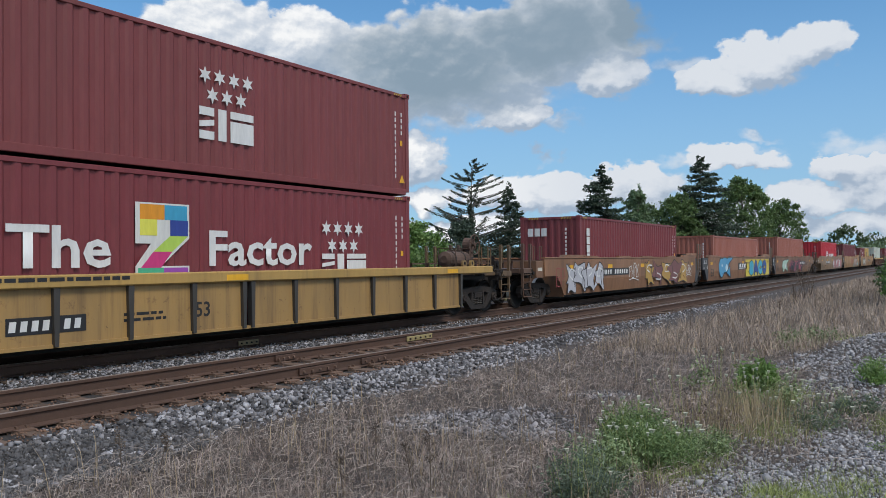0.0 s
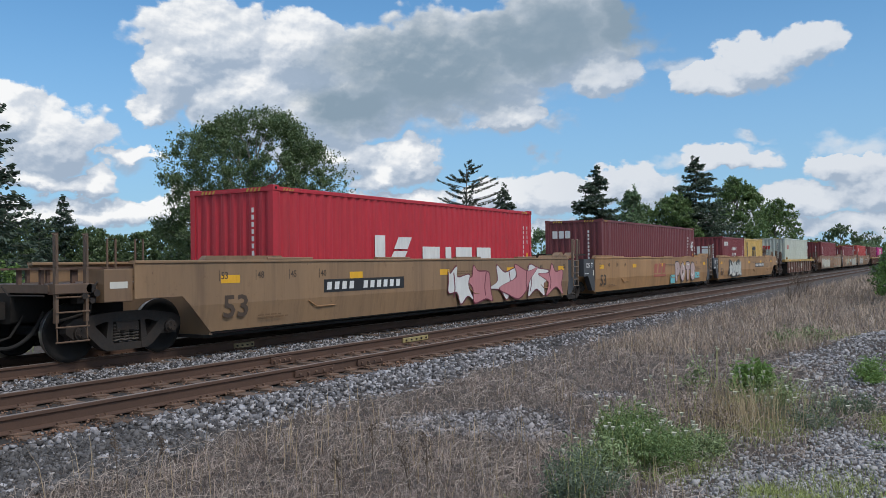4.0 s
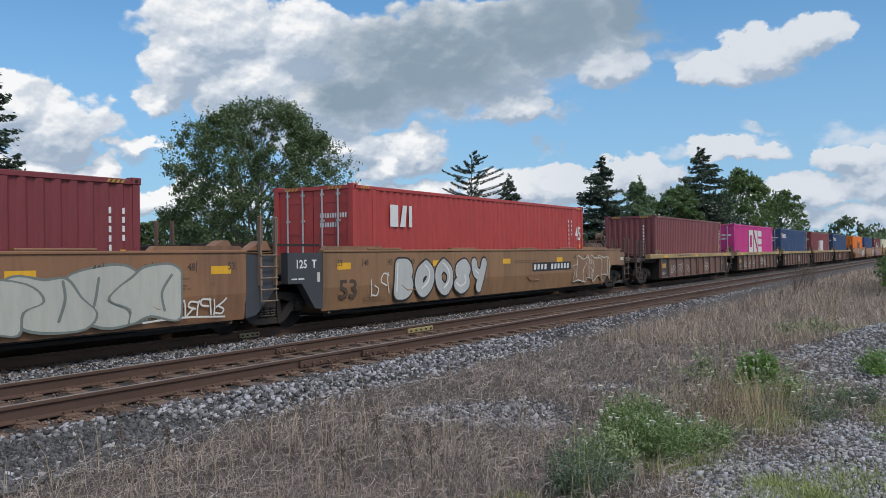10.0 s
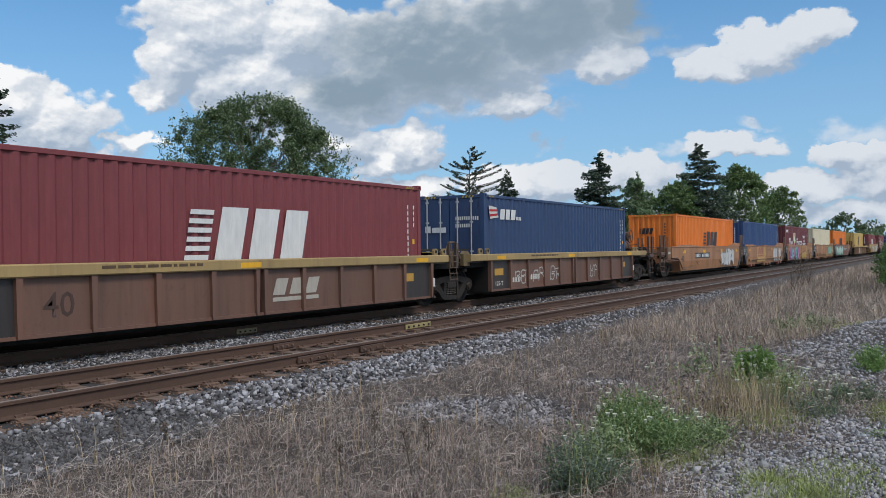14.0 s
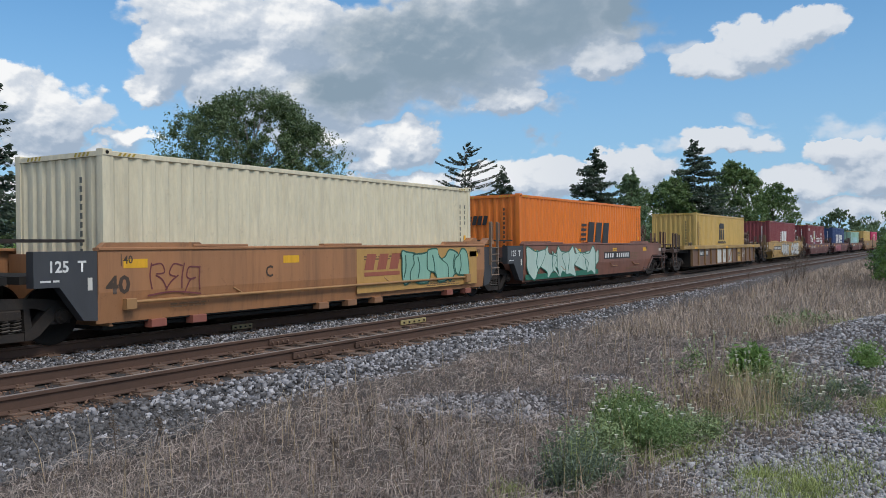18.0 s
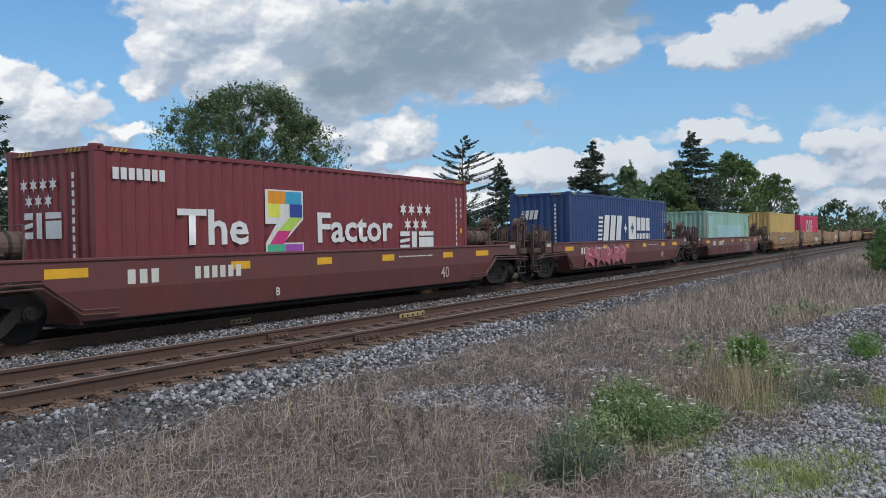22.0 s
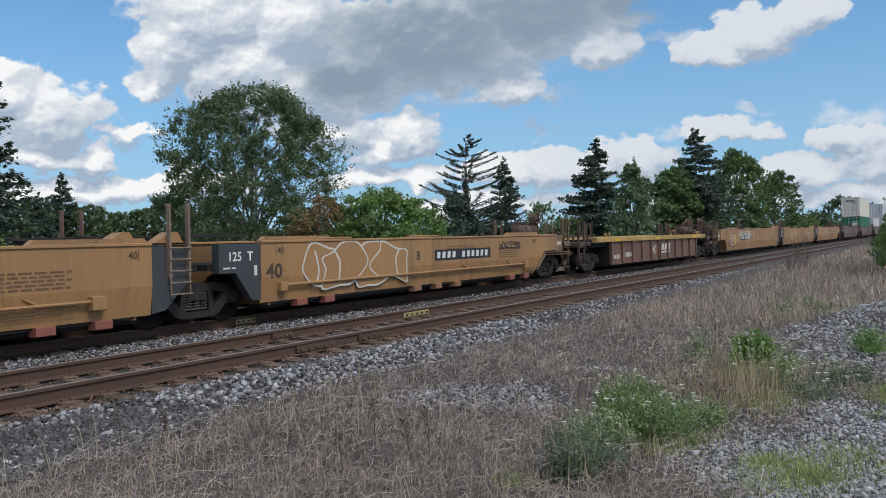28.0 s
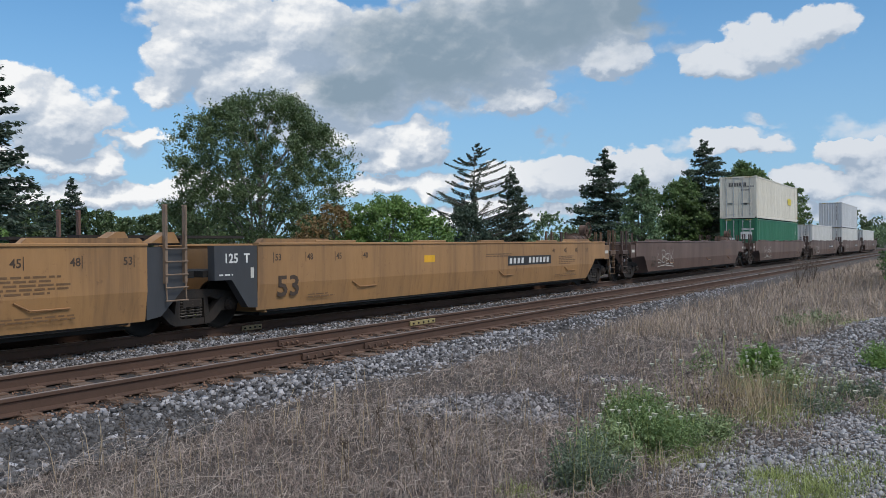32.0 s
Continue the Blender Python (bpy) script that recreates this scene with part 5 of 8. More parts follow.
def fat(g, line, r, y):
    """A thick flat bent line with round ends; each ribbon lies a hair in front of the last."""
    y -= 0.0006 * (len(g.f) // 12)
    line = rounded(line)
    left, right = [], []
    for i, (x, z) in enumerate(line):
        x0, z0 = line[max(i - 1, 0)]
        x1, z1 = line[min(i + 1, len(line) - 1)]
        d = math.hypot(x1 - x0, z1 - z0) or 1
        nx, nz = -(z1 - z0) / d * r, (x1 - x0) / d * r
        left.append((x + nx, z + nz))
        right.append((x - nx, z - nz))
    n = len(g.v)
    step = 0.00002
    g.v.extend([(p[0], y - step * i, p[1]) for i, p in enumerate(left)] + [(p[0], y - step * i, p[1]) for i, p in enumerate(right)])
    m = len(line)
    g.f.extend([(n + m + i, n + m + i + 1, n + i + 1, n + i) for i in range(m - 1)])
    for i in (0, m - 1):
        x, z = line[i]
        g.card([(x + r * math.cos(a * math.tau / 12), z + r * math.sin(a * math.tau / 12)) for a in range(12)], y - 0.00045)


def ribbon(g, line, r, y):
    """A flat bent stroke with round ends."""
    line = rounded(line, 6)
    m, n = len(line), len(g.v)
    left, right = [], []
    for i, (x, z) in enumerate(line):
        x0, z0 = line[max(i - 1, 0)]
        x1, z1 = line[min(i + 1, m - 1)]
        d = math.hypot(x1 - x0, z1 - z0) or 1
        nx, nz = -(z1 - z0) / d * r, (x1 - x0) / d * r
        left.append((x + nx, y - 0.00002 * i, z + nz))
        right.append((x - nx, y - 0.00002 * i, z - nz))
    g.v.extend(left + right)
    g.f.extend([(n + m + i, n + m + i + 1, n + i + 1, n + i) for i in range(m - 1)])
    for i, dy in ((0, 0.0007), (m - 1, 0.0009)):
        x, z = line[i]
        g.card([(x + r * math.cos(a * math.tau / 14), z + r * math.sin(a * math.tau / 14)) for a in range(14)], y - dy)


def graffiti(unit, x, z, w, h, count, fill, edge, seed, y=-1.5, weight=0.17, shine=None, word=""):
    """A sprayed piece on a car side: fat bent strokes with dark edges, one part for each of its figures, with highlights."""
    rng = random.Random(seed)
    count = len(word) or count
    pitch = w / count
    if not word:
        shapes = [[(x + a, z + b) for a, b in q] for q in bulges(seed, count, w, h)]
        order = list(range(count))
        rng.shuffle(order)
        for depth, i in enumerate(order):
            q, yy = shapes[i], y - 0.004 - 0.0035 * depth
            edge_part = part("graffiti", Geo().card(swollen(q, 0.035), yy), paint(edge, 0.08), unit, "sprayed graffiti shape with a dark edge")
            part("graffiti_fill", Geo().card(swollen(q, -0.012), yy - 0.0012), paint(fill[i % len(fill)] if isinstance(fill, list) else fill, 0.22), edge_part)
            cx, cz = sum(a for a, b in q) / len(q), sum(b for a, b in q) / len(q)
            for k, line in enumerate(wild(rng)[:2 if shine else 1]):
                g = Geo()
                ribbon(g, [(cx + (a - 0.5) * pitch * 0.72, cz + (b - 0.5) * h * 0.62) for a, b in line], 0.010 + 0.016 * h, yy - 0.0016 - 0.0010 * k)
                part("graffiti_line", g, paint(shine if shine and k else edge, 0.08), edge_part)
        return edge_part
    for i in range(count):
        r = weight * min(pitch * 1.05, h) * rng.uniform(0.9, 1.1)
        rim = 0.022 + 0.16 * r
        strokes_of = CAPITALS[word[i]] if word else wild(rng)
        lean, lift, tall = rng.uniform(-0.10, 0.16) * pitch, rng.uniform(0.0, 0.05) * h, rng.uniform(0.90, 1.0)
        inset = r + rim
        wide, high = max(pitch * 1.04 - 2 * inset, 0.1), (h - 2 * inset) * tall
        lines = [[(x + i * pitch + inset + a * wide + lean * (b - 0.5), z + inset + lift * (1 - tall) + b * high) for a, b in q] for q in strokes_of]
        under, over, gleam = Geo(), Geo(), Geo()
        yy = y - 0.004 - 0.0003 * (i % 3)
        for k, q in enumerate(lines):
            ribbon(under, q, r + rim, yy - 0.0014 * k)
            ribbon(over, q, r, yy - 0.0050 - 0.0014 * k)
            if k == 0:
                q = [(a - 0.35 * r, b + 0.30 * r) for a, b in q]
                ribbon(gleam, q[len(q) // 2:] if len(q) > 3 else q[-2:], r * 0.16, yy - 0.0115)
        edge_part = part("graffiti", under, paint(edge, 0.08), unit, "sprayed graffiti shape with a dark edge")
        part("graffiti_fill", over, paint(fill[i % len(fill)] if isinstance(fill, list) else fill, 0.22), edge_part)
        if shine:
            part("graffiti_shine", gleam, paint(shine, 0.05), edge_part)
    return edge_part


def tag(unit, x, z, w, h, count, colour, seed, y=-1.5, r=0.018):
    """A thin sprayed scrawl."""
    g, r = Geo(), min(r, 0.017)
    rng = random.Random(seed)
    k = w / count
    for i in range(count):
        tall, drop = rng.uniform(0.65, 1.0), rng.uniform(0.0, 0.15)
        for q in wild(rng):
            fat(g, [(x + (i + 0.08 + 0.95 * a) * k, z + h * (drop + b * tall * 0.85)) for a, b in q], r, y - 0.005)
    for q in ([(0.0, -0.10), (0.45, -0.02), (1.0, -0.14)],) if count > 2 else ():
        fat(g, [(x + a * w, z + b * h) for a, b in q], r, y - 0.005)
    return part("graffiti", g, paint(colour, 0.1), unit, "thin sprayed scrawl")


def critter(unit, x, z, k, colour, light, seed, y=-1.5):
    """A sprayed round-headed cartoon blob with trailing spikes, as plain shapes."""
    def oval(cx, cz, a, b, n=16):
        return [(cx + a * math.cos(i * math.tau / n), cz + b * math.sin(i * math.tau / n)) for i in range(n)]
    g = Geo()
    for i, q in enumerate((oval(x + 0.42 * k, z + 0.42 * k, 0.46 * k, 0.40 * k), oval(x + 0.95 * k, z + 0.52 * k, 0.62 * k, 0.34 * k), [(x + 1.2 * k, z + 0.75 * k), (x + 1.5 * k, z + 0.5 * k), (x + 2.6 * k, z + 0.86 * k), (x + 1.6 * k, z + 0.88 * k)], [(x + 1.2 * k, z + 0.2 * k), (x + 1.9 * k, z), (x + 1.75 * k, z + 0.5 * k)])):
        g.card(q, y - 0.004 - 0.001 * i)
    back = part("graffiti", g, paint(BLACK, 0.08), unit, "sprayed cartoon blob")
    g = Geo()
    for i, q in enumerate((oval(x + 0.42 * k, z + 0.42 * k, 0.41 * k, 0.35 * k), oval(x + 0.95 * k, z + 0.52 * k, 0.56 * k, 0.29 * k), [(x + 1.3 * k, z + 0.72 * k), (x + 1.5 * k, z + 0.55 * k), (x + 2.3 * k, z + 0.82 * k), (x + 1.6 * k, z + 0.83 * k)], [(x + 1.25 * k, z + 0.22 * k), (x + 1.8 * k, z + 0.05 * k), (x + 1.68 * k, z + 0.45 * k)])):
        g.card(q, y - 0.009 - 0.001 * i)
    part("graffiti_fill", g, paint(colour, 0.08), back)
    g = Geo()
    for q in (oval(x + 1.2 * k, z + 0.42 * k, 0.2 * k, 0.13 * k), oval(x + 0.5 * k, z + 0.5 * k, 0.12 * k, 0.05 * k)):
        g.card(q, y - 0.015)
    part("graffiti_shine", g, paint(light, 0.05), back)


def patch(unit, x, z, w, h, colour, y=-1.5, name="reflector", label=""):
    return part(name, Geo().bar(x, z, w, h, y - 0.0035), paint(colour, 0.15), unit, label)


def faded_mark(unit, x, z, w, h, colour, y=-1.5):
    """The maker's emblem on a car side, as plain leaning slabs over a bar."""
    k = w / 3.2
    return mark(unit, [block(x, z, w * 0.9, h * 0.18)] + [block(x + k * i, z + h * 0.28, k * 0.72, h * 0.72, k * 0.25) for i in range(3)], colour, y - 0.004)


# ---- the cars in their order, each by its middle along the train ----
def car(kind, s, hp, colour, left, right, label, seed=0, sill=None, bracket=None):
    u = thing("well_car", label, "freight car", "well cars of the train")
    if kind == "R":
        ribbed_well(u, hp, colour, sill or (0.42, 0.29, 0.12), left, right, seed, bracket)
    else:
        smooth_well(u, kind, hp, colour, left, right, seed)
    truck(u, -hp)
    if right == "free":
        truck(u, hp)
    ROLLING.append((u, s, 0.0))
    return u


def sill_reflectors(u, hp, z=1.19, h=0.11, y=-1.54):
    for x in (-hp + 1.9, -0.6, hp - 2.4):
        patch(u, x, z, 0.55, h, YELLOW, y)


def wall_reflectors(u, hp, z=1.18, seed=0):
    rng = random.Random(seed)
    n = 5 if hp > 9 else 4
    for i in range(n):
        x = -hp + 1.75 + i * (2 * hp - 3.9) / (n - 1)
        patch(u, x, z, 0.48, 0.15, YELLOW, label="faded yellow reflector")


def stencils(u, hp, number="53", dark=True, nx=None, panel=True):
    """What every smooth car carries: size figures, load lines and number panel."""
    tone, faint = (0.07, 0.045, 0.03), (0.17, 0.095, 0.045)
    words(number, 0.40 if number == "53" else 0.28, tone, u, -hp + (1.78 if number == "53" else 1.42), -1.505, 0.55 if number == "53" else 0.78, 0.012, 0.66 if number == "53" else 0.46)
    small_print(u, -hp + 2.7, 0.52, 0.9, 2, -1.505, faint, 0.025, 3)
    for i, t in enumerate(("53", "48", "45", "40")[(0 if number == "53" else 3):]):
        for x, b in ((-hp + 1.75 + i * 0.95, -0.05), (hp - 1.75 - i * 0.95, 0.20)):
            words(t, 0.13, tone, u, x, -1.505, 1.26, 0.003)
            part("load_line", Geo().bar(x + b, 1.22, 0.016, 0.20, -1.505), paint(tone, 0.1), u)
    small_print(u, hp - 4.1, 1.10, 1.5, 5, -1.505, faint, 0.032, 7)
    small_print(u, hp - 4.4, 0.50, 1.8, 2, -1.505, faint, 0.025, 9)
    small_print(u, 0.6, 1.24, 1.9, 2, -1.505, faint, 0.032, 11)
    if panel:
        number_panel(u, nx if nx is not None else 0.6, 0.90, 3.05, 0.28, -1.5055)
    for a in (-hp + 4.2, 1.4, hp - 3.6):
        g = Geo()
        g.pipe([(a, -1.50, 0.75), (a + 0.25, -1.51, 0.62), (a + 0.9, -1.49, 0.62)], 0.014)
        part("pipe_bracket", g, paint(TAN if hp < 9 else (0.36, 0.19, 0.085), 0.3), u)


def lashings(u, hp):
    """The long rod and the jacking points under a 40-foot car."""
    part("rod", Geo().tube((-hp + 1.9, -1.54, 0.62), (hp - 2.2, -1.54, 0.62), 0.028, n=8), paint(TAN, 0.3), u)
    part("rod_box", Geo().box(-hp + 1.75, -hp + 1.95, -1.58, -1.46, 0.50, 0.68, 0.01), paint(TAN, 0.3), u)
    part("rod_box", Geo().box(hp - 2.5, hp - 2.25, -1.60, -1.46, 0.48, 0.70, 0.01), paint(TAN, 0.3), u)
    for i, x in enumerate((-hp + 2.3, -hp + 3.2, -1.0, 0.0, 1.0, hp - 3.4, hp - 2.4)):
        part("jacking_pad", Geo().box(x, x + 0.32, -1.505, -1.32, 0.16, 0.30, 0.01), paint((0.30, 0.10, 0.07) if i in (0, 1, 5, 6) else TAN_BROWN, 0.3), u)
        if i in (5, 6):
            words("JACKING", 0.045, WHITE, u, x + 0.03, -1.474, 0.24, 0.001)
            words("POINT", 0.045, WHITE, u, x + 0.06, -1.474, 0.18, 0.001)


BASE = 0.262
MAROON, SALMON, DARK_MAROON = (0.205, 0.036, 0.042), (0.36, 0.125, 0.088), (0.16, 0.034, 0.040)
NAVY, BLUE, ORANGE, SAND = (0.026, 0.060, 0.150), (0.022, 0.066, 0.19), (0.80, 0.20, 0.018), (0.60, 0.40, 0.12)
LIME_DARK = (0.03, 0.10, 0.06)


def slogan_box(s0, label, dark=MAROON):
    b = container(s0, BASE, dark, label=label)
    words("The", 0.64, WHITE, b, 1.68, SIDE - 0.002, 1.22, 0.02, 1.78)
    words("Factor", 0.64, WHITE, b, 5.50, SIDE - 0.002, 1.22, 0.02, 2.95)
    # the patchwork numeral between the words
    tones = [(0.75, 0.30, 0.02), (0.05, 0.35, 0.55), (0.75, 0.72, 0.10), (0.03, 0.06, 0.30), (0.45, 0.65, 0.10), (0.60, 0.04, 0.20), (0.08, 0.45, 0.25), (0.35, 0.08, 0.42)]
    cells = [block(4.02, 2.02, 0.52, 0.26), block(4.54, 2.02, 0.50, 0.26), block(4.02, 1.74, 0.36, 0.28), block(4.66, 1.74, 0.40, 0.28),
             [(4.30, 1.46), (4.70, 1.46), (5.06, 1.74), (4.66, 1.74)], [(4.04, 1.18), (4.46, 1.18), (4.70, 1.46), (4.30, 1.46)], block(3.98, 0.95, 0.54, 0.23), block(4.52, 0.95, 0.54, 0.23)]
    mark(b, [block(3.93, 0.92, 1.16, 0.29), [(3.93, 1.21), (4.47, 1.21), (5.09, 1.70), (5.09, 2.31), (3.93, 2.31), (3.93, 1.60), (4.25, 1.60)]], (0.70, 0.70, 0.66), SIDE, "emblem", "white ground of the patchwork numeral")
    for q, c in zip(cells, tones):
        mark(b, [q], c, SIDE - 0.003, "patch", "")
    mark(b, stars(8.93, 1.62, 0.92), WHITE)
    mark(b, three_blocks(8.78, 0.98, 1.58, 0.46), WHITE)
    bars(b, 0.34, 2.33, 1.12, 0.20, SIDE, WHITE, 7, 0.25)
    on_end(b, stars(-0.72, 2.0, 0.66) + three_blocks(-0.72, 1.35, 1.05, 0.45), WHITE)
    return b


def plain_vertical(b, x, z, n=3, h=0.40, colour=WHITE):
    """A short word set upright, as plain shapes."""
    mark(b, [block(x, z - i * h * 1.12, 0.30, h) for i in range(n)], colour)


def build_train():
    # double-stacked boxes on a yellow ribbed car
    u = car("R", 11.55, 9.6, (0.44, 0.265, 0.09), "free", "free", "yellow ribbed well car with black brackets carrying two stacked containers", 1, (0.50, 0.31, 0.09), (0.05, 0.045, 0.04))
    words("53", 0.26, BLACK, u, -1.27, -1.445, 0.56, 0.006)
    number_panel(u, -4.75, 0.48, 1.3, 0.26, -1.445, n=6)
    small_print(u, -2.76, 0.66, 0.9, 2, -1.445, BLACK, 0.05)
    small_print(u, -5.2, 1.26, 2.5, 1, -1.545, BLACK, 0.06)
    sill_reflectors(u, 9.6)
    slogan_box(17.45 - 12.192, "maroon shipping container with white slogan lettering and patchwork numeral")
    b = container(17.45 - 12.192, BASE + 2.90, (0.215, 0.045, 0.045), height=2.591, label="faded maroon container stacked on another, white star emblem", dirt=0.2)
    mark(b, stars(5.48, 1.50, 0.86), WHITE)
    mark(b, three_blocks(5.34, 0.66, 1.38, 0.60), WHITE)

    # three joined 53-foot cars
    u = car("S", 34.75, 9.7, TAN_BROWN, "free", "art", "tan smooth-sided well car covered in silver graffiti", 2)
    stencils(u, 9.7, nx=-4.75)
    wall_reflectors(u, 9.7)
    graffiti(u, -8.1, 0.36, 3.5, 1.05, 4, (0.52, 0.52, 0.56), BLACK, 5, shine=WHITE)
    graffiti(u, 0.4, 0.36, 6.4, 1.12, 5, [(0.50, 0.30, 0.07), (0.22, 0.085, 0.085)], BLACK, 9, shine=WHITE)
    tag(u, -1.7, 0.74, 1.15, 0.7, 4, WHITE, 3)
    tag(u, 6.7, 0.75, 0.9, 0.6, 3, WHITE, 4)
    tag(u, -9.0, 0.5, 0.8, 0.8, 2, (0.30, 0.06, 0.06), 6)
    b = container(28.60, BASE, MAROON, label="maroon shipping container with a small white upright mark")
    plain_vertical(b, 0.62, 2.15, 4, 0.28)
    on_end(b, [block(-0.9 + i * 0.28, 2.15, 0.22, 0.30) for i in range(3)], WHITE)

    u = car("S", 54.15, 9.7, TAN_BROWN, "art", "art", "tan-brown smooth-sided well car with blue and yellow graffiti", 3)
    stencils(u, 9.7, panel=False)
    wall_reflectors(u, 9.7)
    patch(u, -1.3, 0.82, 2.5, 0.42, BLACK, name="emblem_panel")
    faded_mark(u, -1.05, 0.88, 2.0, 0.30, WHITE, -1.505)
    critter(u, -6.1, 0.36, 1.5, (0.08, 0.33, 0.55), (0.55, 0.7, 0.75), 4)
    patch(u, 0.78, 0.36, 7.5, 1.08, (0.70, 0.55, 0.06), name="graffiti", label="yellow sprayed ground")
    graffiti(u, 1.75, 0.37, 5.6, 1.08, 4, [(0.06, 0.45, 0.62), (0.02, 0.08, 0.34)], BLACK, 12, -1.506, 0.165, word="SACO")
    container(48.02, BASE, SALMON, height=2.591, hazard=False, label="faded salmon-brown shipping container with plain corrugated sides")

    u = car("S", 73.55, 9.7, (0.24, 0.12, 0.06), "art", "free", "brown smooth-sided well car with mint, black and pink graffiti", 4)
    stencils(u, 9.7, panel=False)
    wall_reflectors(u, 9.7)
    number_panel(u, 2.2, 0.95, 2.7, 0.28, -1.522, True)
    critter(u, -5.8, 0.38, 1.2, (0.42, 0.60, 0.50), WHITE, 8)
    graffiti(u, -2.6, 0.36, 6.6, 1.08, 6, [(0.30, 0.06, 0.10), (0.025, 0.02, 0.03)], (0.015, 0.012, 0.016), 21, shine=(0.55, 0.12, 0.16))
    tag(u, 5.0, 0.9, 1.6, 0.3, 5, BLACK, 6, r=0.014)
    container(67.43, BASE, SALMON, label="salmon-brown corrugated shipping container with yellow height stripes")

    # second set of three 53-foot cars
    u = car("S", 97.2, 9.65, (0.30, 0.185, 0.10), "free", "art", "tan smooth-sided well car with red and white graffiti", 5)
    stencils(u, 9.65, nx=-4.95)
    wall_reflectors(u, 9.65)
    graffiti(u, 0.2, 0.36, 7.6, 1.05, 6, [WHITE, (0.55, 0.22, 0.24)], (0.16, 0.03, 0.05), 31)
    b = container(91.0, BASE, (0.50, 0.022, 0.038), label="bright red shipping container with a white emblem")
    mark(b, [block(3.5, 1.25, 0.42, 0.68), block(4.05, 1.25, 0.6, 0.30, 0.25), block(4.3, 1.60, 0.6, 0.30, 0.2), block(5.6, 1.25, 0.85, 0.42), block(6.75, 1.25, 0.3, 0.42), block(7.3, 1.25, 0.9, 0.42), block(8.5, 1.25, 0.85, 0.42)], WHITE)

    u = car("S", 116.5, 9.65, TAN, "art", "art", "tan smooth-sided well car with pale pink graffiti and red emblem", 6)
    stencils(u, 9.65, panel=False)
    wall_reflectors(u, 9.65)
    faded_mark(u, -1.18, 0.72, 2.0, 0.60, (0.36, 0.09, 0.06))
    graffiti(u, 2.1, 0.38, 3.7, 1.05, 4, (0.52, 0.38, 0.36), BLACK, 41, shine=WHITE, word="POTS")
    patch(u, 1.4, 0.36, 0.75, 0.40, (0.15, 0.45, 0.48), name="graffiti", label="turquoise sprayed cloud")
    patch(u, 5.6, 0.50, 1.1, 0.32, (0.15, 0.45, 0.48), name="graffiti", label="turquoise sprayed cloud")
    b = container(109.64, BASE, DARK_MAROON, 13.716, label="long maroon shipping container with white figures at its end")
    words("45", 0.48, WHITE, b, 12.95, SIDE - 0.002, 1.68, 0.012, 0.50)
    mark(b, [block(12.0, 0.25, 0.6, 0.3)], YELLOW, name="warning_sign")
    on_end(b, [block(-0.9 + i * 0.28, 2.15, 0.22, 0.30) for i in range(3)], WHITE)

    u = car("S", 135.85, 9.65, TAN, "art", "free", "tan smooth-sided well car with black and white graffiti", 7)
    stencils(u, 9.65, nx=2.0)
    wall_reflectors(u, 9.65)
    for i, (q, c) in enumerate(((( -6.0, 0.34, 3.6, 1.15), BLACK), ((-4.9, 0.42, 0.8, 0.75), CREAM_WHITE), ((-3.7, 0.55, 0.9, 0.8), (0.45, 0.46, 0.42)))):
        x, z, w, h = q
        g = Geo().card([(x, z + h * 0.2), (x + w * 0.35, z), (x + w * 0.8, z + h * 0.05), (x + w, z + h * 0.45), (x + w * 0.85, z + h), (x + w * 0.45, z + h * 0.75), (x + w * 0.1, z + h)], -1.504 - 0.003 * i)
        part("graffiti", g, paint(c, 0.08), u, "black and grey sprayed figure")
    graffiti(u, -5.8, 0.42, 3.3, 0.95, 3, (0.55, 0.56, 0.52), BLACK, 47, -1.514, 0.08)
    b = container(129.76, BASE, MAROON, 6.058, 2.591, "short maroon container with white star emblem", hazard=False)
    mark(b, stars(2.50, 1.50, 0.85), WHITE)
    bars(b, 0.44, 2.03, 1.02, 0.24, SIDE, WHITE, 7, 0.25)
    on_end(b, three_blocks(-0.75, 1.5, 1.3, 0.5), WHITE)
    b = container(135.90, BASE, SAND, 6.058, 2.591, "short yellow container with a black arched emblem", hazard=False, codes=(0.1, 0.08, 0.04))
    mark(b, arch_emblem(2.5, 1.20, 0.80), BLACK)
    plain_vertical(b, 0.7, 2.1, 5, 0.22, (0.10, 0.08, 0.04))

    # single ribbed car
    u = car("R", 157.5, 7.95, RIB_BROWN, "free", "free", "brown ribbed well car with a yellow sill carrying a pale container", 8, (0.48, 0.30, 0.07))
    words("40", 0.38, CREAM_WHITE, u, -0.95, -1.445, 0.55, 0.004)
    faded_mark(u, 0.35, 0.55, 1.5, 0.42, CREAM_WHITE, -1.445)
    bars(u, -6.0, 0.48, 0.75, 0.16, -1.4425, CREAM_WHITE, 4)
    bars(u, -4.6, 0.52, 1.0, 0.18, -1.4425, CREAM_WHITE, 6)
    sill_reflectors(u, 7.95)
    b = container(151.5, BASE, (0.51, 0.55, 0.48), label="pale grey-green shipping container with a small red mark", codes=(0.12, 0.12, 0.12), dirt=0.08)
    mark(b, speed_emblem(0.95, 1.95, 0.75, 0.32), (0.50, 0.03, 0.03))
    on_end(b, speed_emblem(-0.7, 1.95, 0.75, 0.30), (0.50, 0.03, 0.03))

    # third set of three 53-foot cars
    u = car("S", 179.65, 9.65, TAN_BROWN, "free", "art", "brown smooth-sided well car with white wave graffiti", 9)
    stencils(u, 9.65, panel=False)
    wall_reflectors(u, 9.65)
    graffiti(u, -8.0, 0.34, 6.6, 1.08, 6, (0.62, 0.60, 0.50), (0.08, 0.09, 0.08), 51, shine=WHITE)
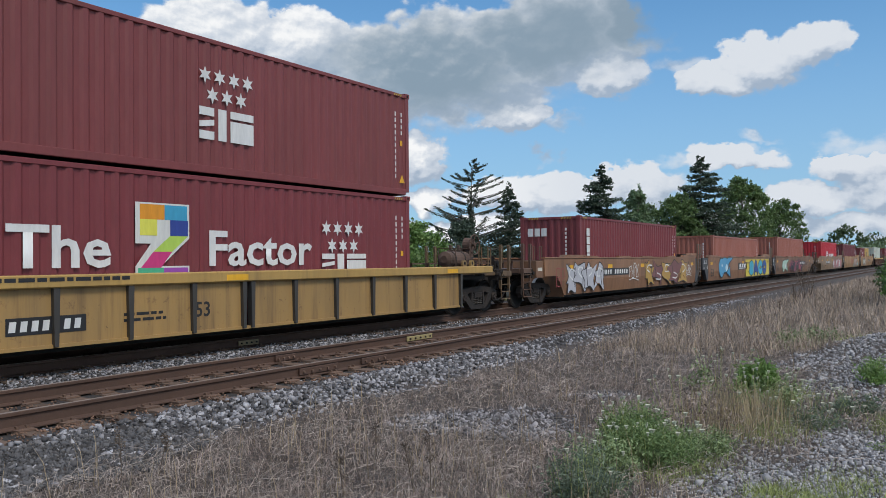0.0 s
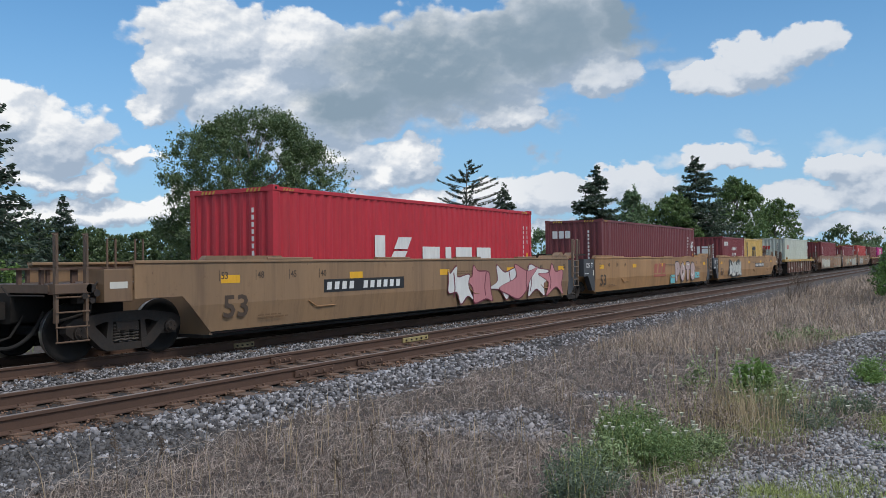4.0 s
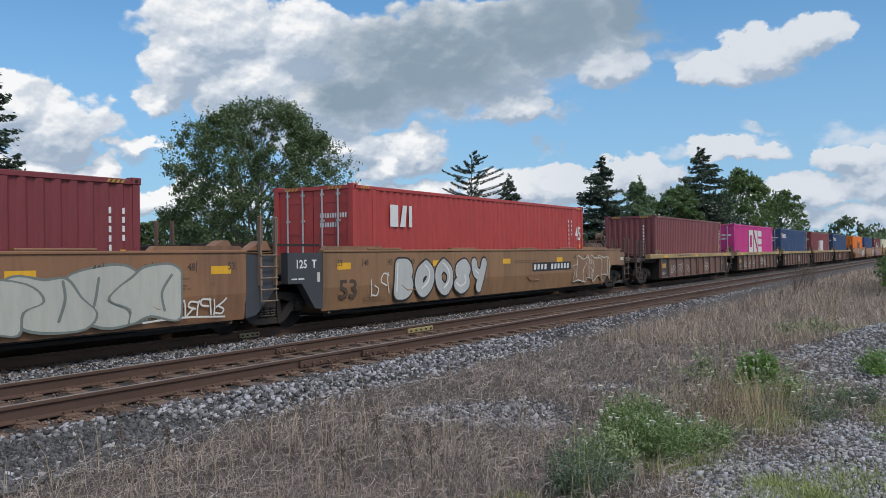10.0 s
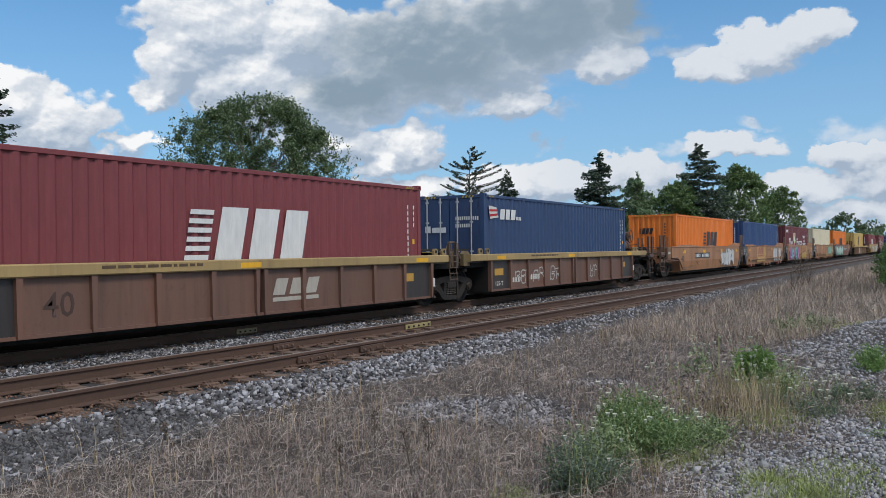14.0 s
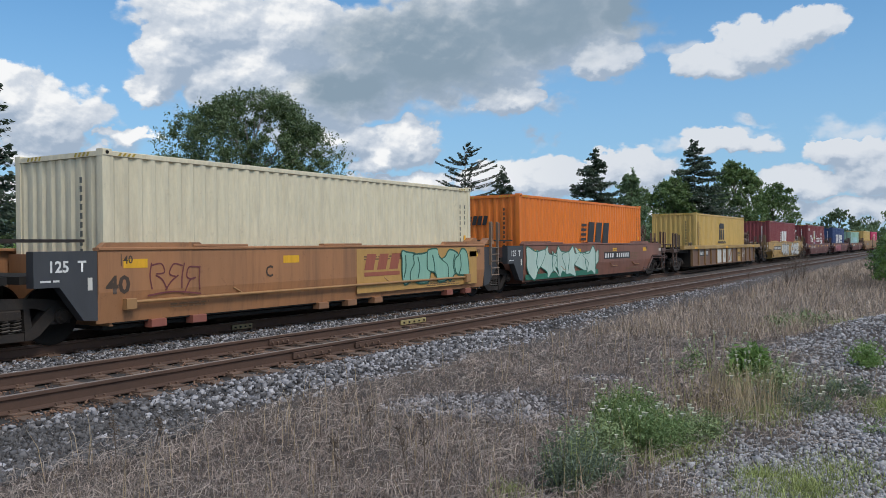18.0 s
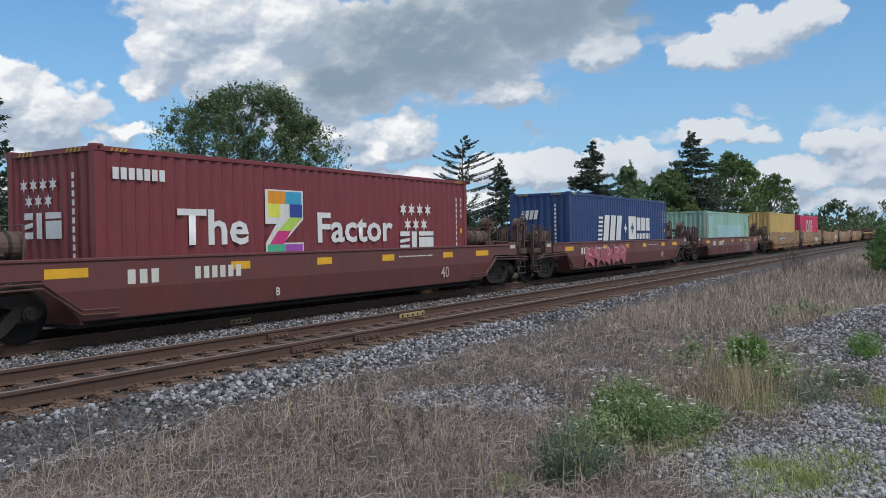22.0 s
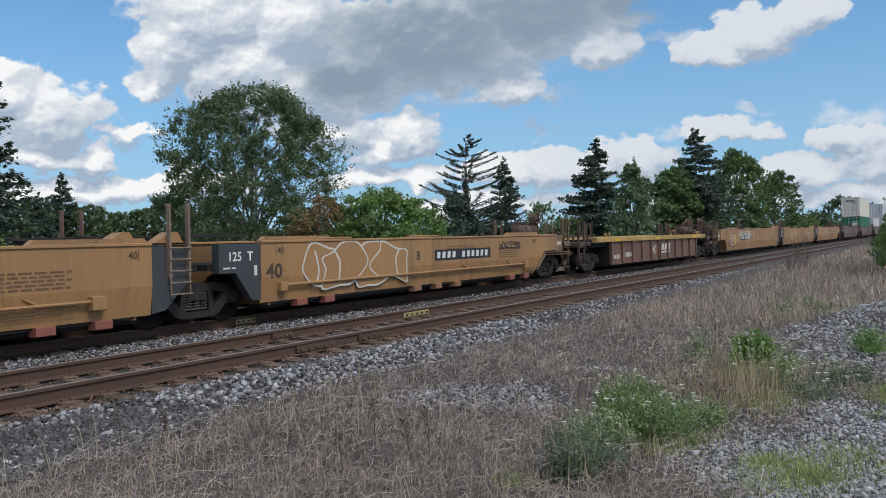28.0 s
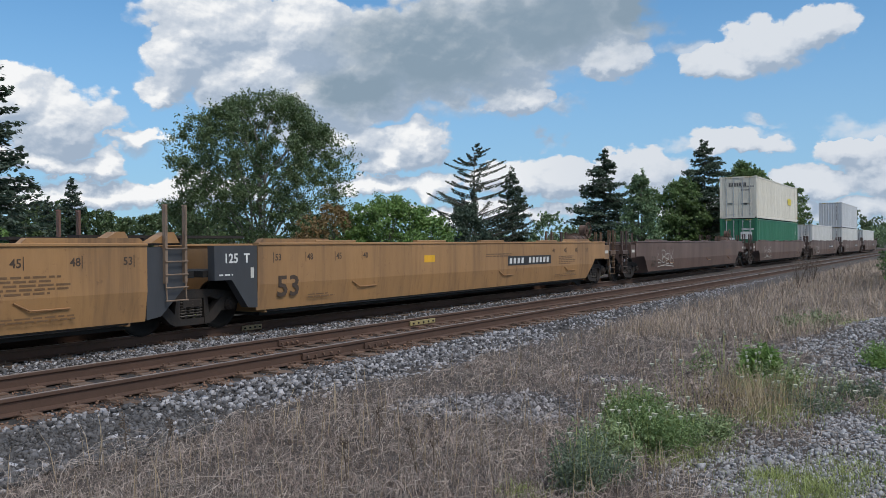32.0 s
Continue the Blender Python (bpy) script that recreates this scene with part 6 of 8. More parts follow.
    graffiti(u, 1.6, 0.34, 7.0, 1.10, 5, [(0.36, 0.19, 0.09), (0.42, 0.18, 0.10)], (0.24, 0.50, 0.42), 52, weight=0.13)
    b = container(173.6, BASE, MAROON, label="maroon shipping container with a white upright mark")
    plain_vertical(b, 0.85, 1.95)
    on_end(b, [block(-0.9 + i * 0.28, 2.15, 0.22, 0.30) for i in range(3)], WHITE)
    mark(b, [block(11.2, 0.12, 0.5, 0.28)], YELLOW, name="warning_sign")

    u = car("S", 198.95, 9.65, TAN_BROWN, "art", "art", "brown smooth-sided well car with tan and grey graffiti", 10)
    stencils(u, 9.65, panel=False)
    wall_reflectors(u, 9.65)
    graffiti(u, -5.9, 0.34, 4.9, 1.10, 4, [(0.58, 0.44, 0.26), (0.55, 0.42, 0.27), (0.34, 0.45, 0.38)], (0.04, 0.035, 0.03), 61)
    patch(u, -0.84, 0.80, 2.2, 0.42, BLACK, name="emblem_panel")
    faded_mark(u, -0.65, 0.86, 1.8, 0.30, WHITE, -1.505)
    graffiti(u, 1.6, 0.40, 5.2, 0.98, 5, (0.50, 0.50, 0.44), (0.18, 0.20, 0.18), 62, weight=0.13)
    tag(u, 6.0, 0.45, 1.8, 0.4, 6, CREAM_WHITE, 63)
    b = container(192.95, BASE, MAROON, height=2.591, label="maroon shipping container with yellow warning sign")
    plain_vertical(b, 0.75, 1.72)
    on_end(b, [block(-0.9 + i * 0.28, 1.85, 0.22, 0.28) for i in range(3)], WHITE)

    u = car("S", 218.0, 9.7, (0.30, 0.16, 0.075), "art", "free", "brown smooth-sided well car with silver bubble graffiti", 11)
    stencils(u, 9.7, nx=1.8)
    wall_reflectors(u, 9.7)
    graffiti(u, -5.9, 0.36, 4.7, 1.08, 5, (0.50, 0.50, 0.48), BLACK, 71, weight=0.17, shine=WHITE, word="BOOSY")
    graffiti(u, 5.0, 0.42, 3.6, 0.95, 4, (0.24, 0.13, 0.07), (0.55, 0.52, 0.44), 72, weight=0.13)
    tag(u, -6.8, 0.5, 0.8, 0.6, 2, CREAM_WHITE, 73)
    b = container(210.98, BASE, (0.44, 0.05, 0.045), 13.716, label="red shipping container with doors and white end figures", doors=True)
    words("45", 0.48, WHITE, b, 12.95, SIDE - 0.002, 1.68, 0.012, 0.50)
    mark(b, [block(1.47, 1.92, 0.34, 0.54), [(1.88, 1.92), (2.12, 1.92), (2.20, 2.46), (2.02, 2.46)], block(2.28, 1.92, 0.14, 0.54)], WHITE)

    # five joined ribbed 40-foot cars
    specs = [
        (239.4, "maroon"), (255.05, "magenta"), (270.6, "navy"), (286.15, "crimson"), (301.75, "navy"),
    ]
    for i, (s, tone) in enumerate(specs):
        u = car("R", s, 7.8, RIB_BROWN, "free" if i == 0 else "art", "free" if i == 4 else "art", "dark brown ribbed well car with a tan sill", 12 + i)
        patch(u, -5.9, 0.72, 0.55, 0.2, (0.55, 0.30, 0.05), -1.445)
        patch(u, 4.9, 0.72, 0.5, 0.2, (0.55, 0.30, 0.05), -1.445)
        words("125-T", 0.12, CREAM_WHITE, u, -5.88, -1.4455, 0.42, 0.003, 0.52)
        patch(u, 6.2, 0.55, 0.09, 0.22, CREAM_WHITE, -1.52)
        small_print(u, -3.6, 1.26, 2.6, 1, -1.545, (0.1, 0.06, 0.03), 0.05)
        sill_reflectors(u, 7.8, 1.20, 0.10)
        if i in (1, 2, 3):
            faded_mark(u, 0.35, 0.50, 1.55, 0.46, (0.45, 0.41, 0.35), -1.445)
        if i == 3:
            words("40", 0.38, (0.07, 0.04, 0.03), u, -4.55, -1.445, 0.55, 0.004)
        if i in (0, 1, 4):
            for k, x in enumerate((-4.6, -3.3, -2.0, 1.5)):
                tag(u, x, 0.42, 0.8, 0.55, 2, (0.55, 0.55, 0.52), 80 + i * 7 + k, -1.445)
        if i == 4:
            bars(u, -3.6, 0.52, 0.8, 0.16, -1.4425, CREAM_WHITE, 5)
            bars(u, -4.9, 0.48, 0.7, 0.14, -1.4425, CREAM_WHITE, 4)
        f = s - 6.096
        if tone == "maroon":
            container(f, BASE, (0.21, 0.055, 0.058), label="dull maroon shipping container with white code letters", dirt=0.2)
        elif tone == "magenta":
            b = container(f, BASE, (0.58, 0.035, 0.235), label="magenta shipping container with doors and a blocky white emblem", doors=True)
            mark(b, ring_blocks(4.04, 1.07, 4.2, 1.48), CREAM_WHITE)
            on_end(b, ring_blocks(-1.0, 1.6, 0.72, 0.36), WHITE)
        elif tone == "navy":
            b = container(f, BASE, NAVY, label="navy blue shipping container with doors, flag emblem and white shapes", doors=True, dirt=0.1)
            mark(b, [[(0.36, 2.14), (0.90, 2.20), (0.78, 2.50), (0.28, 2.54)]], CREAM_WHITE, name="flag")
            mark(b, [[(0.35, 2.21), (0.87, 2.26), (0.85, 2.32), (0.34, 2.28)], [(0.32, 2.36), (0.83, 2.38), (0.81, 2.44), (0.31, 2.43)]], (0.50, 0.02, 0.03), SIDE - 0.003, name="flag_stripe")
            mark(b, [block(0.98, 2.14, 0.30, 0.32, 0.06), block(1.36, 2.14, 0.26, 0.32, 0.06), block(1.70, 2.14, 0.30, 0.32, 0.06)] + [block(2.06 + k * 0.10, 2.14, 0.07, 0.11) for k in range(4)], WHITE)
            on_end(b, [block(-0.85, 1.75, 0.2, 0.2), block(-0.6, 1.75, 0.5, 0.16)], WHITE)
            on_end(b, [block(-0.98, 0.75, 0.45, 0.42)], (0.75, 0.55, 0.05))
        else:
            b = container(f, BASE, (0.215, 0.045, 0.05), label="crimson shipping container with doors and a slanted white emblem", doors=True)
            mark(b, speed_emblem(4.41, 1.08, 3.4, 1.02), WHITE)
            on_end(b, [block(-0.85, 1.75, 0.7, 0.22)], WHITE)

    # five joined smooth 40-foot cars
    tones = [(0.42, 0.195, 0.085)] * 4 + [(0.25, 0.105, 0.07)]
    for i, s in enumerate((321.4, 336.65, 352.0, 367.35, 382.75)):
        u = car("S", s, 7.68, tones[i], "free" if i == 0 else "art", "free" if i == 4 else "art", ("tan smooth-sided well car with white graffiti", "tan smooth-sided well car with a red emblem and white bubble graffiti", "tan smooth-sided well car with many-coloured graffiti", "tan smooth-sided well car with green graffiti", "brown smooth-sided well car with white and green graffiti")[i], 20 + i)
        stencils(u, 7.68, "40", nx=(-3.75 if i == 0 else 0.75), panel=i in (0, 4))
        wall_reflectors(u, 7.68)
        if i in (1, 3):
            lashings(u, 7.68)
        f = s - 6.096
        if i == 0:
            graffiti(u, 1.7, 0.38, 3.4, 1.0, 4, (0.62, 0.62, 0.60), (0.20, 0.20, 0.22), 101)
            b = container(f, BASE, ORANGE, label="bright orange shipping container with a slanted black emblem", codes=(0.12, 0.05, 0.02))
            mark(b, speed_emblem(5.1, 1.0, 3.05, 1.08), BLACK)
            on_end(b, speed_emblem(-0.7, 1.9, 0.75, 0.3), BLACK)
        elif i == 1:
            patch(u, -3.4, 0.42, 2.9, 1.0, (0.52, 0.30, 0.09), name="emblem_panel")
            faded_mark(u, -2.97, 0.78, 1.95, 0.62, (0.34, 0.10, 0.06), -1.505)
            graffiti(u, 2.35, 0.32, 3.1, 1.12, 4, (0.62, 0.62, 0.62), (0.04, 0.04, 0.045), 105, -1.505, 0.19, word="OUIS")
            tag(u, -0.9, 0.85, 0.6, 0.5, 2, (0.60, 0.42, 0.05), 106)
            tag(u, 5.75, 0.75, 0.6, 0.45, 3, BLACK, 107)
            container(f, BASE, BLUE, label="blue corrugated shipping container with plain sides")
        elif i == 2:
            graffiti(u, -5.7, 0.34, 4.5, 1.1, 5, [(0.42, 0.12, 0.40), (0.15, 0.42, 0.50), (0.55, 0.25, 0.40), (0.10, 0.45, 0.32)], (0.05, 0.03, 0.14), 111, weight=0.15, shine=WHITE, word="LOVES")
            patch(u, 0.33, 0.42, 2.85, 1.02, (0.50, 0.29, 0.09), name="emblem_panel")
            faded_mark(u, 0.62, 0.92, 1.85, 0.46, (0.36, 0.12, 0.07), -1.505)
            tag(u, 0.5, 0.50, 2.3, 0.32, 7, (0.50, 0.36, 0.04), 112, -1.508)
            slogan_box(f, "maroon container with white slogan lettering and star emblem", DARK_MAROON)
        elif i == 3:
            patch(u, 0.33, 0.42, 5.6, 1.02, (0.52, 0.30, 0.09), name="emblem_panel")
            faded_mark(u, 0.6, 0.80, 1.6, 0.52, (0.34, 0.10, 0.06), -1.505)
            graffiti(u, 2.15, 0.55, 3.3, 0.85, 5, (0.28, 0.52, 0.40), (0.02, 0.10, 0.07), 115, -1.508)
            tag(u, -5.45, 0.76, 1.15, 0.55, 3, (0.18, 0.05, 0.05), 116, r=0.014)
            words("C", 0.22, (0.07, 0.045, 0.03), u, -2.63, -1.505, 0.92, 0.006)
            container(f, BASE, (0.72, 0.65, 0.47), label="cream white corrugated shipping container", codes=(0.12, 0.12, 0.10), dirt=0.07)
        else:
            patch(u, -6.3, 0.36, 6.4, 0.18, (0.02, 0.16, 0.10), -1.505, name="graffiti", label="dark green sprayed ground")
            graffiti(u, -6.2, 0.36, 6.3, 1.06, 6, (0.50, 0.64, 0.56), (0.02, 0.16, 0.11), 121)
            b = container(f, BASE, ORANGE, label="orange shipping container with a slanted black emblem", codes=(0.12, 0.05, 0.02))
            mark(b, speed_emblem(5.1, 1.0, 3.05, 1.08), BLACK)
            on_end(b, speed_emblem(-0.7, 1.9, 0.75, 0.3), BLACK)

    # single 53-foot ribbed car with patched panels
    u = car("R", 404.5, 9.6, (0.19, 0.10, 0.06), "free", "free", "brown ribbed well car with white and yellow patched panels", 30, (0.44, 0.27, 0.08), (0.30, 0.17, 0.07))
    for x, c in ((-2.35, CREAM_WHITE), (0.17, (0.48, 0.49, 0.44)), (2.72, (0.55, 0.33, 0.08))):
        patch(u, x, 0.33, 2.1 if x < 0 else 1.1, 0.80, c, -1.442, "repaint", "repainted panel")
    faded_mark(u, 3.0, 0.66, 0.8, 0.25, (0.07, 0.045, 0.03), -1.4475)
    mark(u, [[(0.5, 0.42), (0.75, 0.42), (1.3, 1.05), (1.05, 1.05)]], (0.30, 0.12, 0.07), -1.4475, "old_emblem")
    mark(u, [block(-0.65, 0.6, 0.3, 0.3), block(-0.1, 0.6, 0.25, 0.3)], (0.40, 0.36, 0.28), -1.4475, "old_emblem")
    words("53", 0.22, CREAM_WHITE, u, 4.75, -1.445, 0.75, 0.004)
    number_panel(u, -6.4, 0.78, 1.9, 0.3, -1.445)
    tag(u, 4.1, 0.5, 0.5, 0.5, 2, CREAM_WHITE, 131, -1.445)
    sill_reflectors(u, 9.6)
    b = container(398.35, BASE, SAND, label="yellow shipping container with a black arched emblem", codes=(0.16, 0.13, 0.05))
    mark(b, arch_emblem(5.25, 1.42, 0.92), BLACK)
    bars(b, 0.36, 1.1, 0.16, 0.12, SIDE, BLACK)
    for k in range(9):
        bars(b, 0.36, 2.3 - k * 0.13, 0.16, 0.09, SIDE, BLACK)
        bars(b, 0.72, 2.15 - k * 0.13, 0.16, 0.09, SIDE, BLACK)

    # single yellow smooth car
    u = car("S", 425.9, 7.9, YELLOW_TAN, "free", "free", "yellow smooth-sided well car with white and grey block graffiti", 31)
    stencils(u, 7.9, "40", nx=-5.9)
    wall_reflectors(u, 7.9)
    graffiti(u, -2.6, 0.36, 3.3, 1.15, 4, (0.55, 0.55, 0.52), (0.06, 0.06, 0.07), 141)
    graffiti(u, 1.95, 0.36, 4.0, 1.15, 4, (0.62, 0.62, 0.60), (0.06, 0.06, 0.07), 142, weight=0.15, word="COSE")
    tag(u, 6.0, 0.75, 1.2, 0.55, 5, BLACK, 143)
    b = container(419.75, BASE, (0.225, 0.045, 0.05), label="maroon shipping container with a slanted white emblem")
    mark(b, speed_emblem(4.46, 1.05, 3.1, 1.07), WHITE)
    on_end(b, speed_emblem(-0.6, 1.0, 0.6, 0.28), WHITE)

    # three maroon cars
    for i, s in enumerate((445.6, 465.4, 485.4)):
        u = car("G", s, 8.1, CAR_MAROON, "free", "free", "maroon smooth-sided well car with yellow reflectors", 32 + i)
        for k, x in enumerate((-7.2, -3.4, -0.9, 1.5, 4.3, 6.1)):
            patch(u, x, 0.99, 0.75 if k in (0, 5) else 0.5, 0.15, YELLOW, label="yellow reflector")
        words("40", 0.30, (0.42, 0.33, 0.28), u, 4.17, -1.505, 0.46, 0.004)
        bars(u, -5.72, 0.84, 0.72, 0.24, -1.505, CREAM_WHITE, 3)
        bars(u, -4.28, 0.86, 1.2, 0.22, -1.505, CREAM_WHITE, 6)
        words("BA"[i % 2], 0.16, CREAM_WHITE, u, -2.2, -1.505, 0.42, 0.003)
        small_print(u, 2.2, 1.06, 1.6, 1, -1.505, CREAM_WHITE, 0.03)
        f = s - 6.096
        if i == 0:
            slogan_box(f, "maroon container with white slogan lettering, numeral and star emblem", (0.20, 0.036, 0.040))
        elif i == 1:
            graffiti(u, -5.4, 0.34, 4.8, 0.86, 5, (0.42, 0.10, 0.13), (0.05, 0.02, 0.03), 151, shine=(0.62, 0.36, 0.36))
            b = container(f, BASE, (0.022, 0.055, 0.17), label="deep blue shipping container with slanted white emblem and square badge")
            mark(b, speed_emblem(2.82, 1.05, 2.85, 1.03), WHITE)
            mark(b, [block(6.53, 1.07, 1.0, 1.0), block(7.64, 1.45, 0.52, 0.58), block(8.26, 1.45, 0.55, 0.58), block(8.92, 1.45, 0.56, 0.58)] + [block(7.64 + k * 0.21, 1.08, 0.15, 0.24) for k in range(9)], WHITE)
            mark(b, [star(7.03, 1.57, 0.26, 4)], (0.022, 0.055, 0.17), SIDE - 0.003)
            mark(b, [star(6.15, 1.55, 0.22, 4)], WHITE)
            on_end(b, speed_emblem(-0.75, 1.9, 0.7, 0.34), WHITE)
        else:
            tag(u, 2.9, 0.45, 1.4, 0.75, 4, (0.60, 0.55, 0.52), 155, r=0.022)
            b = container(f, BASE, (0.30, 0.50, 0.40), height=2.591, label="rusting mint green shipping container with patched blue paint", codes=None, rust=0.75, hazard=False)
            fold = (12.192 - 0.26) / int((12.192 - 0.26) / 0.28)
            for first, count, z, tall in ((10, 23, 0.75, 1.05), (2, 3, 0.9, 1.38)):
                g = moved(corrugated(count * fold, tall, fold * 0.999, 0.036), Matrix.Translation((0.13 + first * fold, -1.219 + 0.009, z)))
                part("repaint", g, paint((0.34, 0.54, 0.56), 0.12, stain=0.2), b, "paler repainted patch")
            for x in (0.075, 12.05):
                part("rust_streak", Geo().box(x - 0.072, x + 0.072, -1.225, -1.15, 0.15, 2.45), paint((0.22, 0.09, 0.03), 0.4, stain=0.5), b, "rusty corner")
            mark(b, [[(10.65, 1.7), (10.77, 1.5), (10.89, 1.7), (10.77, 1.98)]], (0.06, 0.12, 0.10), name="label_patch")

    # five joined tan 40-foot cars, the last three empty
    for i, s in enumerate((505.25, 520.65, 536.0, 551.4, 566.8)):
        u = car("S", s, 7.68, TAN if i else (0.38, 0.215, 0.09), "free" if i == 0 else "art", "free" if i == 4 else "art", ("tan smooth-sided well car with black number panel", "tan smooth-sided well car with a faded red emblem", "empty tan smooth-sided well car with white graffiti", "empty tan smooth-sided well car with red emblem and white scrawl", "empty tan smooth-sided well car with outlined white graffiti")[i], 40 + i)
        stencils(u, 7.68, "40", nx=(-3.6 if i == 0 else 0.0), panel=i in (0, 4))
        lashings(u, 7.68)
        f = s - 6.096
        tone = (0.07, 0.045, 0.03)
        if i == 0:
            words("S-2054-11 REEFER CLEARANCE", 0.085, tone, u, -4.55, -1.505, 1.17, 0.001, 1.9)
            words("A", 0.22, tone, u, 0.3, -1.505, 0.93, 0.006)
            container(f, BASE, (0.57, 0.39, 0.13), label="mustard yellow corrugated shipping container", codes=(0.16, 0.13, 0.05))
        elif i == 1:
            faded_mark(u, -2.9, 0.72, 1.9, 0.52, (0.34, 0.12, 0.06))
            graffiti(u, 1.4, 0.38, 2.7, 0.8, 4, (0.60, 0.60, 0.58), BLACK, 161, weight=0.13)
            tag(u, 3.4, 1.05, 1.0, 0.3, 4, BLACK, 162)
            b = container(f, BASE, (0.60, 0.035, 0.13), label="pink-red shipping container with a blocky faded emblem")
            mark(b, ring_blocks(3.88, 1.15, 4.2, 1.3), (0.62, 0.42, 0.34))
        elif i == 2:
            graffiti(u, 3.0, 0.38, 2.6, 0.95, 4, (0.62, 0.62, 0.60), TAN_BROWN, 165, weight=0.13)
            faded_mark(u, 0.0, 0.55, 2.0, 0.62, (0.34, 0.12, 0.06))
        elif i == 3:
            tag(u, -5.3, 1.08, 3.9, 0.36, 10, (0.66, 0.66, 0.64), 167, r=0.03)
            words("C", 0.24, tone, u, -2.8, -1.505, 0.88, 0.006)
            faded_mark(u, 0.5, 0.80, 1.9, 0.60, (0.38, 0.12, 0.06))
            small_print(u, -2.3, 1.02, 1.6, 2, -1.506, tone, 0.07)
        else:
            graffiti(u, -5.15, 0.44, 3.8, 1.0, 4, TAN, (0.62, 0.60, 0.54), 171, weight=0.13)
            words("B", 0.22, tone, u, -0.87, -1.505, 0.95, 0.006)
            tag(u, 3.6, 1.15, 1.4, 0.25, 5, BLACK, 172)

    # single ribbed car, empty
    u = car("R", 586.35, 7.95, RIB_BROWN, "free", "free", "empty brown ribbed well car with a yellow sill", 50, (0.50, 0.32, 0.08))
    bars(u, -6.0, 0.48, 0.75, 0.16, -1.4425, CREAM_WHITE, 4)
    bars(u, -4.6, 0.52, 1.0, 0.18, -1.4425, CREAM_WHITE, 6)
    words("40", 0.38, CREAM_WHITE, u, -0.95, -1.445, 0.55, 0.004)
    faded_mark(u, 0.35, 0.55, 1.5, 0.42, CREAM_WHITE, -1.445)
    sill_reflectors(u, 7.95)

    # three joined 53-foot cars, empty
    for i, s in enumerate((608.0, 627.45, 646.9)):
        u = car("S", s, 9.72, TAN, "free" if i == 0 else "art", "free" if i == 2 else "art", ("empty tan smooth-sided well car with white scrawls", "empty tan smooth-sided well car with a red emblem", "empty tan smooth-sided well car with black number panel")[i], 51 + i)
        stencils(u, 9.72, nx=(-4.75 if i == 0 else 1.95), panel=i != 1)
        if i == 0:
            tag(u, -7.5, 0.7, 1.15, 0.75, 3, (0.68, 0.68, 0.66), 181, r=0.028)
            patch(u, -6.4, 0.65, 0.5, 0.6, (0.62, 0.42, 0.10), name="repaint")
            tag(u, -5.05, 1.20, 3.4, 0.32, 10, (0.68, 0.68, 0.66), 182, -1.512, r=0.022)
            words("B", 0.22, (0.07, 0.045, 0.03), u, -1.15, -1.505, 0.95, 0.006)
        elif i == 1:
            tag(u, -5.1, 0.7, 1.3, 0.75, 3, (0.66, 0.66, 0.64), 183, r=0.028)
            tag(u, 4.4, 0.7, 1.3, 0.7, 3, (0.66, 0.66, 0.64), 184, r=0.028)
            faded_mark(u, 0.6, 0.78, 1.9, 0.52, (0.36, 0.14, 0.07))
            words("C", 0.22, (0.07, 0.045, 0.03), u, -0.6, -1.505, 0.92, 0.006)
        patch(u, -2.6, 1.1, 0.5, 0.18, YELLOW)

    # the tail that comes into sight last
    labels = ["empty dull brown smooth-sided well car with white scrawl", "brown smooth-sided well car under two stacked containers", "brown smooth-sided well car with white containers", "brown smooth-sided well car with stacked white containers", "brown smooth-sided well car far down the train"]
    for i, s in enumerate((670.1, 693.5, 716.7, 739.9, 763.1)):
        u = car("S", s, 9.6, (0.145, 0.085, 0.065), "free", "free", labels[i], 60 + i)
        stencils(u, 9.6, nx=2.0, panel=i > 1)
        tag(u, -7.0, 0.55, 2.4, 0.75, 4, (0.5, 0.48, 0.44), 190 + i, r=0.03)
    b = container(685.6, BASE, (0.02, 0.16, 0.085), 16.154, label="dark green container with white panels on its doors", doors=True)
    on_end(b, [block(-0.95, 1.1, 0.7, 0.5), block(0.15, 1.5, 0.75, 0.5), block(0.3, 0.8, 0.5, 0.4)], WHITE)
    mark(b, [block(9.5, 0.25, 0.7, 0.9)], WHITE)
    b = container(685.6, BASE + 2.90, (0.74, 0.70, 0.60), 16.154, label="white container with a yellow mark stacked on a green one", doors=True, codes=(0.2, 0.2, 0.2), dirt=0.1)
    mark(b, [block(11.6, 1.3, 1.6, 0.5)], (0.75, 0.60, 0.05))
    on_end(b, [block(-0.6 + k * 0.17, 2.2, 0.12, 0.25) for k in range(7)], (0.1, 0.1, 0.1))
    container(709.5, BASE, (0.62, 0.62, 0.60), 13.716, label="white shipping container far down the train", codes=(0.2, 0.2, 0.2))
    container(731.8, BASE, (0.62, 0.62, 0.60), 16.154, label="white container below another", codes=(0.2, 0.2, 0.2))
    container(731.8, BASE + 2.90, (0.58, 0.60, 0.62), 16.154, label="white container stacked on another", codes=(0.2, 0.2, 0.2))
    container(755.0, BASE, (0.62, 0.62, 0.60), 16.154, label="white container on the last visible car", codes=(0.2, 0.2, 0.2))


build_train()


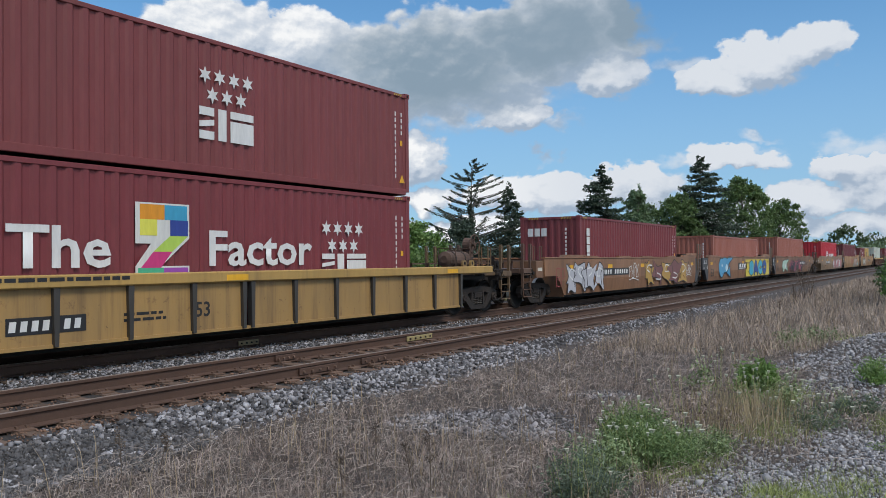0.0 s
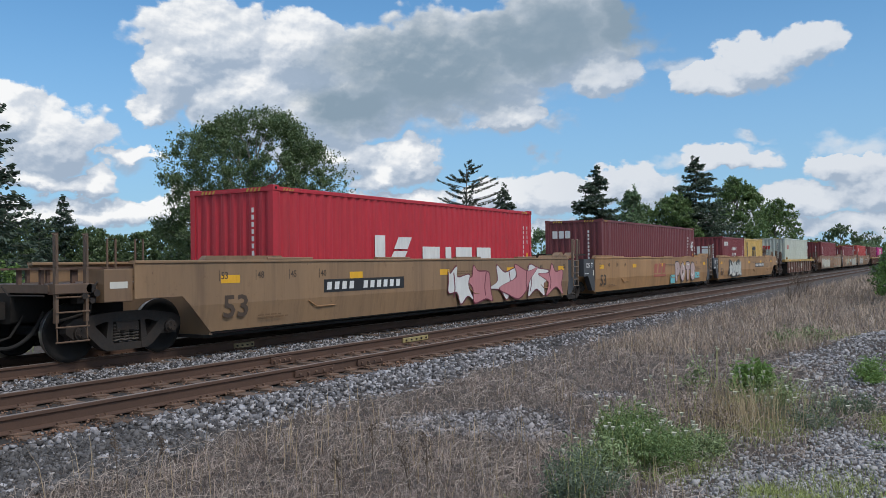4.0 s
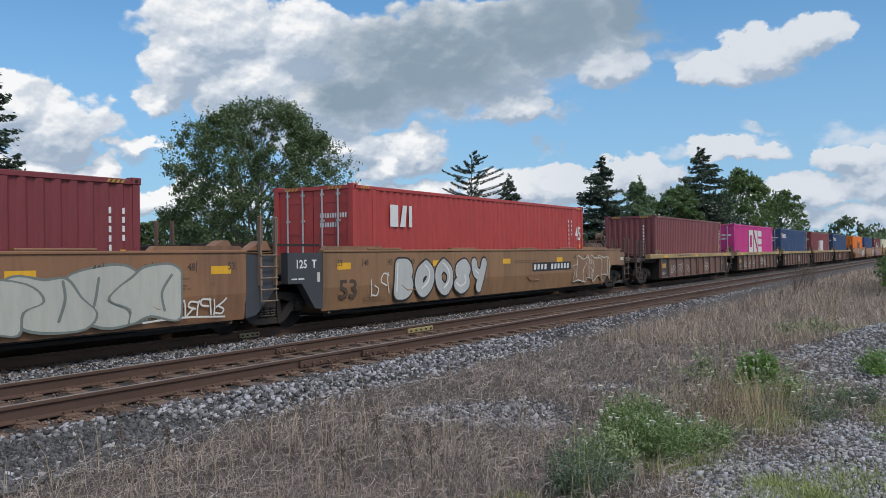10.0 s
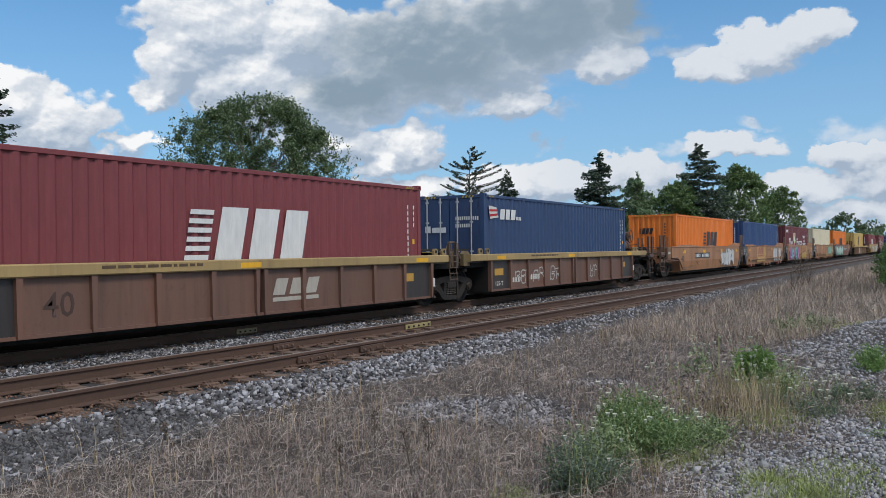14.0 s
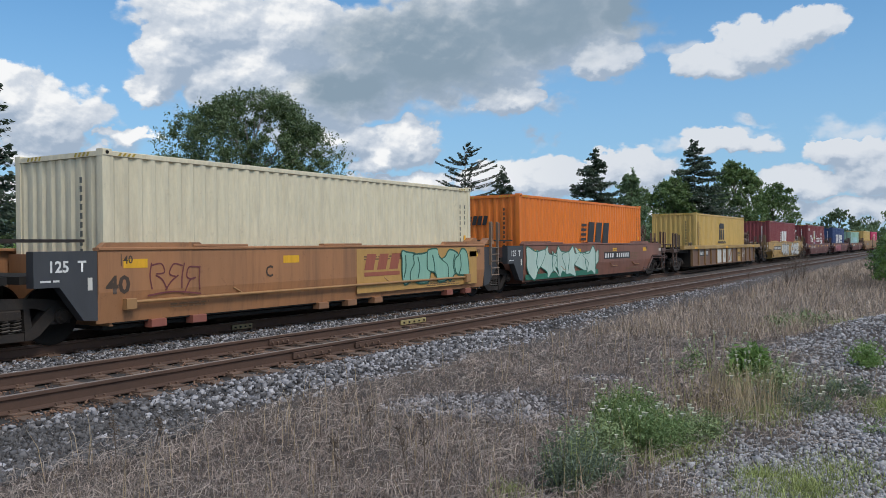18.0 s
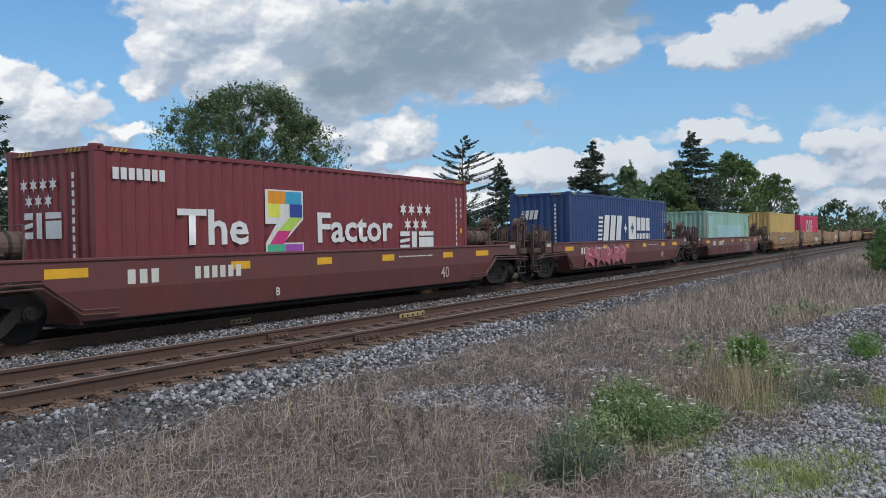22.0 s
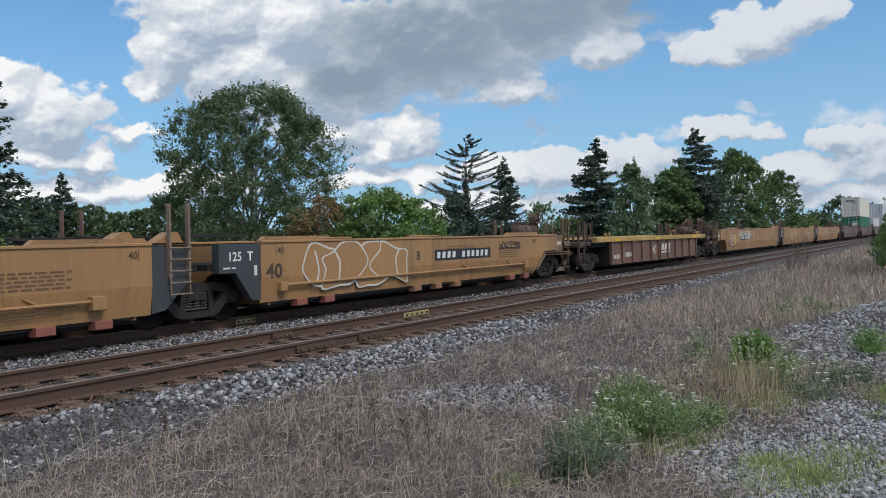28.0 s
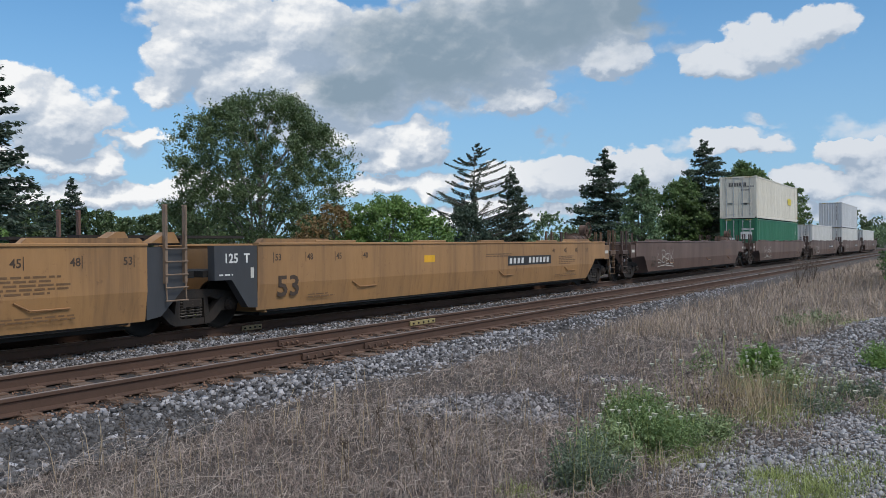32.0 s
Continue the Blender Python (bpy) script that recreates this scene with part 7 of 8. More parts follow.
# ---- trees ----
def cards(points, size, rng, long=1.0, lie=0.0, ways=None):
    """A mesh of many small leaves: one bent four-cornered leaf at each point."""
    pts = np.asarray(points, float)
    n = len(pts)
    a = rng.normal(size=(n, 3))
    if ways is not None:
        a = np.asarray(ways) + 0.45 * a
    a /= np.linalg.norm(a, axis=1, keepdims=True) + 1e-9
    up = rng.normal(size=(n, 3)) + np.array([0, 0, lie])
    b = np.cross(up, a)
    b /= np.linalg.norm(b, axis=1, keepdims=True) + 1e-9
    s = size * rng.uniform(0.6, 1.35, (n, 1))
    v = np.empty((n, 4, 3))
    v[:, 0] = pts - a * s * 0.5 * long
    v[:, 1] = pts + b * s * 0.30
    v[:, 2] = pts + a * s * 0.5 * long
    v[:, 3] = pts - b * s * 0.30
    me = bpy.data.meshes.new("leaves")
    me.vertices.add(n * 4)
    me.vertices.foreach_set("co", v.ravel())
    me.loops.add(n * 4)
    me.loops.foreach_set("vertex_index", np.arange(n * 4))
    me.polygons.add(n)
    me.polygons.foreach_set("loop_start", np.arange(0, n * 4, 4))
    me.update(calc_edges=True)
    return me


def spot(heading, distance):
    a = radians(heading)
    x, y = distance * math.sin(a), distance * math.cos(a)
    return x, y, level(x, y)


def ripple(p, rng):
    """A slow uneven field over points, about -1 to 1."""
    out = np.zeros(len(p))
    for k in range(6):
        w = rng.normal(size=3) * (1.0 + 0.35 * k)
        out += np.sin(p @ w + rng.uniform(0, math.tau)) / (1.0 + 0.25 * k)
    return out / 2.4


def broad_tree(heading, distance, height, half, leaves, count, seed, label, size=0.14, low=0.12, clumps=70, name="tree", squat=1.0, trunks=1, bark=None, group="", foot=0.72, gaps=0.35, peak=0.38, sharp=2.0):
    """A tree or bush with limbs and a ragged crown of many leafy twigs with gaps between them."""
    rng = np.random.default_rng(seed)
    x, y, z = spot(heading, distance)
    t = thing(name, label, "tree" if name == "tree" else "bush", group, at=pose(x, y, z - 0.1))
    per = 11
    n = int(count / per)

    def shape(m, inner):
        k, a = rng.uniform(0, 1, m), rng.uniform(0, math.tau, m)
        wide = np.where(k < peak, foot + (1 - foot) * np.sin(np.minimum(k / peak, 1) * math.pi / 2), np.clip(1 - (np.maximum(k - peak, 0) / (1.02 - peak)) ** sharp, 0, 1) ** 0.6)
        lobes = ripple(np.stack([np.cos(a) * 2.4, np.sin(a) * 2.4, k * 5.0], 1), rng)
        r = half * wide * (0.86 + 0.16 * lobes) * np.sqrt(rng.uniform(inner, 1.0, m))
        return np.stack([r * np.cos(a), r * np.sin(a) * squat, (low + (1 - low) * k) * height * (0.90 + 0.06 * lobes)], 1)

    # most twigs crowd round the ends of the boughs, the rest fill the crown loosely
    ends = shape(clumps, 0.30)
    m = int(n * 0.80)
    pick = rng.integers(0, clumps, m)
    puff = (0.95 * half / math.sqrt(clumps) + 0.10) * rng.uniform(0.65, 1.35, clumps)
    d = rng.normal(size=(m, 3)) + np.array([0, 0, 0.35])
    d /= np.linalg.norm(d, axis=1, keepdims=True)
    crowd = ends[pick] + d * (puff[pick] * rng.uniform(0.25, 1.0, m) ** 0.6)[:, None] * np.array([1.0, 1.0, 0.72])
    loose = shape(int(n * 0.50), 0.04)
    loose = loose[ripple(loose * (3.0 / half), rng) + rng.normal(0, 0.15, len(loose)) > -gaps]
    p = np.concatenate([crowd, loose])
    way = p - np.array([0, 0, height * 0.35])
    way /= np.linalg.norm(way, axis=1, keepdims=True) + 1e-6
    way = way + np.array([0, 0, 0.55]) + rng.normal(size=p.shape) * 0.5
    way /= np.linalg.norm(way, axis=1, keepdims=True)
    reach = (0.035 * half + 0.14) * rng.uniform(0.5, 1.3, (len(p), 1, 1))
    u = rng.uniform(0, 1, (len(p), per, 1))
    pts = p[:, None] + way[:, None] * u * reach + rng.normal(size=(len(p), per, 3)) * (0.008 * half + 0.03)
    pts = pts.reshape(-1, 3)
    pts = pts[pts[:, 2] > 0.12]
    base = height * max(low, 0.05)
    forks = []
    wood = Geo()
    for i in range(trunks):
        dx, dy = (rng.uniform(-0.35, 0.35) * half * 0.4, rng.uniform(-0.2, 0.2) * half) if trunks > 1 else (0.0, 0.0)
        r0 = height * 0.018 / math.sqrt(trunks)
        q = [Vector((dx * 0.3, dy * 0.3, 0)), Vector((dx * 0.6 + rng.uniform(-0.1, 0.1), dy * 0.6, base + height * 0.08)), Vector((dx + rng.uniform(-0.2, 0.2), dy, height * 0.45)), Vector((dx * 1.4 + rng.uniform(-0.3, 0.3), dy * 1.3, height * 0.78))]
        for j in range(3):
            wood.tube(q[j], q[j + 1], r0 * (1 - 0.3 * j), r0 * (0.7 - 0.3 * j) + 0.008, 7, False)
        forks.append(q)
    part("trunk", wood, bark or M_BARK, t)
    for i in range(min(clumps // 3, 48)):
        end = Vector(ends[i])
        q = forks[i % trunks]
        f = min(max(end.z / (height * 0.78) - 0.30, 0.05), 0.9)
        seg = min(int(f * 3), 2)
        start = q[seg].lerp(q[seg + 1], f * 3 - seg)
        mid = start.lerp(end, 0.5) + Vector((0, 0, 0.08 * half))
        w = height * 0.0055
        part("limb", Geo().tube(start, mid, w, w * 0.7, 5, False).tube(mid, end, w * 0.7, 0.006, 5, False), bark or M_BARK, t)
    part("crown", cards(pts, size, rng, 1.25, 1.3), leaves, t, "ragged leafy crown")
    return t


def conifer(heading, distance, height, half, seed, label, leaves=None, count=6000, sparse=False, droop=-0.25, low=0.04, size=0.21, name="tree"):
    """A conifer: a straight trunk with whorls of boughs, each hung with needle sprays."""
    rng = np.random.default_rng(seed)
    x, y, z = spot(heading, distance)
    t = thing(name, label, "tree", at=pose(x, y, z - 0.1))
    part("trunk", Geo().tube((0, 0, 0), (0, 0, height * 0.98), height * 0.014, 0.012, 7, False), M_BARK, t)
    wood = Geo()
    pts, ways = [], []
    layers = int(height / (0.34 if not sparse else 0.45))
    total = 0.0
    boughs = []
    for i in range(layers):
        k = (i + 0.5) / layers
        zz = height * (low + (1 - low) * k)
        for j in range(7 if not sparse else 5):
            a = rng.uniform(0, math.tau)
            r = 1.25 * half * ((1 - k) ** 0.70 if not sparse else min(1.0, 1.25 * (1 - k) ** 0.62)) * rng.uniform(0.62, 1.15) + 0.08
            boughs.append((zz + rng.uniform(-0.30, 0.30), a, r))
            total += r
    for zz, a, r in boughs:
        n = max(3, int(count * r / total))
        u = rng.uniform(0.12 if not sparse else 0.25, 1.0, n)
        bend = (droop if not sparse else 0.10) * r
        side = rng.normal(size=n) * (0.15 if not sparse else 0.055) * r * (1.15 - u * 0.7)
        px = u * r * math.cos(a) - side * math.sin(a)
        py = u * r * math.sin(a) + side * math.cos(a)
        pz = zz + bend * u + (0.22 * r * u * u) + rng.normal(size=n) * (0.06 if not sparse else 0.03) - np.abs(side) * 0.25
        pts.append(np.stack([px, py, pz], 1))
        w = np.stack([np.cos(a) * np.ones(n), np.sin(a) * np.ones(n), np.full(n, -0.15)], 1)
        ways.append(w)
        tip = (r * math.cos(a), r * math.sin(a), zz + bend + 0.18 * r)
        wood.tube((0, 0, zz), tip, 0.012 + r * (0.008 if not sparse else 0.013), 0.006, 4, False)
    b = part("bough", wood, M_BARK, t)
    b["kind"] = "stuff"
    part("needles", cards(np.concatenate(pts), size, rng, 1.0, 2.0, np.concatenate(ways)), leaves or L_SPRUCE, t, "hanging needle sprays")
    return t


def trees():
    conifer(28.4, 36, 10.6, 2.5, 1, "tall dark spruce with ragged boughs at the field's edge", count=22000, droop=-0.15, size=0.22)
    broad_tree(29.8, 33, 2.7, 1.1, L_LIGHT, 1600, 2, "light green bush under the tall spruce", 0.12, 0.05, 18, "bush")
    conifer(33.9, 70, 7.4, 1.6, 3, "narrow dark spruce in the hedge", count=9000, droop=-0.1)
    conifer(32.5, 66, 5.6, 1.6, 4, "small dark spruce in the hedge", count=6000)
    rng = random.Random(5)
    first = None
    for i, h in enumerate((31.0, 32.0, 33.1, 34.9, 36.1, 37.3, 38.5, 39.7, 41.2, 43.0, 49.0, 51.2)):
        d = 74 + rng.uniform(-4, 8)
        broad_tree(h, d, rng.uniform(4.6, 6.2), 2.6, L_OAK, 7000, 20 + i, "dark leafy tree in the hedge behind the field", 0.22, 0.04, 30, group="hedge trees")
    broad_tree(45.6, 45, 10.8, 5.3, L_OAK, 95000, 7, "large broad-leaved tree with grey forked trunks", 0.115, 0.04, 330, trunks=6, foot=0.93, gaps=0.25, sharp=3.0, peak=0.5, bark=M_PALE_BARK)
    broad_tree(50.4, 39, 4.0, 1.9, L_RUST, 8000, 8, "rust-brown bush beside the large tree", 0.12, 0.05, 26, "bush")
    broad_tree(49.0, 41, 3.2, 1.5, L_OAK, 4200, 9, "dark green bush below the large tree", 0.13, 0.04, 26, "bush")
    broad_tree(54.2, 39, 4.4, 2.7, L_LIGHT, 26000, 10, "rounded light green bush behind the railway", 0.12, 0.05, 90, "bush")
    broad_tree(57.2, 42, 3.5, 2.0, L_LIGHT, 9000, 11, "light green bush behind the railway", 0.13, 0.04, 34, "bush")
    conifer(60.1, 58, 8.75, 3.1, 12, "sparse grey-green larch with upturned open boughs", L_LARCH, 20000, True, size=0.14)
    broad_tree(59.6, 55, 4.6, 1.9, L_SPRUCE, 11000, 13, "dark dense juniper bush under the larch", 0.16, 0.05, 30, "bush")
    conifer(62.7, 60, 7.3, 1.75, 14, "slim dark green spruce", count=10000, droop=-0.18)
    broad_tree(65.2, 58, 4.2, 1.8, L_BIRCH, 3000, 15, "thin leafy bush between the conifers", 0.15, 0.06, 24, "bush")
    broad_tree(66.8, 60, 3.2, 1.7, L_OAK, 4000, 16, "dark green bush between the conifers", 0.15, 0.05, 20, "bush")
    conifer(68.9, 63, 8.7, 3.3, 17, "dense dark spruce with drooping boughs", count=30000)
    broad_tree(71.3, 56, 6.9, 2.1, L_BIRCH, 20000, 18, "slender pale green birch with an open crown", 0.14, 0.02, 48, trunks=2, peak=0.28, sharp=0.8, gaps=0.7, foot=0.9)
    broad_tree(73.8, 72, 7.6, 2.8, L_MAPLE, 26000, 19, "leafy tree beside the tall spruce", 0.19, 0.02, 59, foot=0.92, gaps=0.9)
    conifer(75.4, 74, 10.4, 4.1, 40, "tall dense dark spruce among leafy trees", count=38000, size=0.22)
    broad_tree(77.9, 90, 10.7, 3.5, L_MAPLE, 30000, 41, "tall leafy tree beside the dark spruce", 0.21, 0.02, 59, foot=0.92, gaps=0.9)
    broad_tree(80.2, 115, 9.8, 4.0, L_MAPLE, 22000, 42, "leafy tree with a ragged crown at the end of the row", 0.22, 0.02, 58, foot=0.92, gaps=0.9)
    broad_tree(75.8, 76, 4.5, 2.4, L_LIGHT, 6000, 43, "light green bush at the foot of the spruce", 0.15, 0.05, 26, "bush")
    broad_tree(78.6, 96, 4.2, 2.6, L_MAPLE, 6000, 44, "green bush along the track", 0.16, 0.05, 24, "bush")
    broad_tree(81.6, 135, 4.2, 3.6, L_LIGHT, 6000, 45, "low green bush far along the track", 0.22, 0.05, 26, "bush")
    broad_tree(84.0, 205, 9.6, 5.4, L_FAR, 6000, 46, "round distant tree along the railway", 0.36, 0.05, 32)
    broad_tree(82.2, 170, 4.9, 5.0, L_FAR, 5000, 47, "low distant tree along the railway", 0.36, 0.05, 22)
    broad_tree(85.6, 305, 10.8, 7.0, L_FAR, 6000, 48, "broad distant tree along the railway", 0.36, 0.05, 26)
    # brush on the near side of the tracks
    broad_tree(88.0, 38, 3.6, 1.6, L_MAPLE, 8000, 50, "leafy brush on the near side of the tracks", 0.11, 0.04, 36, "bush")
    broad_tree(88.3, 34, 2.7, 1.5, L_LIGHT, 6000, 51, "light green brush on the near side of the tracks", 0.11, 0.04, 24, "bush")
    broad_tree(87.0, 44, 1.6, 1.2, L_OAK, 3500, 52, "low brush on the near side of the tracks", 0.11, 0.04, 16, "bush")
    # the far wood along the horizon
    rng = np.random.default_rng(60)
    pts = []
    for k in range(1500):
        h = rng.uniform(20, 100)
        d = rng.uniform(230, 300)
        x, y, z = spot(h, d)
        top = 3.4 + 1.6 * math.sin(h * 0.9) * math.sin(h * 0.37 + 1)
        q = rng.normal(size=(14, 3)) * np.array([1.6, 1.6, 0.9]) + np.array([x, y, z + rng.uniform(0.3, 1.0) * top])
        pts.append(q)
    pts = np.concatenate(pts)
    ob = new("far_wood", cards(pts, 1.1, rng, 1.2, 0.5))
    ob.data.materials.append(L_FAR)
    tagged(ob, "belt of distant green woods along the horizon", "woods", kind="stuff")


trees()


# ---- stones and growth on the ground ----
ICO = [(0, -0.53, -0.85), (0, 0.53, -0.85), (0, -0.53, 0.85), (0, 0.53, 0.85), (-0.85, 0, -0.53), (-0.85, 0, 0.53), (0.85, 0, -0.53), (0.85, 0, 0.53), (-0.53, -0.85, 0), (0.53, -0.85, 0), (-0.53, 0.85, 0), (0.53, 0.85, 0)]
ICO_F = [(0, 1, 6), (0, 4, 1), (2, 7, 3), (2, 3, 5), (0, 6, 9), (0, 9, 8), (0, 8, 4), (1, 10, 11), (1, 11, 6), (1, 4, 10), (2, 8, 9), (2, 9, 7), (2, 5, 8), (3, 11, 10), (3, 7, 11), (3, 10, 5), (6, 7, 9), (6, 11, 7), (4, 8, 5), (4, 5, 10)]
CUBE = [(x, y, z) for z in (-0.62, 0.62) for y in (-0.62, 0.62) for x in (-0.62, 0.62)]
CUBE_F = [(0, 2, 3), (0, 3, 1), (4, 5, 7), (4, 7, 6), (0, 1, 5), (0, 5, 4), (2, 6, 7), (2, 7, 3), (0, 4, 6), (0, 6, 2), (1, 3, 7), (1, 7, 5)]
OCT = [(1, 0, 0), (-1, 0, 0), (0, 1, 0), (0, -1, 0), (0, 0, 1), (0, 0, -1)]
OCT_F = [(0, 2, 4), (2, 1, 4), (1, 3, 4), (3, 0, 4), (2, 0, 5), (1, 2, 5), (3, 1, 5), (0, 3, 5)]


def rubble(name, at, size, material, label, rng, fine=True):
    """Broken stones, each turned and knocked out of shape, as one heap."""
    base = np.array(CUBE if fine else OCT, float)
    faces = np.array(CUBE_F if fine else OCT_F)
    n, m = len(at), len(base)
    v = base[None] * (1 + rng.uniform(-0.28, 0.28, (n, m, 1))) + rng.uniform(-0.28, 0.28, (n, m, 3))
    v = v * (size[:, None, None] * rng.uniform(0.55, 1.2, (n, 1, 3)))
    a = rng.uniform(0, math.tau, (n, 1))
    tilt = rng.uniform(-0.7, 0.7, (n, 1))
    x, y, z = v[..., 0], v[..., 1], v[..., 2]
    y, z = y * np.cos(tilt) - z * np.sin(tilt), y * np.sin(tilt) + z * np.cos(tilt)
    x, y = x * np.cos(a) - y * np.sin(a), x * np.sin(a) + y * np.cos(a)
    v = np.stack([x, y, z], -1) + np.asarray(at)[:, None]
    f = (faces[None] + (np.arange(n) * m)[:, None, None]).reshape(-1, 3)
    me = bpy.data.meshes.new(name)
    me.vertices.add(n * m)
    me.vertices.foreach_set("co", v.ravel())
    me.loops.add(len(f) * 3)
    me.loops.foreach_set("vertex_index", f.ravel())
    me.polygons.add(len(f))
    me.polygons.foreach_set("loop_start", np.arange(0, len(f) * 3, 3))
    me.update(calc_edges=True)
    me.materials.append(material)
    return tagged(new(name, me), label, "stones", kind="stuff")


def shoulder(x):
    """The line where the crushed stone ends on the camera's side."""
    return 6.72 + 0.95 * np.clip((6.9 - x) / 1.1, 0, 1) + 0.09 * np.sin(x * 1.7) + 0.07 * np.sin(x * 4.3 + 1) - 0.035 * np.clip(x - 12, 0, 12)


def verge(x):
    """The line where the grass ends on the camera's side of the stone."""
    return 6.75 - 0.25 * np.clip((5.6 - x) / 1.6, 0, 1) + 0.09 * np.sin(x * 1.7) + 0.07 * np.sin(x * 4.3 + 1) - 0.03 * np.clip(x - 12, 0, 12)


BED = [(6.3, -0.40), (6.55, -0.36), (7.1, -0.27), (7.55, -0.215), (10.5, -0.205), (11.1, -0.25), (11.6, -0.215), (14.6, -0.205), (15.3, -0.3)]


def bed_height(y):
    return np.interp(y, [p[0] for p in BED], [p[1] for p in BED])


def far_track_stones():
    rng = np.random.default_rng(3)
    for name, lo, hi, per, s0, s1, fine in (("near", 2.0, 15.0, 450, 0.016, 0.047, True), ("far", 15.0, 60.0, 95, 0.026, 0.056, False)):
        rows = []
        for y0, y1, k in ((6.35, 8.05, 1.0), (8.05, 8.25, 0.35), (8.38, 9.75, 0.45), (9.88, 10.3, 0.5), (10.3, 12.2, 1.0), (12.4, 13.8, 0.3)):
            n = int((hi - lo) * (y1 - y0) * per * k)
            x, y = rng.uniform(lo, hi, n), rng.uniform(y0, y1, n)
            # the ragged lower edge of the shoulder
            keep = y > shoulder(x) - 0.08 + rng.normal(0, 0.10, n)
            # ties and plates stay clear between the rails
            on_tie = (np.abs((x + 1.0 + 0.25) % 0.5 - 0.25) < 0.12) & (y > 7.9) & (y < 10.2)
            keep &= ~(on_tie & (rng.uniform(0, 1, n) < 0.93))
            x, y = x[keep], y[keep]
            rows.append(np.stack([x, y, bed_height(y) + rng.uniform(-0.012, 0.028, len(x)) - 0.06 * ((y > 8.25) & (y < 9.85)) - 0.035 * ((y > 7.8) & (y <= 8.25))], 1))
        at = np.concatenate(rows)
        rubble("ballast_stones", at, rng.uniform(s0, s1, len(at)) * np.where(at[:, 1] > 8.0, 0.72, 1.0), M_STONE, "grey crushed stone heaped along the tracks", rng, fine)

    # rust-stained chips between and beside the rails
    x, y = rng.uniform(2.0, 24.0, 16000), rng.uniform(7.75, 10.1, 16000)
    keep = (np.abs(np.abs(y - TRACK_NEAR) - 0.755) > 0.09) & (rng.uniform(0, 1, len(x)) < 0.45 + 0.4 * np.sin(x * 2.1) * np.sin(y * 7 + x))
    x, y = x[keep], y[keep]
    at = np.stack([x, y, bed_height(y) + 0.012 + rng.uniform(-0.01, 0.02, len(x)) - 0.012 * ((y > 8.25) & (y < 9.85))], 1)
    rubble("rusty_chips", at, rng.uniform(0.010, 0.026, len(x)), M_RUST_STONE, "rust-stained stone chips between the rails", rng, False)


far_track_stones()


def in_view(rng, n, near, far, power=1.0):
    """Places spread over the field before the camera, thinner with distance."""
    a = np.radians(rng.uniform(26, 92, n))
    r = near * (far / near) ** (rng.uniform(0, 1, n) ** power)
    return r * np.sin(a), r * np.cos(a), r


def gravelly(x, y):
    """How bare and stony the ground is there, from 0 to 1."""
    wob = 0.25 * np.sin(x * 2.3 + y * 1.1) + 0.2 * np.sin(y * 3.7 - x * 1.9)
    a = np.hypot((x - 8.45) / 0.95, (y - 4.65) / 1.0)
    b = np.hypot((x - 7.4) / 2.6, (y - 0.3) / 1.75)
    c = np.hypot((x - 15.2) / 5.2, (y - 0.2) / 2.3)
    d = np.hypot((x - 10.6) / 0.5, (y - 4.1) / 0.4)
    v = np.minimum(np.minimum(a, b), np.minimum(c, d)) + wob * 0.6
    return np.clip((1.12 - v) * 2.2, 0, 1)


def cindery(x, y):
    """The dark bare corner at the foot of the stone shoulder."""
    v = np.hypot((x - 4.4) / 2.1, (y - 7.0) / 0.75) + 0.12 * np.sin(x * 5 + y * 3) + 0.1 * np.sin(y * 9 - x * 4)
    return np.clip((1.1 - v) * 4, 0, 1)


def heights(x, y):
    return np.array([level(p, q) for p, q in zip(x, y)])


def gravel():
    rng = np.random.default_rng(5)
    x, y, r = in_view(rng, 165000, 4.0, 26)
    g = gravelly(x, y)
    keep = (rng.uniform(0, 1, len(x)) < g) & (y < 6.9)
    x, y, r = x[keep], y[keep], r[keep]
    flat = (y > 3.2) & (x < 12)
    at = np.stack([x, y, heights(x, y) + rng.uniform(-0.004, 0.010, len(x))], 1)[flat]
    rubble("stony_patch", at, rng.gamma(4, 0.0045, len(at)) + 0.005, M_PATCH, "small grey stones in a trodden bare patch of the grass", rng, False)
    x, y, r = x[~flat], y[~flat], r[~flat]
    at = np.stack([x, y, heights(x, y) + rng.uniform(-0.004, 0.014, len(x))], 1)
    rubble("gravel", at, (rng.gamma(4, 0.0027, len(x)) + 0.004) * (0.70 + r * 0.045), M_GRAVEL, "pale loose gravel in bare patches and a low heap", rng, True)

    x, y = rng.uniform(2.2, 6.8, 19000), rng.uniform(6.1, 7.9, 19000)
    keep = rng.uniform(0, 1, len(x)) < cindery(x, y)
    x, y = x[keep], y[keep]
    at = np.stack([x, y, np.maximum(heights(x, y), np.where(y > 6.55, bed_height(y), -9.0)) + rng.uniform(-0.004, 0.010, len(x))], 1)
    keep = rng.uniform(0, 1, len(x)) < 0.045
    rubble("loose_stones", at[keep], rng.uniform(0.015, 0.045, keep.sum()), M_STONE, "loose grey stones strewn over the cinders", rng, True)
    rubble("cinders", at, rng.gamma(3, 0.0045, len(x)) + 0.003, M_CINDER, "dark fine cinders at the foot of the stone shoulder", rng, False)


gravel()


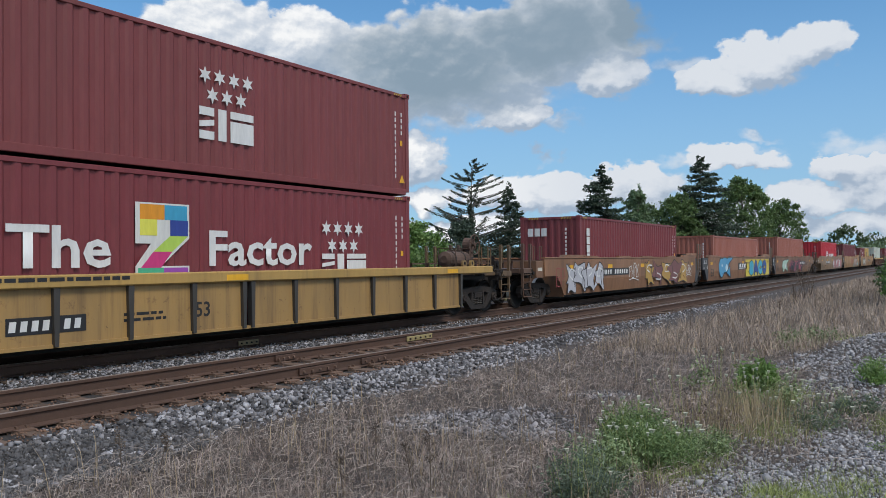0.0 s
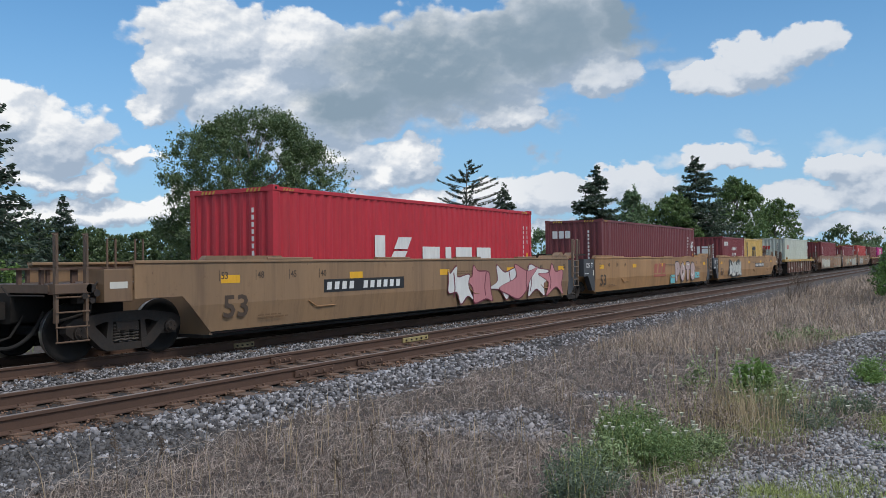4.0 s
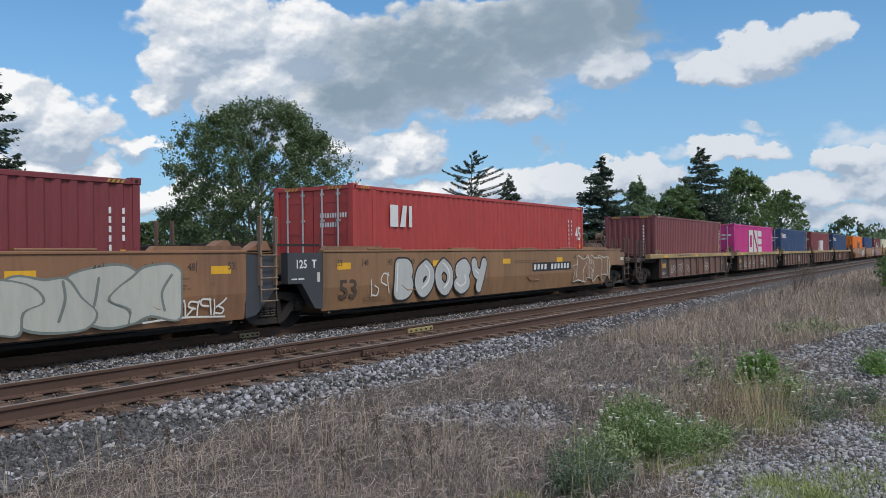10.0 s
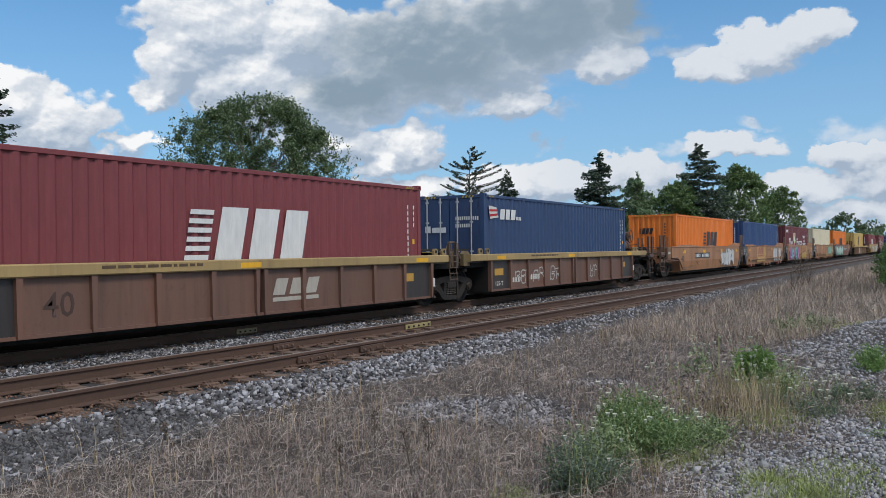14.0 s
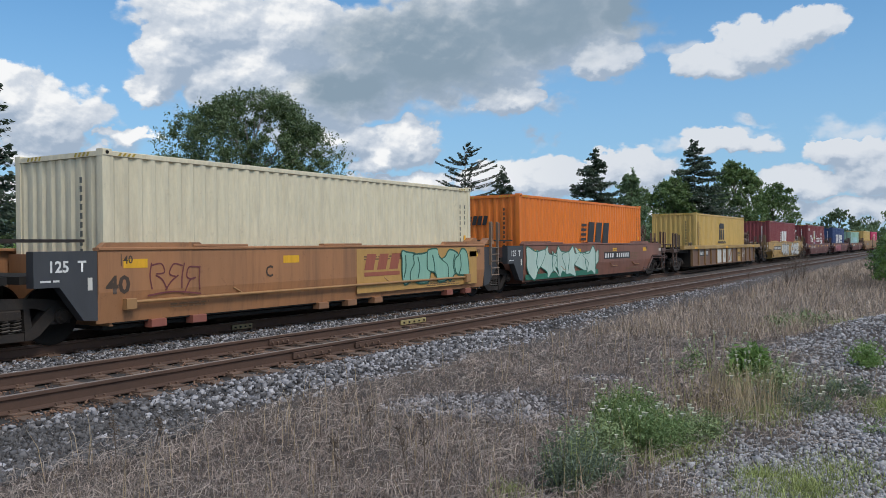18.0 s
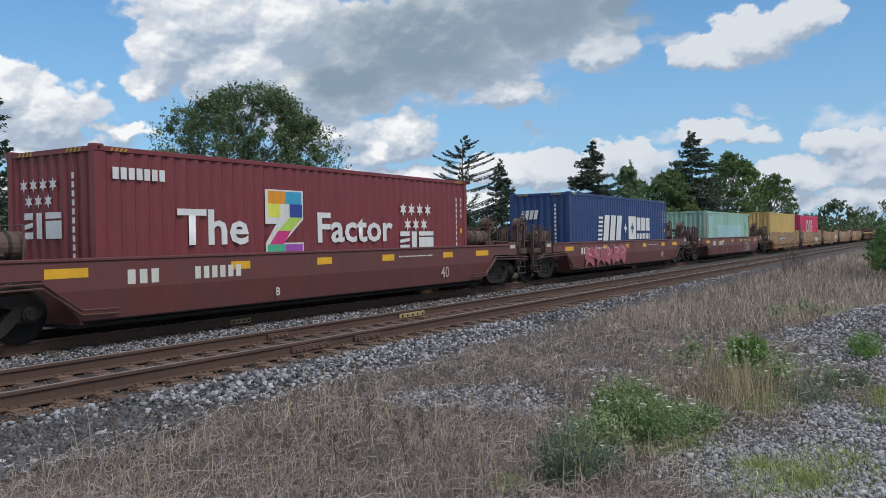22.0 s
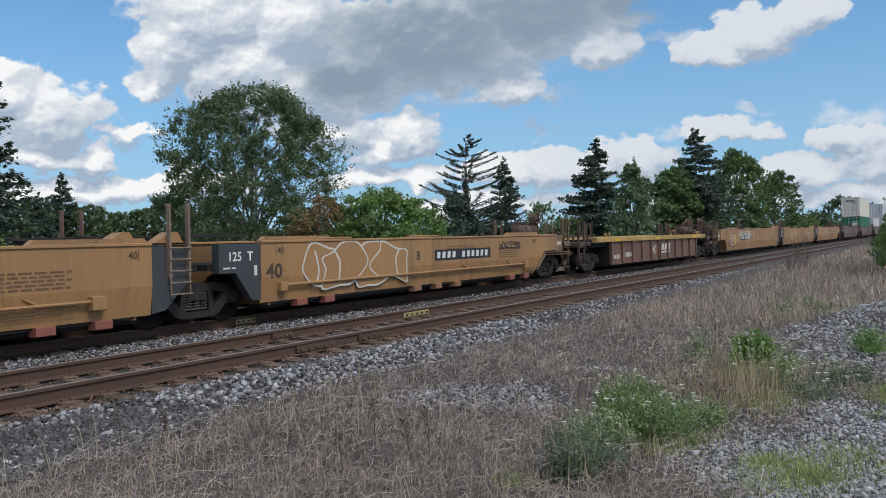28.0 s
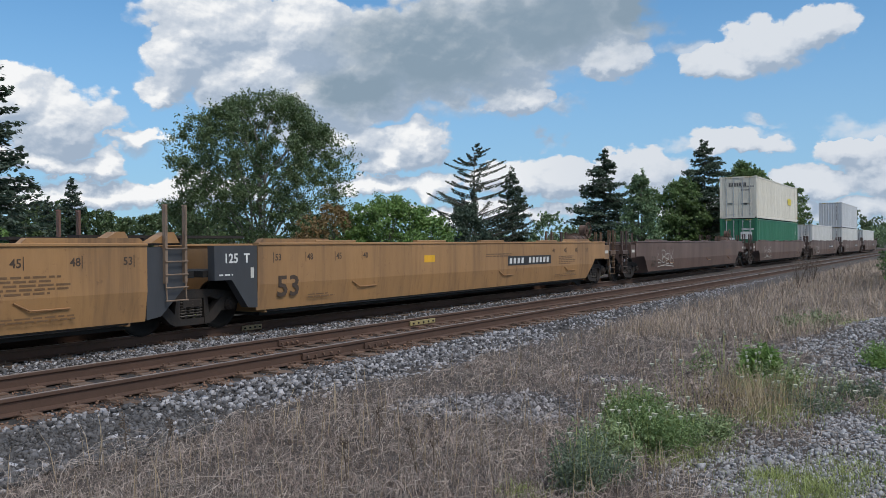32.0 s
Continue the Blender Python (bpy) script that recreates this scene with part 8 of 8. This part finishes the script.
def blades(name, x, y, h, w, lean, material, label, rng, category="grass", z=None):
    """Grass as bent tapering blades."""
    n = len(x)
    z = heights(x, y) if z is None else z
    a = rng.uniform(0, math.tau, n)
    t = rng.uniform(0, math.tau, n)
    l = lean * h * rng.uniform(0.2, 1.3, n)
    px, py = np.cos(a) * w * 0.5, np.sin(a) * w * 0.5
    dx, dy = np.cos(t) * l, np.sin(t) * l
    droop = np.clip(1 - 0.35 * (l / np.maximum(h, 1e-3)) ** 2, 0.25, 1)
    v = np.empty((n, 5, 3))
    v[:, 0] = np.stack([x - px, y - py, z - 0.02], 1)
    v[:, 1] = np.stack([x + px, y + py, z - 0.02], 1)
    v[:, 2] = np.stack([x + px * 0.7 + dx * 0.35, y + py * 0.7 + dy * 0.35, z + h * 0.6 * droop], 1)
    v[:, 3] = np.stack([x - px * 0.7 + dx * 0.35, y - py * 0.7 + dy * 0.35, z + h * 0.6 * droop], 1)
    v[:, 4] = np.stack([x + dx, y + dy, z + h * droop], 1)
    k = np.arange(n)[:, None] * 5
    loops = np.concatenate([k + np.array([[0, 1, 2, 3]]), k + np.array([[3, 2, 4]])], 1).ravel()
    starts = (np.arange(n)[:, None] * 7 + np.array([[0, 4]])).ravel()
    me = bpy.data.meshes.new(name)
    me.vertices.add(n * 5)
    me.vertices.foreach_set("co", v.ravel())
    me.loops.add(n * 7)
    me.loops.foreach_set("vertex_index", loops)
    me.polygons.add(n * 2)
    me.polygons.foreach_set("loop_start", starts)
    me.update(calc_edges=True)
    me.materials.append(material)
    return tagged(new(name, me), label, category, kind="stuff")


def strands(name, x, y, length, w, material, label, rng):
    """Long bent straws lying loosely on the ground."""
    n = len(x)
    z = heights(x, y)
    a = rng.uniform(0, math.tau, n)
    turn = rng.normal(0, 0.7, n)
    rise = rng.uniform(0.02, 0.16, n)
    v = np.empty((n, 8, 3))
    px, py, k = x.copy(), y.copy(), 4
    for i in range(k):
        u = i / (k - 1)
        zz = z + 0.015 + rise * np.sin(u * rng.uniform(1.6, 3.0, n))
        nx, ny = -np.sin(a) * w * 0.5, np.cos(a) * w * 0.5
        v[:, 2 * i] = np.stack([px - nx, py - ny, zz - w * 0.4], 1)
        v[:, 2 * i + 1] = np.stack([px + nx, py + ny, zz + w * 0.4], 1)
        px, py = px + np.cos(a) * length / 3, py + np.sin(a) * length / 3
        a = a + turn
    q = np.array([[0, 1, 3, 2], [2, 3, 5, 4], [4, 5, 7, 6]])
    loops = (np.arange(n)[:, None, None] * 8 + q[None]).ravel()
    me = bpy.data.meshes.new(name)
    me.vertices.add(n * 8)
    me.vertices.foreach_set("co", v.ravel())
    me.loops.add(n * 12)
    me.loops.foreach_set("vertex_index", loops)
    me.polygons.add(n * 3)
    me.polygons.foreach_set("loop_start", np.arange(0, n * 12, 4))
    me.update(calc_edges=True)
    me.materials.append(material)
    return tagged(new(name, me), label, "grass", kind="stuff")


def meadow():
    rng = np.random.default_rng(8)
    x, y, r = in_view(rng, 240000, 4.0, 75, 0.85)
    g = gravelly(x, y)
    green = np.hypot((x - 7.4) / 1.3, (y - 1.2) / 2.0) < 1.1
    keep = (y < verge(x)) & (rng.uniform(0, 1, len(x)) > g * 0.985) & (rng.uniform(0, 1, len(x)) > cindery(x, y)) & ~(green & (rng.uniform(0, 1, len(x)) < 0.6))
    x, y, r = x[keep], y[keep], r[keep]
    clump = 0.6 + 0.5 * np.sin(x * 3.1 + np.sin(y * 2.3) * 2) * np.sin(y * 2.7 + 0.5 * x)
    h = np.clip(rng.gamma(4, 0.026, len(x)) * (0.40 + 0.75 * clump), 0.03, 0.34)
    h *= np.clip((verge(x) - y) / 0.9 + 0.35, 0.35, 1)
    w = 0.0022 + 0.00055 * r
    blades("dry_grass", x, y, h, w, 1.7, M_STRAW, "tangled dry brown grass over the field", rng)
    # the far end of the field
    x, y = 16 + 74 * rng.uniform(0, 1, 42000) ** 1.5, rng.uniform(-6, 6.4, 42000)
    keep = (y < verge(x)) & (gravelly(x, y) < 0.2)
    x, y = x[keep], y[keep]
    blades("field_grass", x, y, rng.uniform(0.12, 0.42, len(x)), 0.006 + 0.0004 * x, 0.7, surface("pale_field_grass", (0.43, 0.345, 0.275), 0.9, 0, 6, 0.25, (0.25, 0.19, 0.15), 0.8, 1, 0, spread=0.4, islands=True), "pale dry grass farther along the field", rng)
    # matted strands lying over one another
    x, y, r = in_view(rng, 30000, 4.0, 30, 0.8)
    keep = (y < verge(x) - 0.1) & (rng.uniform(0, 1, len(x)) > gravelly(x, y) * 0.97)
    x, y, r = x[keep], y[keep], r[keep]
    strands("dry_strands", x, y, rng.gamma(4, 0.050, len(x)), 0.0014 + 0.00026 * r, surface("pale_strand", (0.36, 0.305, 0.266), 0.9, 0, 6, 0.2, (0.22, 0.17, 0.13), 1, 1, 0, spread=0.5, islands=True), "matted pale strands of fallen dry grass", rng)
    # taller pale stems
    x, y, r = in_view(rng, 2600, 4.5, 60, 0.8)
    keep = (y < verge(x) - 0.3) & (gravelly(x, y) < 0.3)
    x, y, r = x[keep], y[keep], r[keep]
    blades("tall_stems", x, y, rng.uniform(0.25, 0.55, len(x)), 0.003 + 0.0005 * r, 0.25, surface("pale_stem", (0.40, 0.31, 0.20), 0.9, 0, 6, 0.2, (0.25, 0.18, 0.12), 1, 1, 0, spread=0.35, islands=True), "tall pale dry grass stems", rng)
    # a tall straw-coloured tuft by the gravel
    x, y = rng.normal(9.4, 0.5, 800), rng.normal(2.1, 0.32, 800)
    blades("straw_tuft", x, y, rng.uniform(0.15, 0.55, len(x)), 0.0045 + 0.003 * rng.uniform(0, 1, len(x)), 0.35, surface("yellow_straw", (0.40, 0.32, 0.20), 0.9, 0, 6, 0.2, (0.28, 0.22, 0.12), 1, 1, 0, spread=0.35, islands=True), "tall yellowing grass tuft beside the gravel", rng)
    # low green grass by the gravel and behind the tracks
    q = []
    for cx, cy, sx, sy, n in ((6.5, 1.05, 0.75, 0.45, 1500), (7.2, 0.75, 0.7, 0.4, 900), (6.6, 0.9, 0.25, 0.2, 700), (6.9, 1.3, 0.2, 0.2, 600), (9.3, 1.75, 0.8, 0.4, 1800), (7.4, 2.3, 0.7, 0.5, 3000), (5.45, 2.75, 0.2, 0.2, 300), (11.6, 2.1, 0.5, 0.4, 2500), (19, 2.4, 2.0, 1.0, 4000), (10.3, 0.6, 0.5, 0.25, 2200)):
        q.append(np.stack([rng.normal(cx, sx * 0.5, n), rng.normal(cy, sy * 0.5, n)], 1))
    q = np.concatenate(q)
    r = np.hypot(q[:, 0], q[:, 1])
    blades("green_grass", q[:, 0], q[:, 1], rng.gamma(3, 0.019, len(q)) + 0.012, 0.003 + 0.0004 * r, 0.8, M_GREEN, "short green grass among the gravel", rng)
    n = 17000
    x = rng.uniform(-10, 140, n)
    y = 16.5 + rng.gamma(1.6, 6, n)
    blades("verge_grass", x, y, rng.uniform(0.2, 0.7, n), rng.uniform(0.03, 0.07, n), 0.4, M_GREEN, "rough green grass behind the tracks", rng)


meadow()


def weed(x, y, h, half, count, seed, label, colour=None, flowers=0, size=0.034, long=2.0):
    """A leafy weed: thin stems, narrow leaves and, on some, flat white flower heads."""
    rng = np.random.default_rng(seed)
    t = thing("weed", label, "weed", "weeds in the field", at=pose(x, y, level(x, y) - 0.02))
    stems = Geo()
    pts = []
    tips = []
    k = max(5, count // 110)
    for i in range(k):
        a, r = rng.uniform(0, math.tau), half * math.sqrt(rng.uniform(0, 1))
        hh = h * rng.uniform(0.38, 1.18) * (1 - 0.35 * (r / half) ** 2)
        base, tip = Vector((r * 0.55 * math.cos(a), r * 0.55 * math.sin(a), 0)), Vector((r * math.cos(a), r * math.sin(a), hh))
        stems.tube(base, tip, 0.004, 0.002, 4, False)
        tips.append(tip)
        u = rng.uniform(0.08, 1.0, count // k)[:, None]
        pts.append(np.array(base) * (1 - u) + np.array(tip) * u + rng.normal(size=(count // k, 3)) * np.array([0.058, 0.058, 0.040]) * (0.6 + half))
    s = part("stem", stems, M_GREEN, t)
    s["kind"] = "stuff"
    part("leaves", cards(np.concatenate(pts), size, rng, long, 0.6), colour or M_WEED, t)
    for i in range(flowers):
        a, r = rng.uniform(0, math.tau), half * 1.15 * math.sqrt(rng.uniform(0, 1))
        hh = h * rng.uniform(0.75, 1.18)
        p = Vector((r * math.cos(a), r * math.sin(a), hh))
        g = Geo().tube((p.x * 0.6, p.y * 0.6, 0), p, 0.003, 0.002, 4, False)
        st = part("flower_stem", g, M_GREEN, t)
        f = Geo()
        rad = rng.uniform(0.016, 0.032)
        n = 9
        f.add([(p.x, p.y, p.z + 0.004)] + [(p.x + rad * math.cos(j * math.tau / n) * (1 if j % 2 else 0.75), p.y + rad * math.sin(j * math.tau / n) * (1 if j % 2 else 0.75), p.z + 0.014) for j in range(n)], [(0, 1 + j, 1 + (j + 1) % n) for j in range(n)])
        f.tube((p.x, p.y, p.z - 0.02), (p.x, p.y, p.z + 0.006), 0.004, rad * 0.7, 7, False)
        part("flower_head", f, M_UMBEL, st, "flat white flower head")
    return t


SAGE = leafage("sage_leaf", (0.15, 0.19, 0.135), 0.8)
LEAFY = leafage("weed_foliage", (0.165, 0.24, 0.095), 0.6)
weed(7.85, 2.75, 0.46, 0.30, 9000, 1, "bushy bright green weed with small white flowers", LEAFY, 14, 0.020)
weed(7.35, 2.40, 0.38, 0.42, 13000, 2, "leafy green weed at the edge of the gravel", LEAFY, 26, 0.019)
weed(7.9, 2.15, 0.27, 0.34, 5500, 3, "low green weed at the edge of the gravel", None, 10, 0.019)
weed(6.75, 2.62, 0.32, 0.28, 4500, 4, "green weed with thin stems among dry grass", None, 8, 0.020)
weed(5.75, 2.42, 0.54, 0.22, 3600, 5, "grey-green bushy weed in the dry grass", SAGE, 2, 0.018, 2.4)
weed(6.15, 2.40, 0.30, 0.24, 1500, 6, "dark green weed near the gravel", SAGE, 2, 0.018, 2.4)
weed(11.7, 2.35, 0.46, 0.26, 3600, 7, "tall leafy green weed in the dry grass", L_LIGHT, 3, 0.055)
weed(12.0, 2.9, 0.50, 0.5, 700, 8, "thin wild carrot plants with white heads", None, 18)
weed(10.4, 2.0, 0.46, 0.55, 1100, 9, "wild carrot plants with many white flower heads", None, 30, 0.028)
weed(9.9, 1.45, 0.32, 0.5, 1300, 10, "grey-green weed with white flower heads on gravel", SAGE, 24, 0.024)
weed(10.9, 1.1, 0.28, 0.32, 1500, 11, "grey-green weed on the gravel heap", SAGE, 8, 0.024)
weed(8.9, 0.5, 0.16, 0.2, 800, 12, "low green weed on the gravel", None, 0, 0.024)
weed(12.6, 1.0, 0.32, 0.28, 1600, 13, "green weed beside the gravel heap", L_LIGHT, 2, 0.028)
weed(9.1, 2.5, 0.5, 0.5, 1200, 15, "thin yellowing weed with dry stems", M_STRAW, 8, 0.026)
weed(18.5, 2.7, 0.45, 0.6, 1500, 16, "low green weed beyond the gravel heap", None, 0)


def dry_stalk(x, y, h, seed, label="dark dry seed stalk standing in the grass"):
    """A dead branched stalk with brown seed clusters."""
    rng = np.random.default_rng(seed)
    t = thing("dry_stalk", label, "stalk", "dry stalks", at=pose(x, y, level(x, y) - 0.02))
    g = Geo()
    top = Vector((rng.uniform(-0.06, 0.06), rng.uniform(-0.06, 0.06), h))
    g.tube((0, 0, 0), top, 0.006, 0.003, 5, False)
    pts = []
    for i in range(7):
        u = rng.uniform(0.45, 1.0)
        a = rng.uniform(0, math.tau)
        p = top * u
        q = p + Vector((math.cos(a), math.sin(a), 1.6)) * h * 0.10
        g.tube(p, q, 0.003, 0.002, 4, False)
        for k in range(16):
            pts.append(p.lerp(q, rng.uniform(0.2, 1)) + Vector(rng.normal(size=3) * 0.012))
    part("stem", g, M_STALK, t)
    part("seed_head", cards(np.array([tuple(p) for p in pts]), 0.022, rng), M_STALK, t)["kind"] = "stuff"


for i, (x, y, h) in enumerate(((4.55, 6.05, 0.42), (4.8, 5.9, 0.36), (5.1, 4.1, 0.34), (5.5, 3.55, 0.46), (5.55, 3.75, 0.38), (6.2, 4.6, 0.35), (26, 5.2, 0.9), (28, 6.4, 0.8), (24, 4.2, 0.7), (33, 5.0, 1.0), (30, 3.6, 0.9), (21.5, 5.9, 0.6))):
    dry_stalk(x, y, h, 30 + i)


def bare_bush(x, y, h, seed):
    """A leafless grey bush of many thin twigs."""
    rng = np.random.default_rng(seed)
    t = thing("bare_bush", "leafless grey-brown bush of thin twigs by the track", "bush", at=pose(x, y, level(x, y) - 0.02))
    for i in range(9):
        g = Geo()
        a, k = rng.uniform(0, math.tau), rng.uniform(0.2, 0.9)
        p = Vector((0, 0, 0))
        q = Vector((math.cos(a) * k * h * 0.5, math.sin(a) * k * h * 0.5, h * rng.uniform(0.6, 1.0)))
        g.tube(p, q, 0.010, 0.004, 4, False)
        for j in range(5):
            s = p.lerp(q, rng.uniform(0.3, 0.95))
            g.tube(s, s + Vector((rng.normal() * 0.2, rng.normal() * 0.2, rng.uniform(0.1, 0.4))) * h * 0.6, 0.006, 0.003, 4, False)
        part("twig", g, M_STALK, t)


bare_bush(33.5, 5.3, 1.35, 1)
bare_bush(36.5, 5.4, 1.6, 2)
bare_bush(39.5, 5.6, 1.3, 3)


# ---- what moves ----
def motions():
    for ob, s, z in ROLLING:
        walk(ob, [(t, pose(s - SPEED * t, TRACK_FAR, z)) for t in (0, 8, 16, 24, 32)])
    # every wheelset rolls along: one turning for the leading and one for the trailing axles
    for a, group in WHEELSETS.items():
        turn = 360 * SPEED / (math.tau * WHEEL_R)
        walk(group[0], [(k / FPS, pose(a, 0, WHEEL_R, 0, -turn * k / FPS, 0)) for k in range(int(32 * FPS) + 1)])
        keys = group[0].animation_data
        for w in group[1:]:
            w.rotation_mode = "QUATERNION"
            w.animation_data_create()
            w.animation_data.action = keys.action
            w.animation_data.action_slot = keys.action_slot


motions()
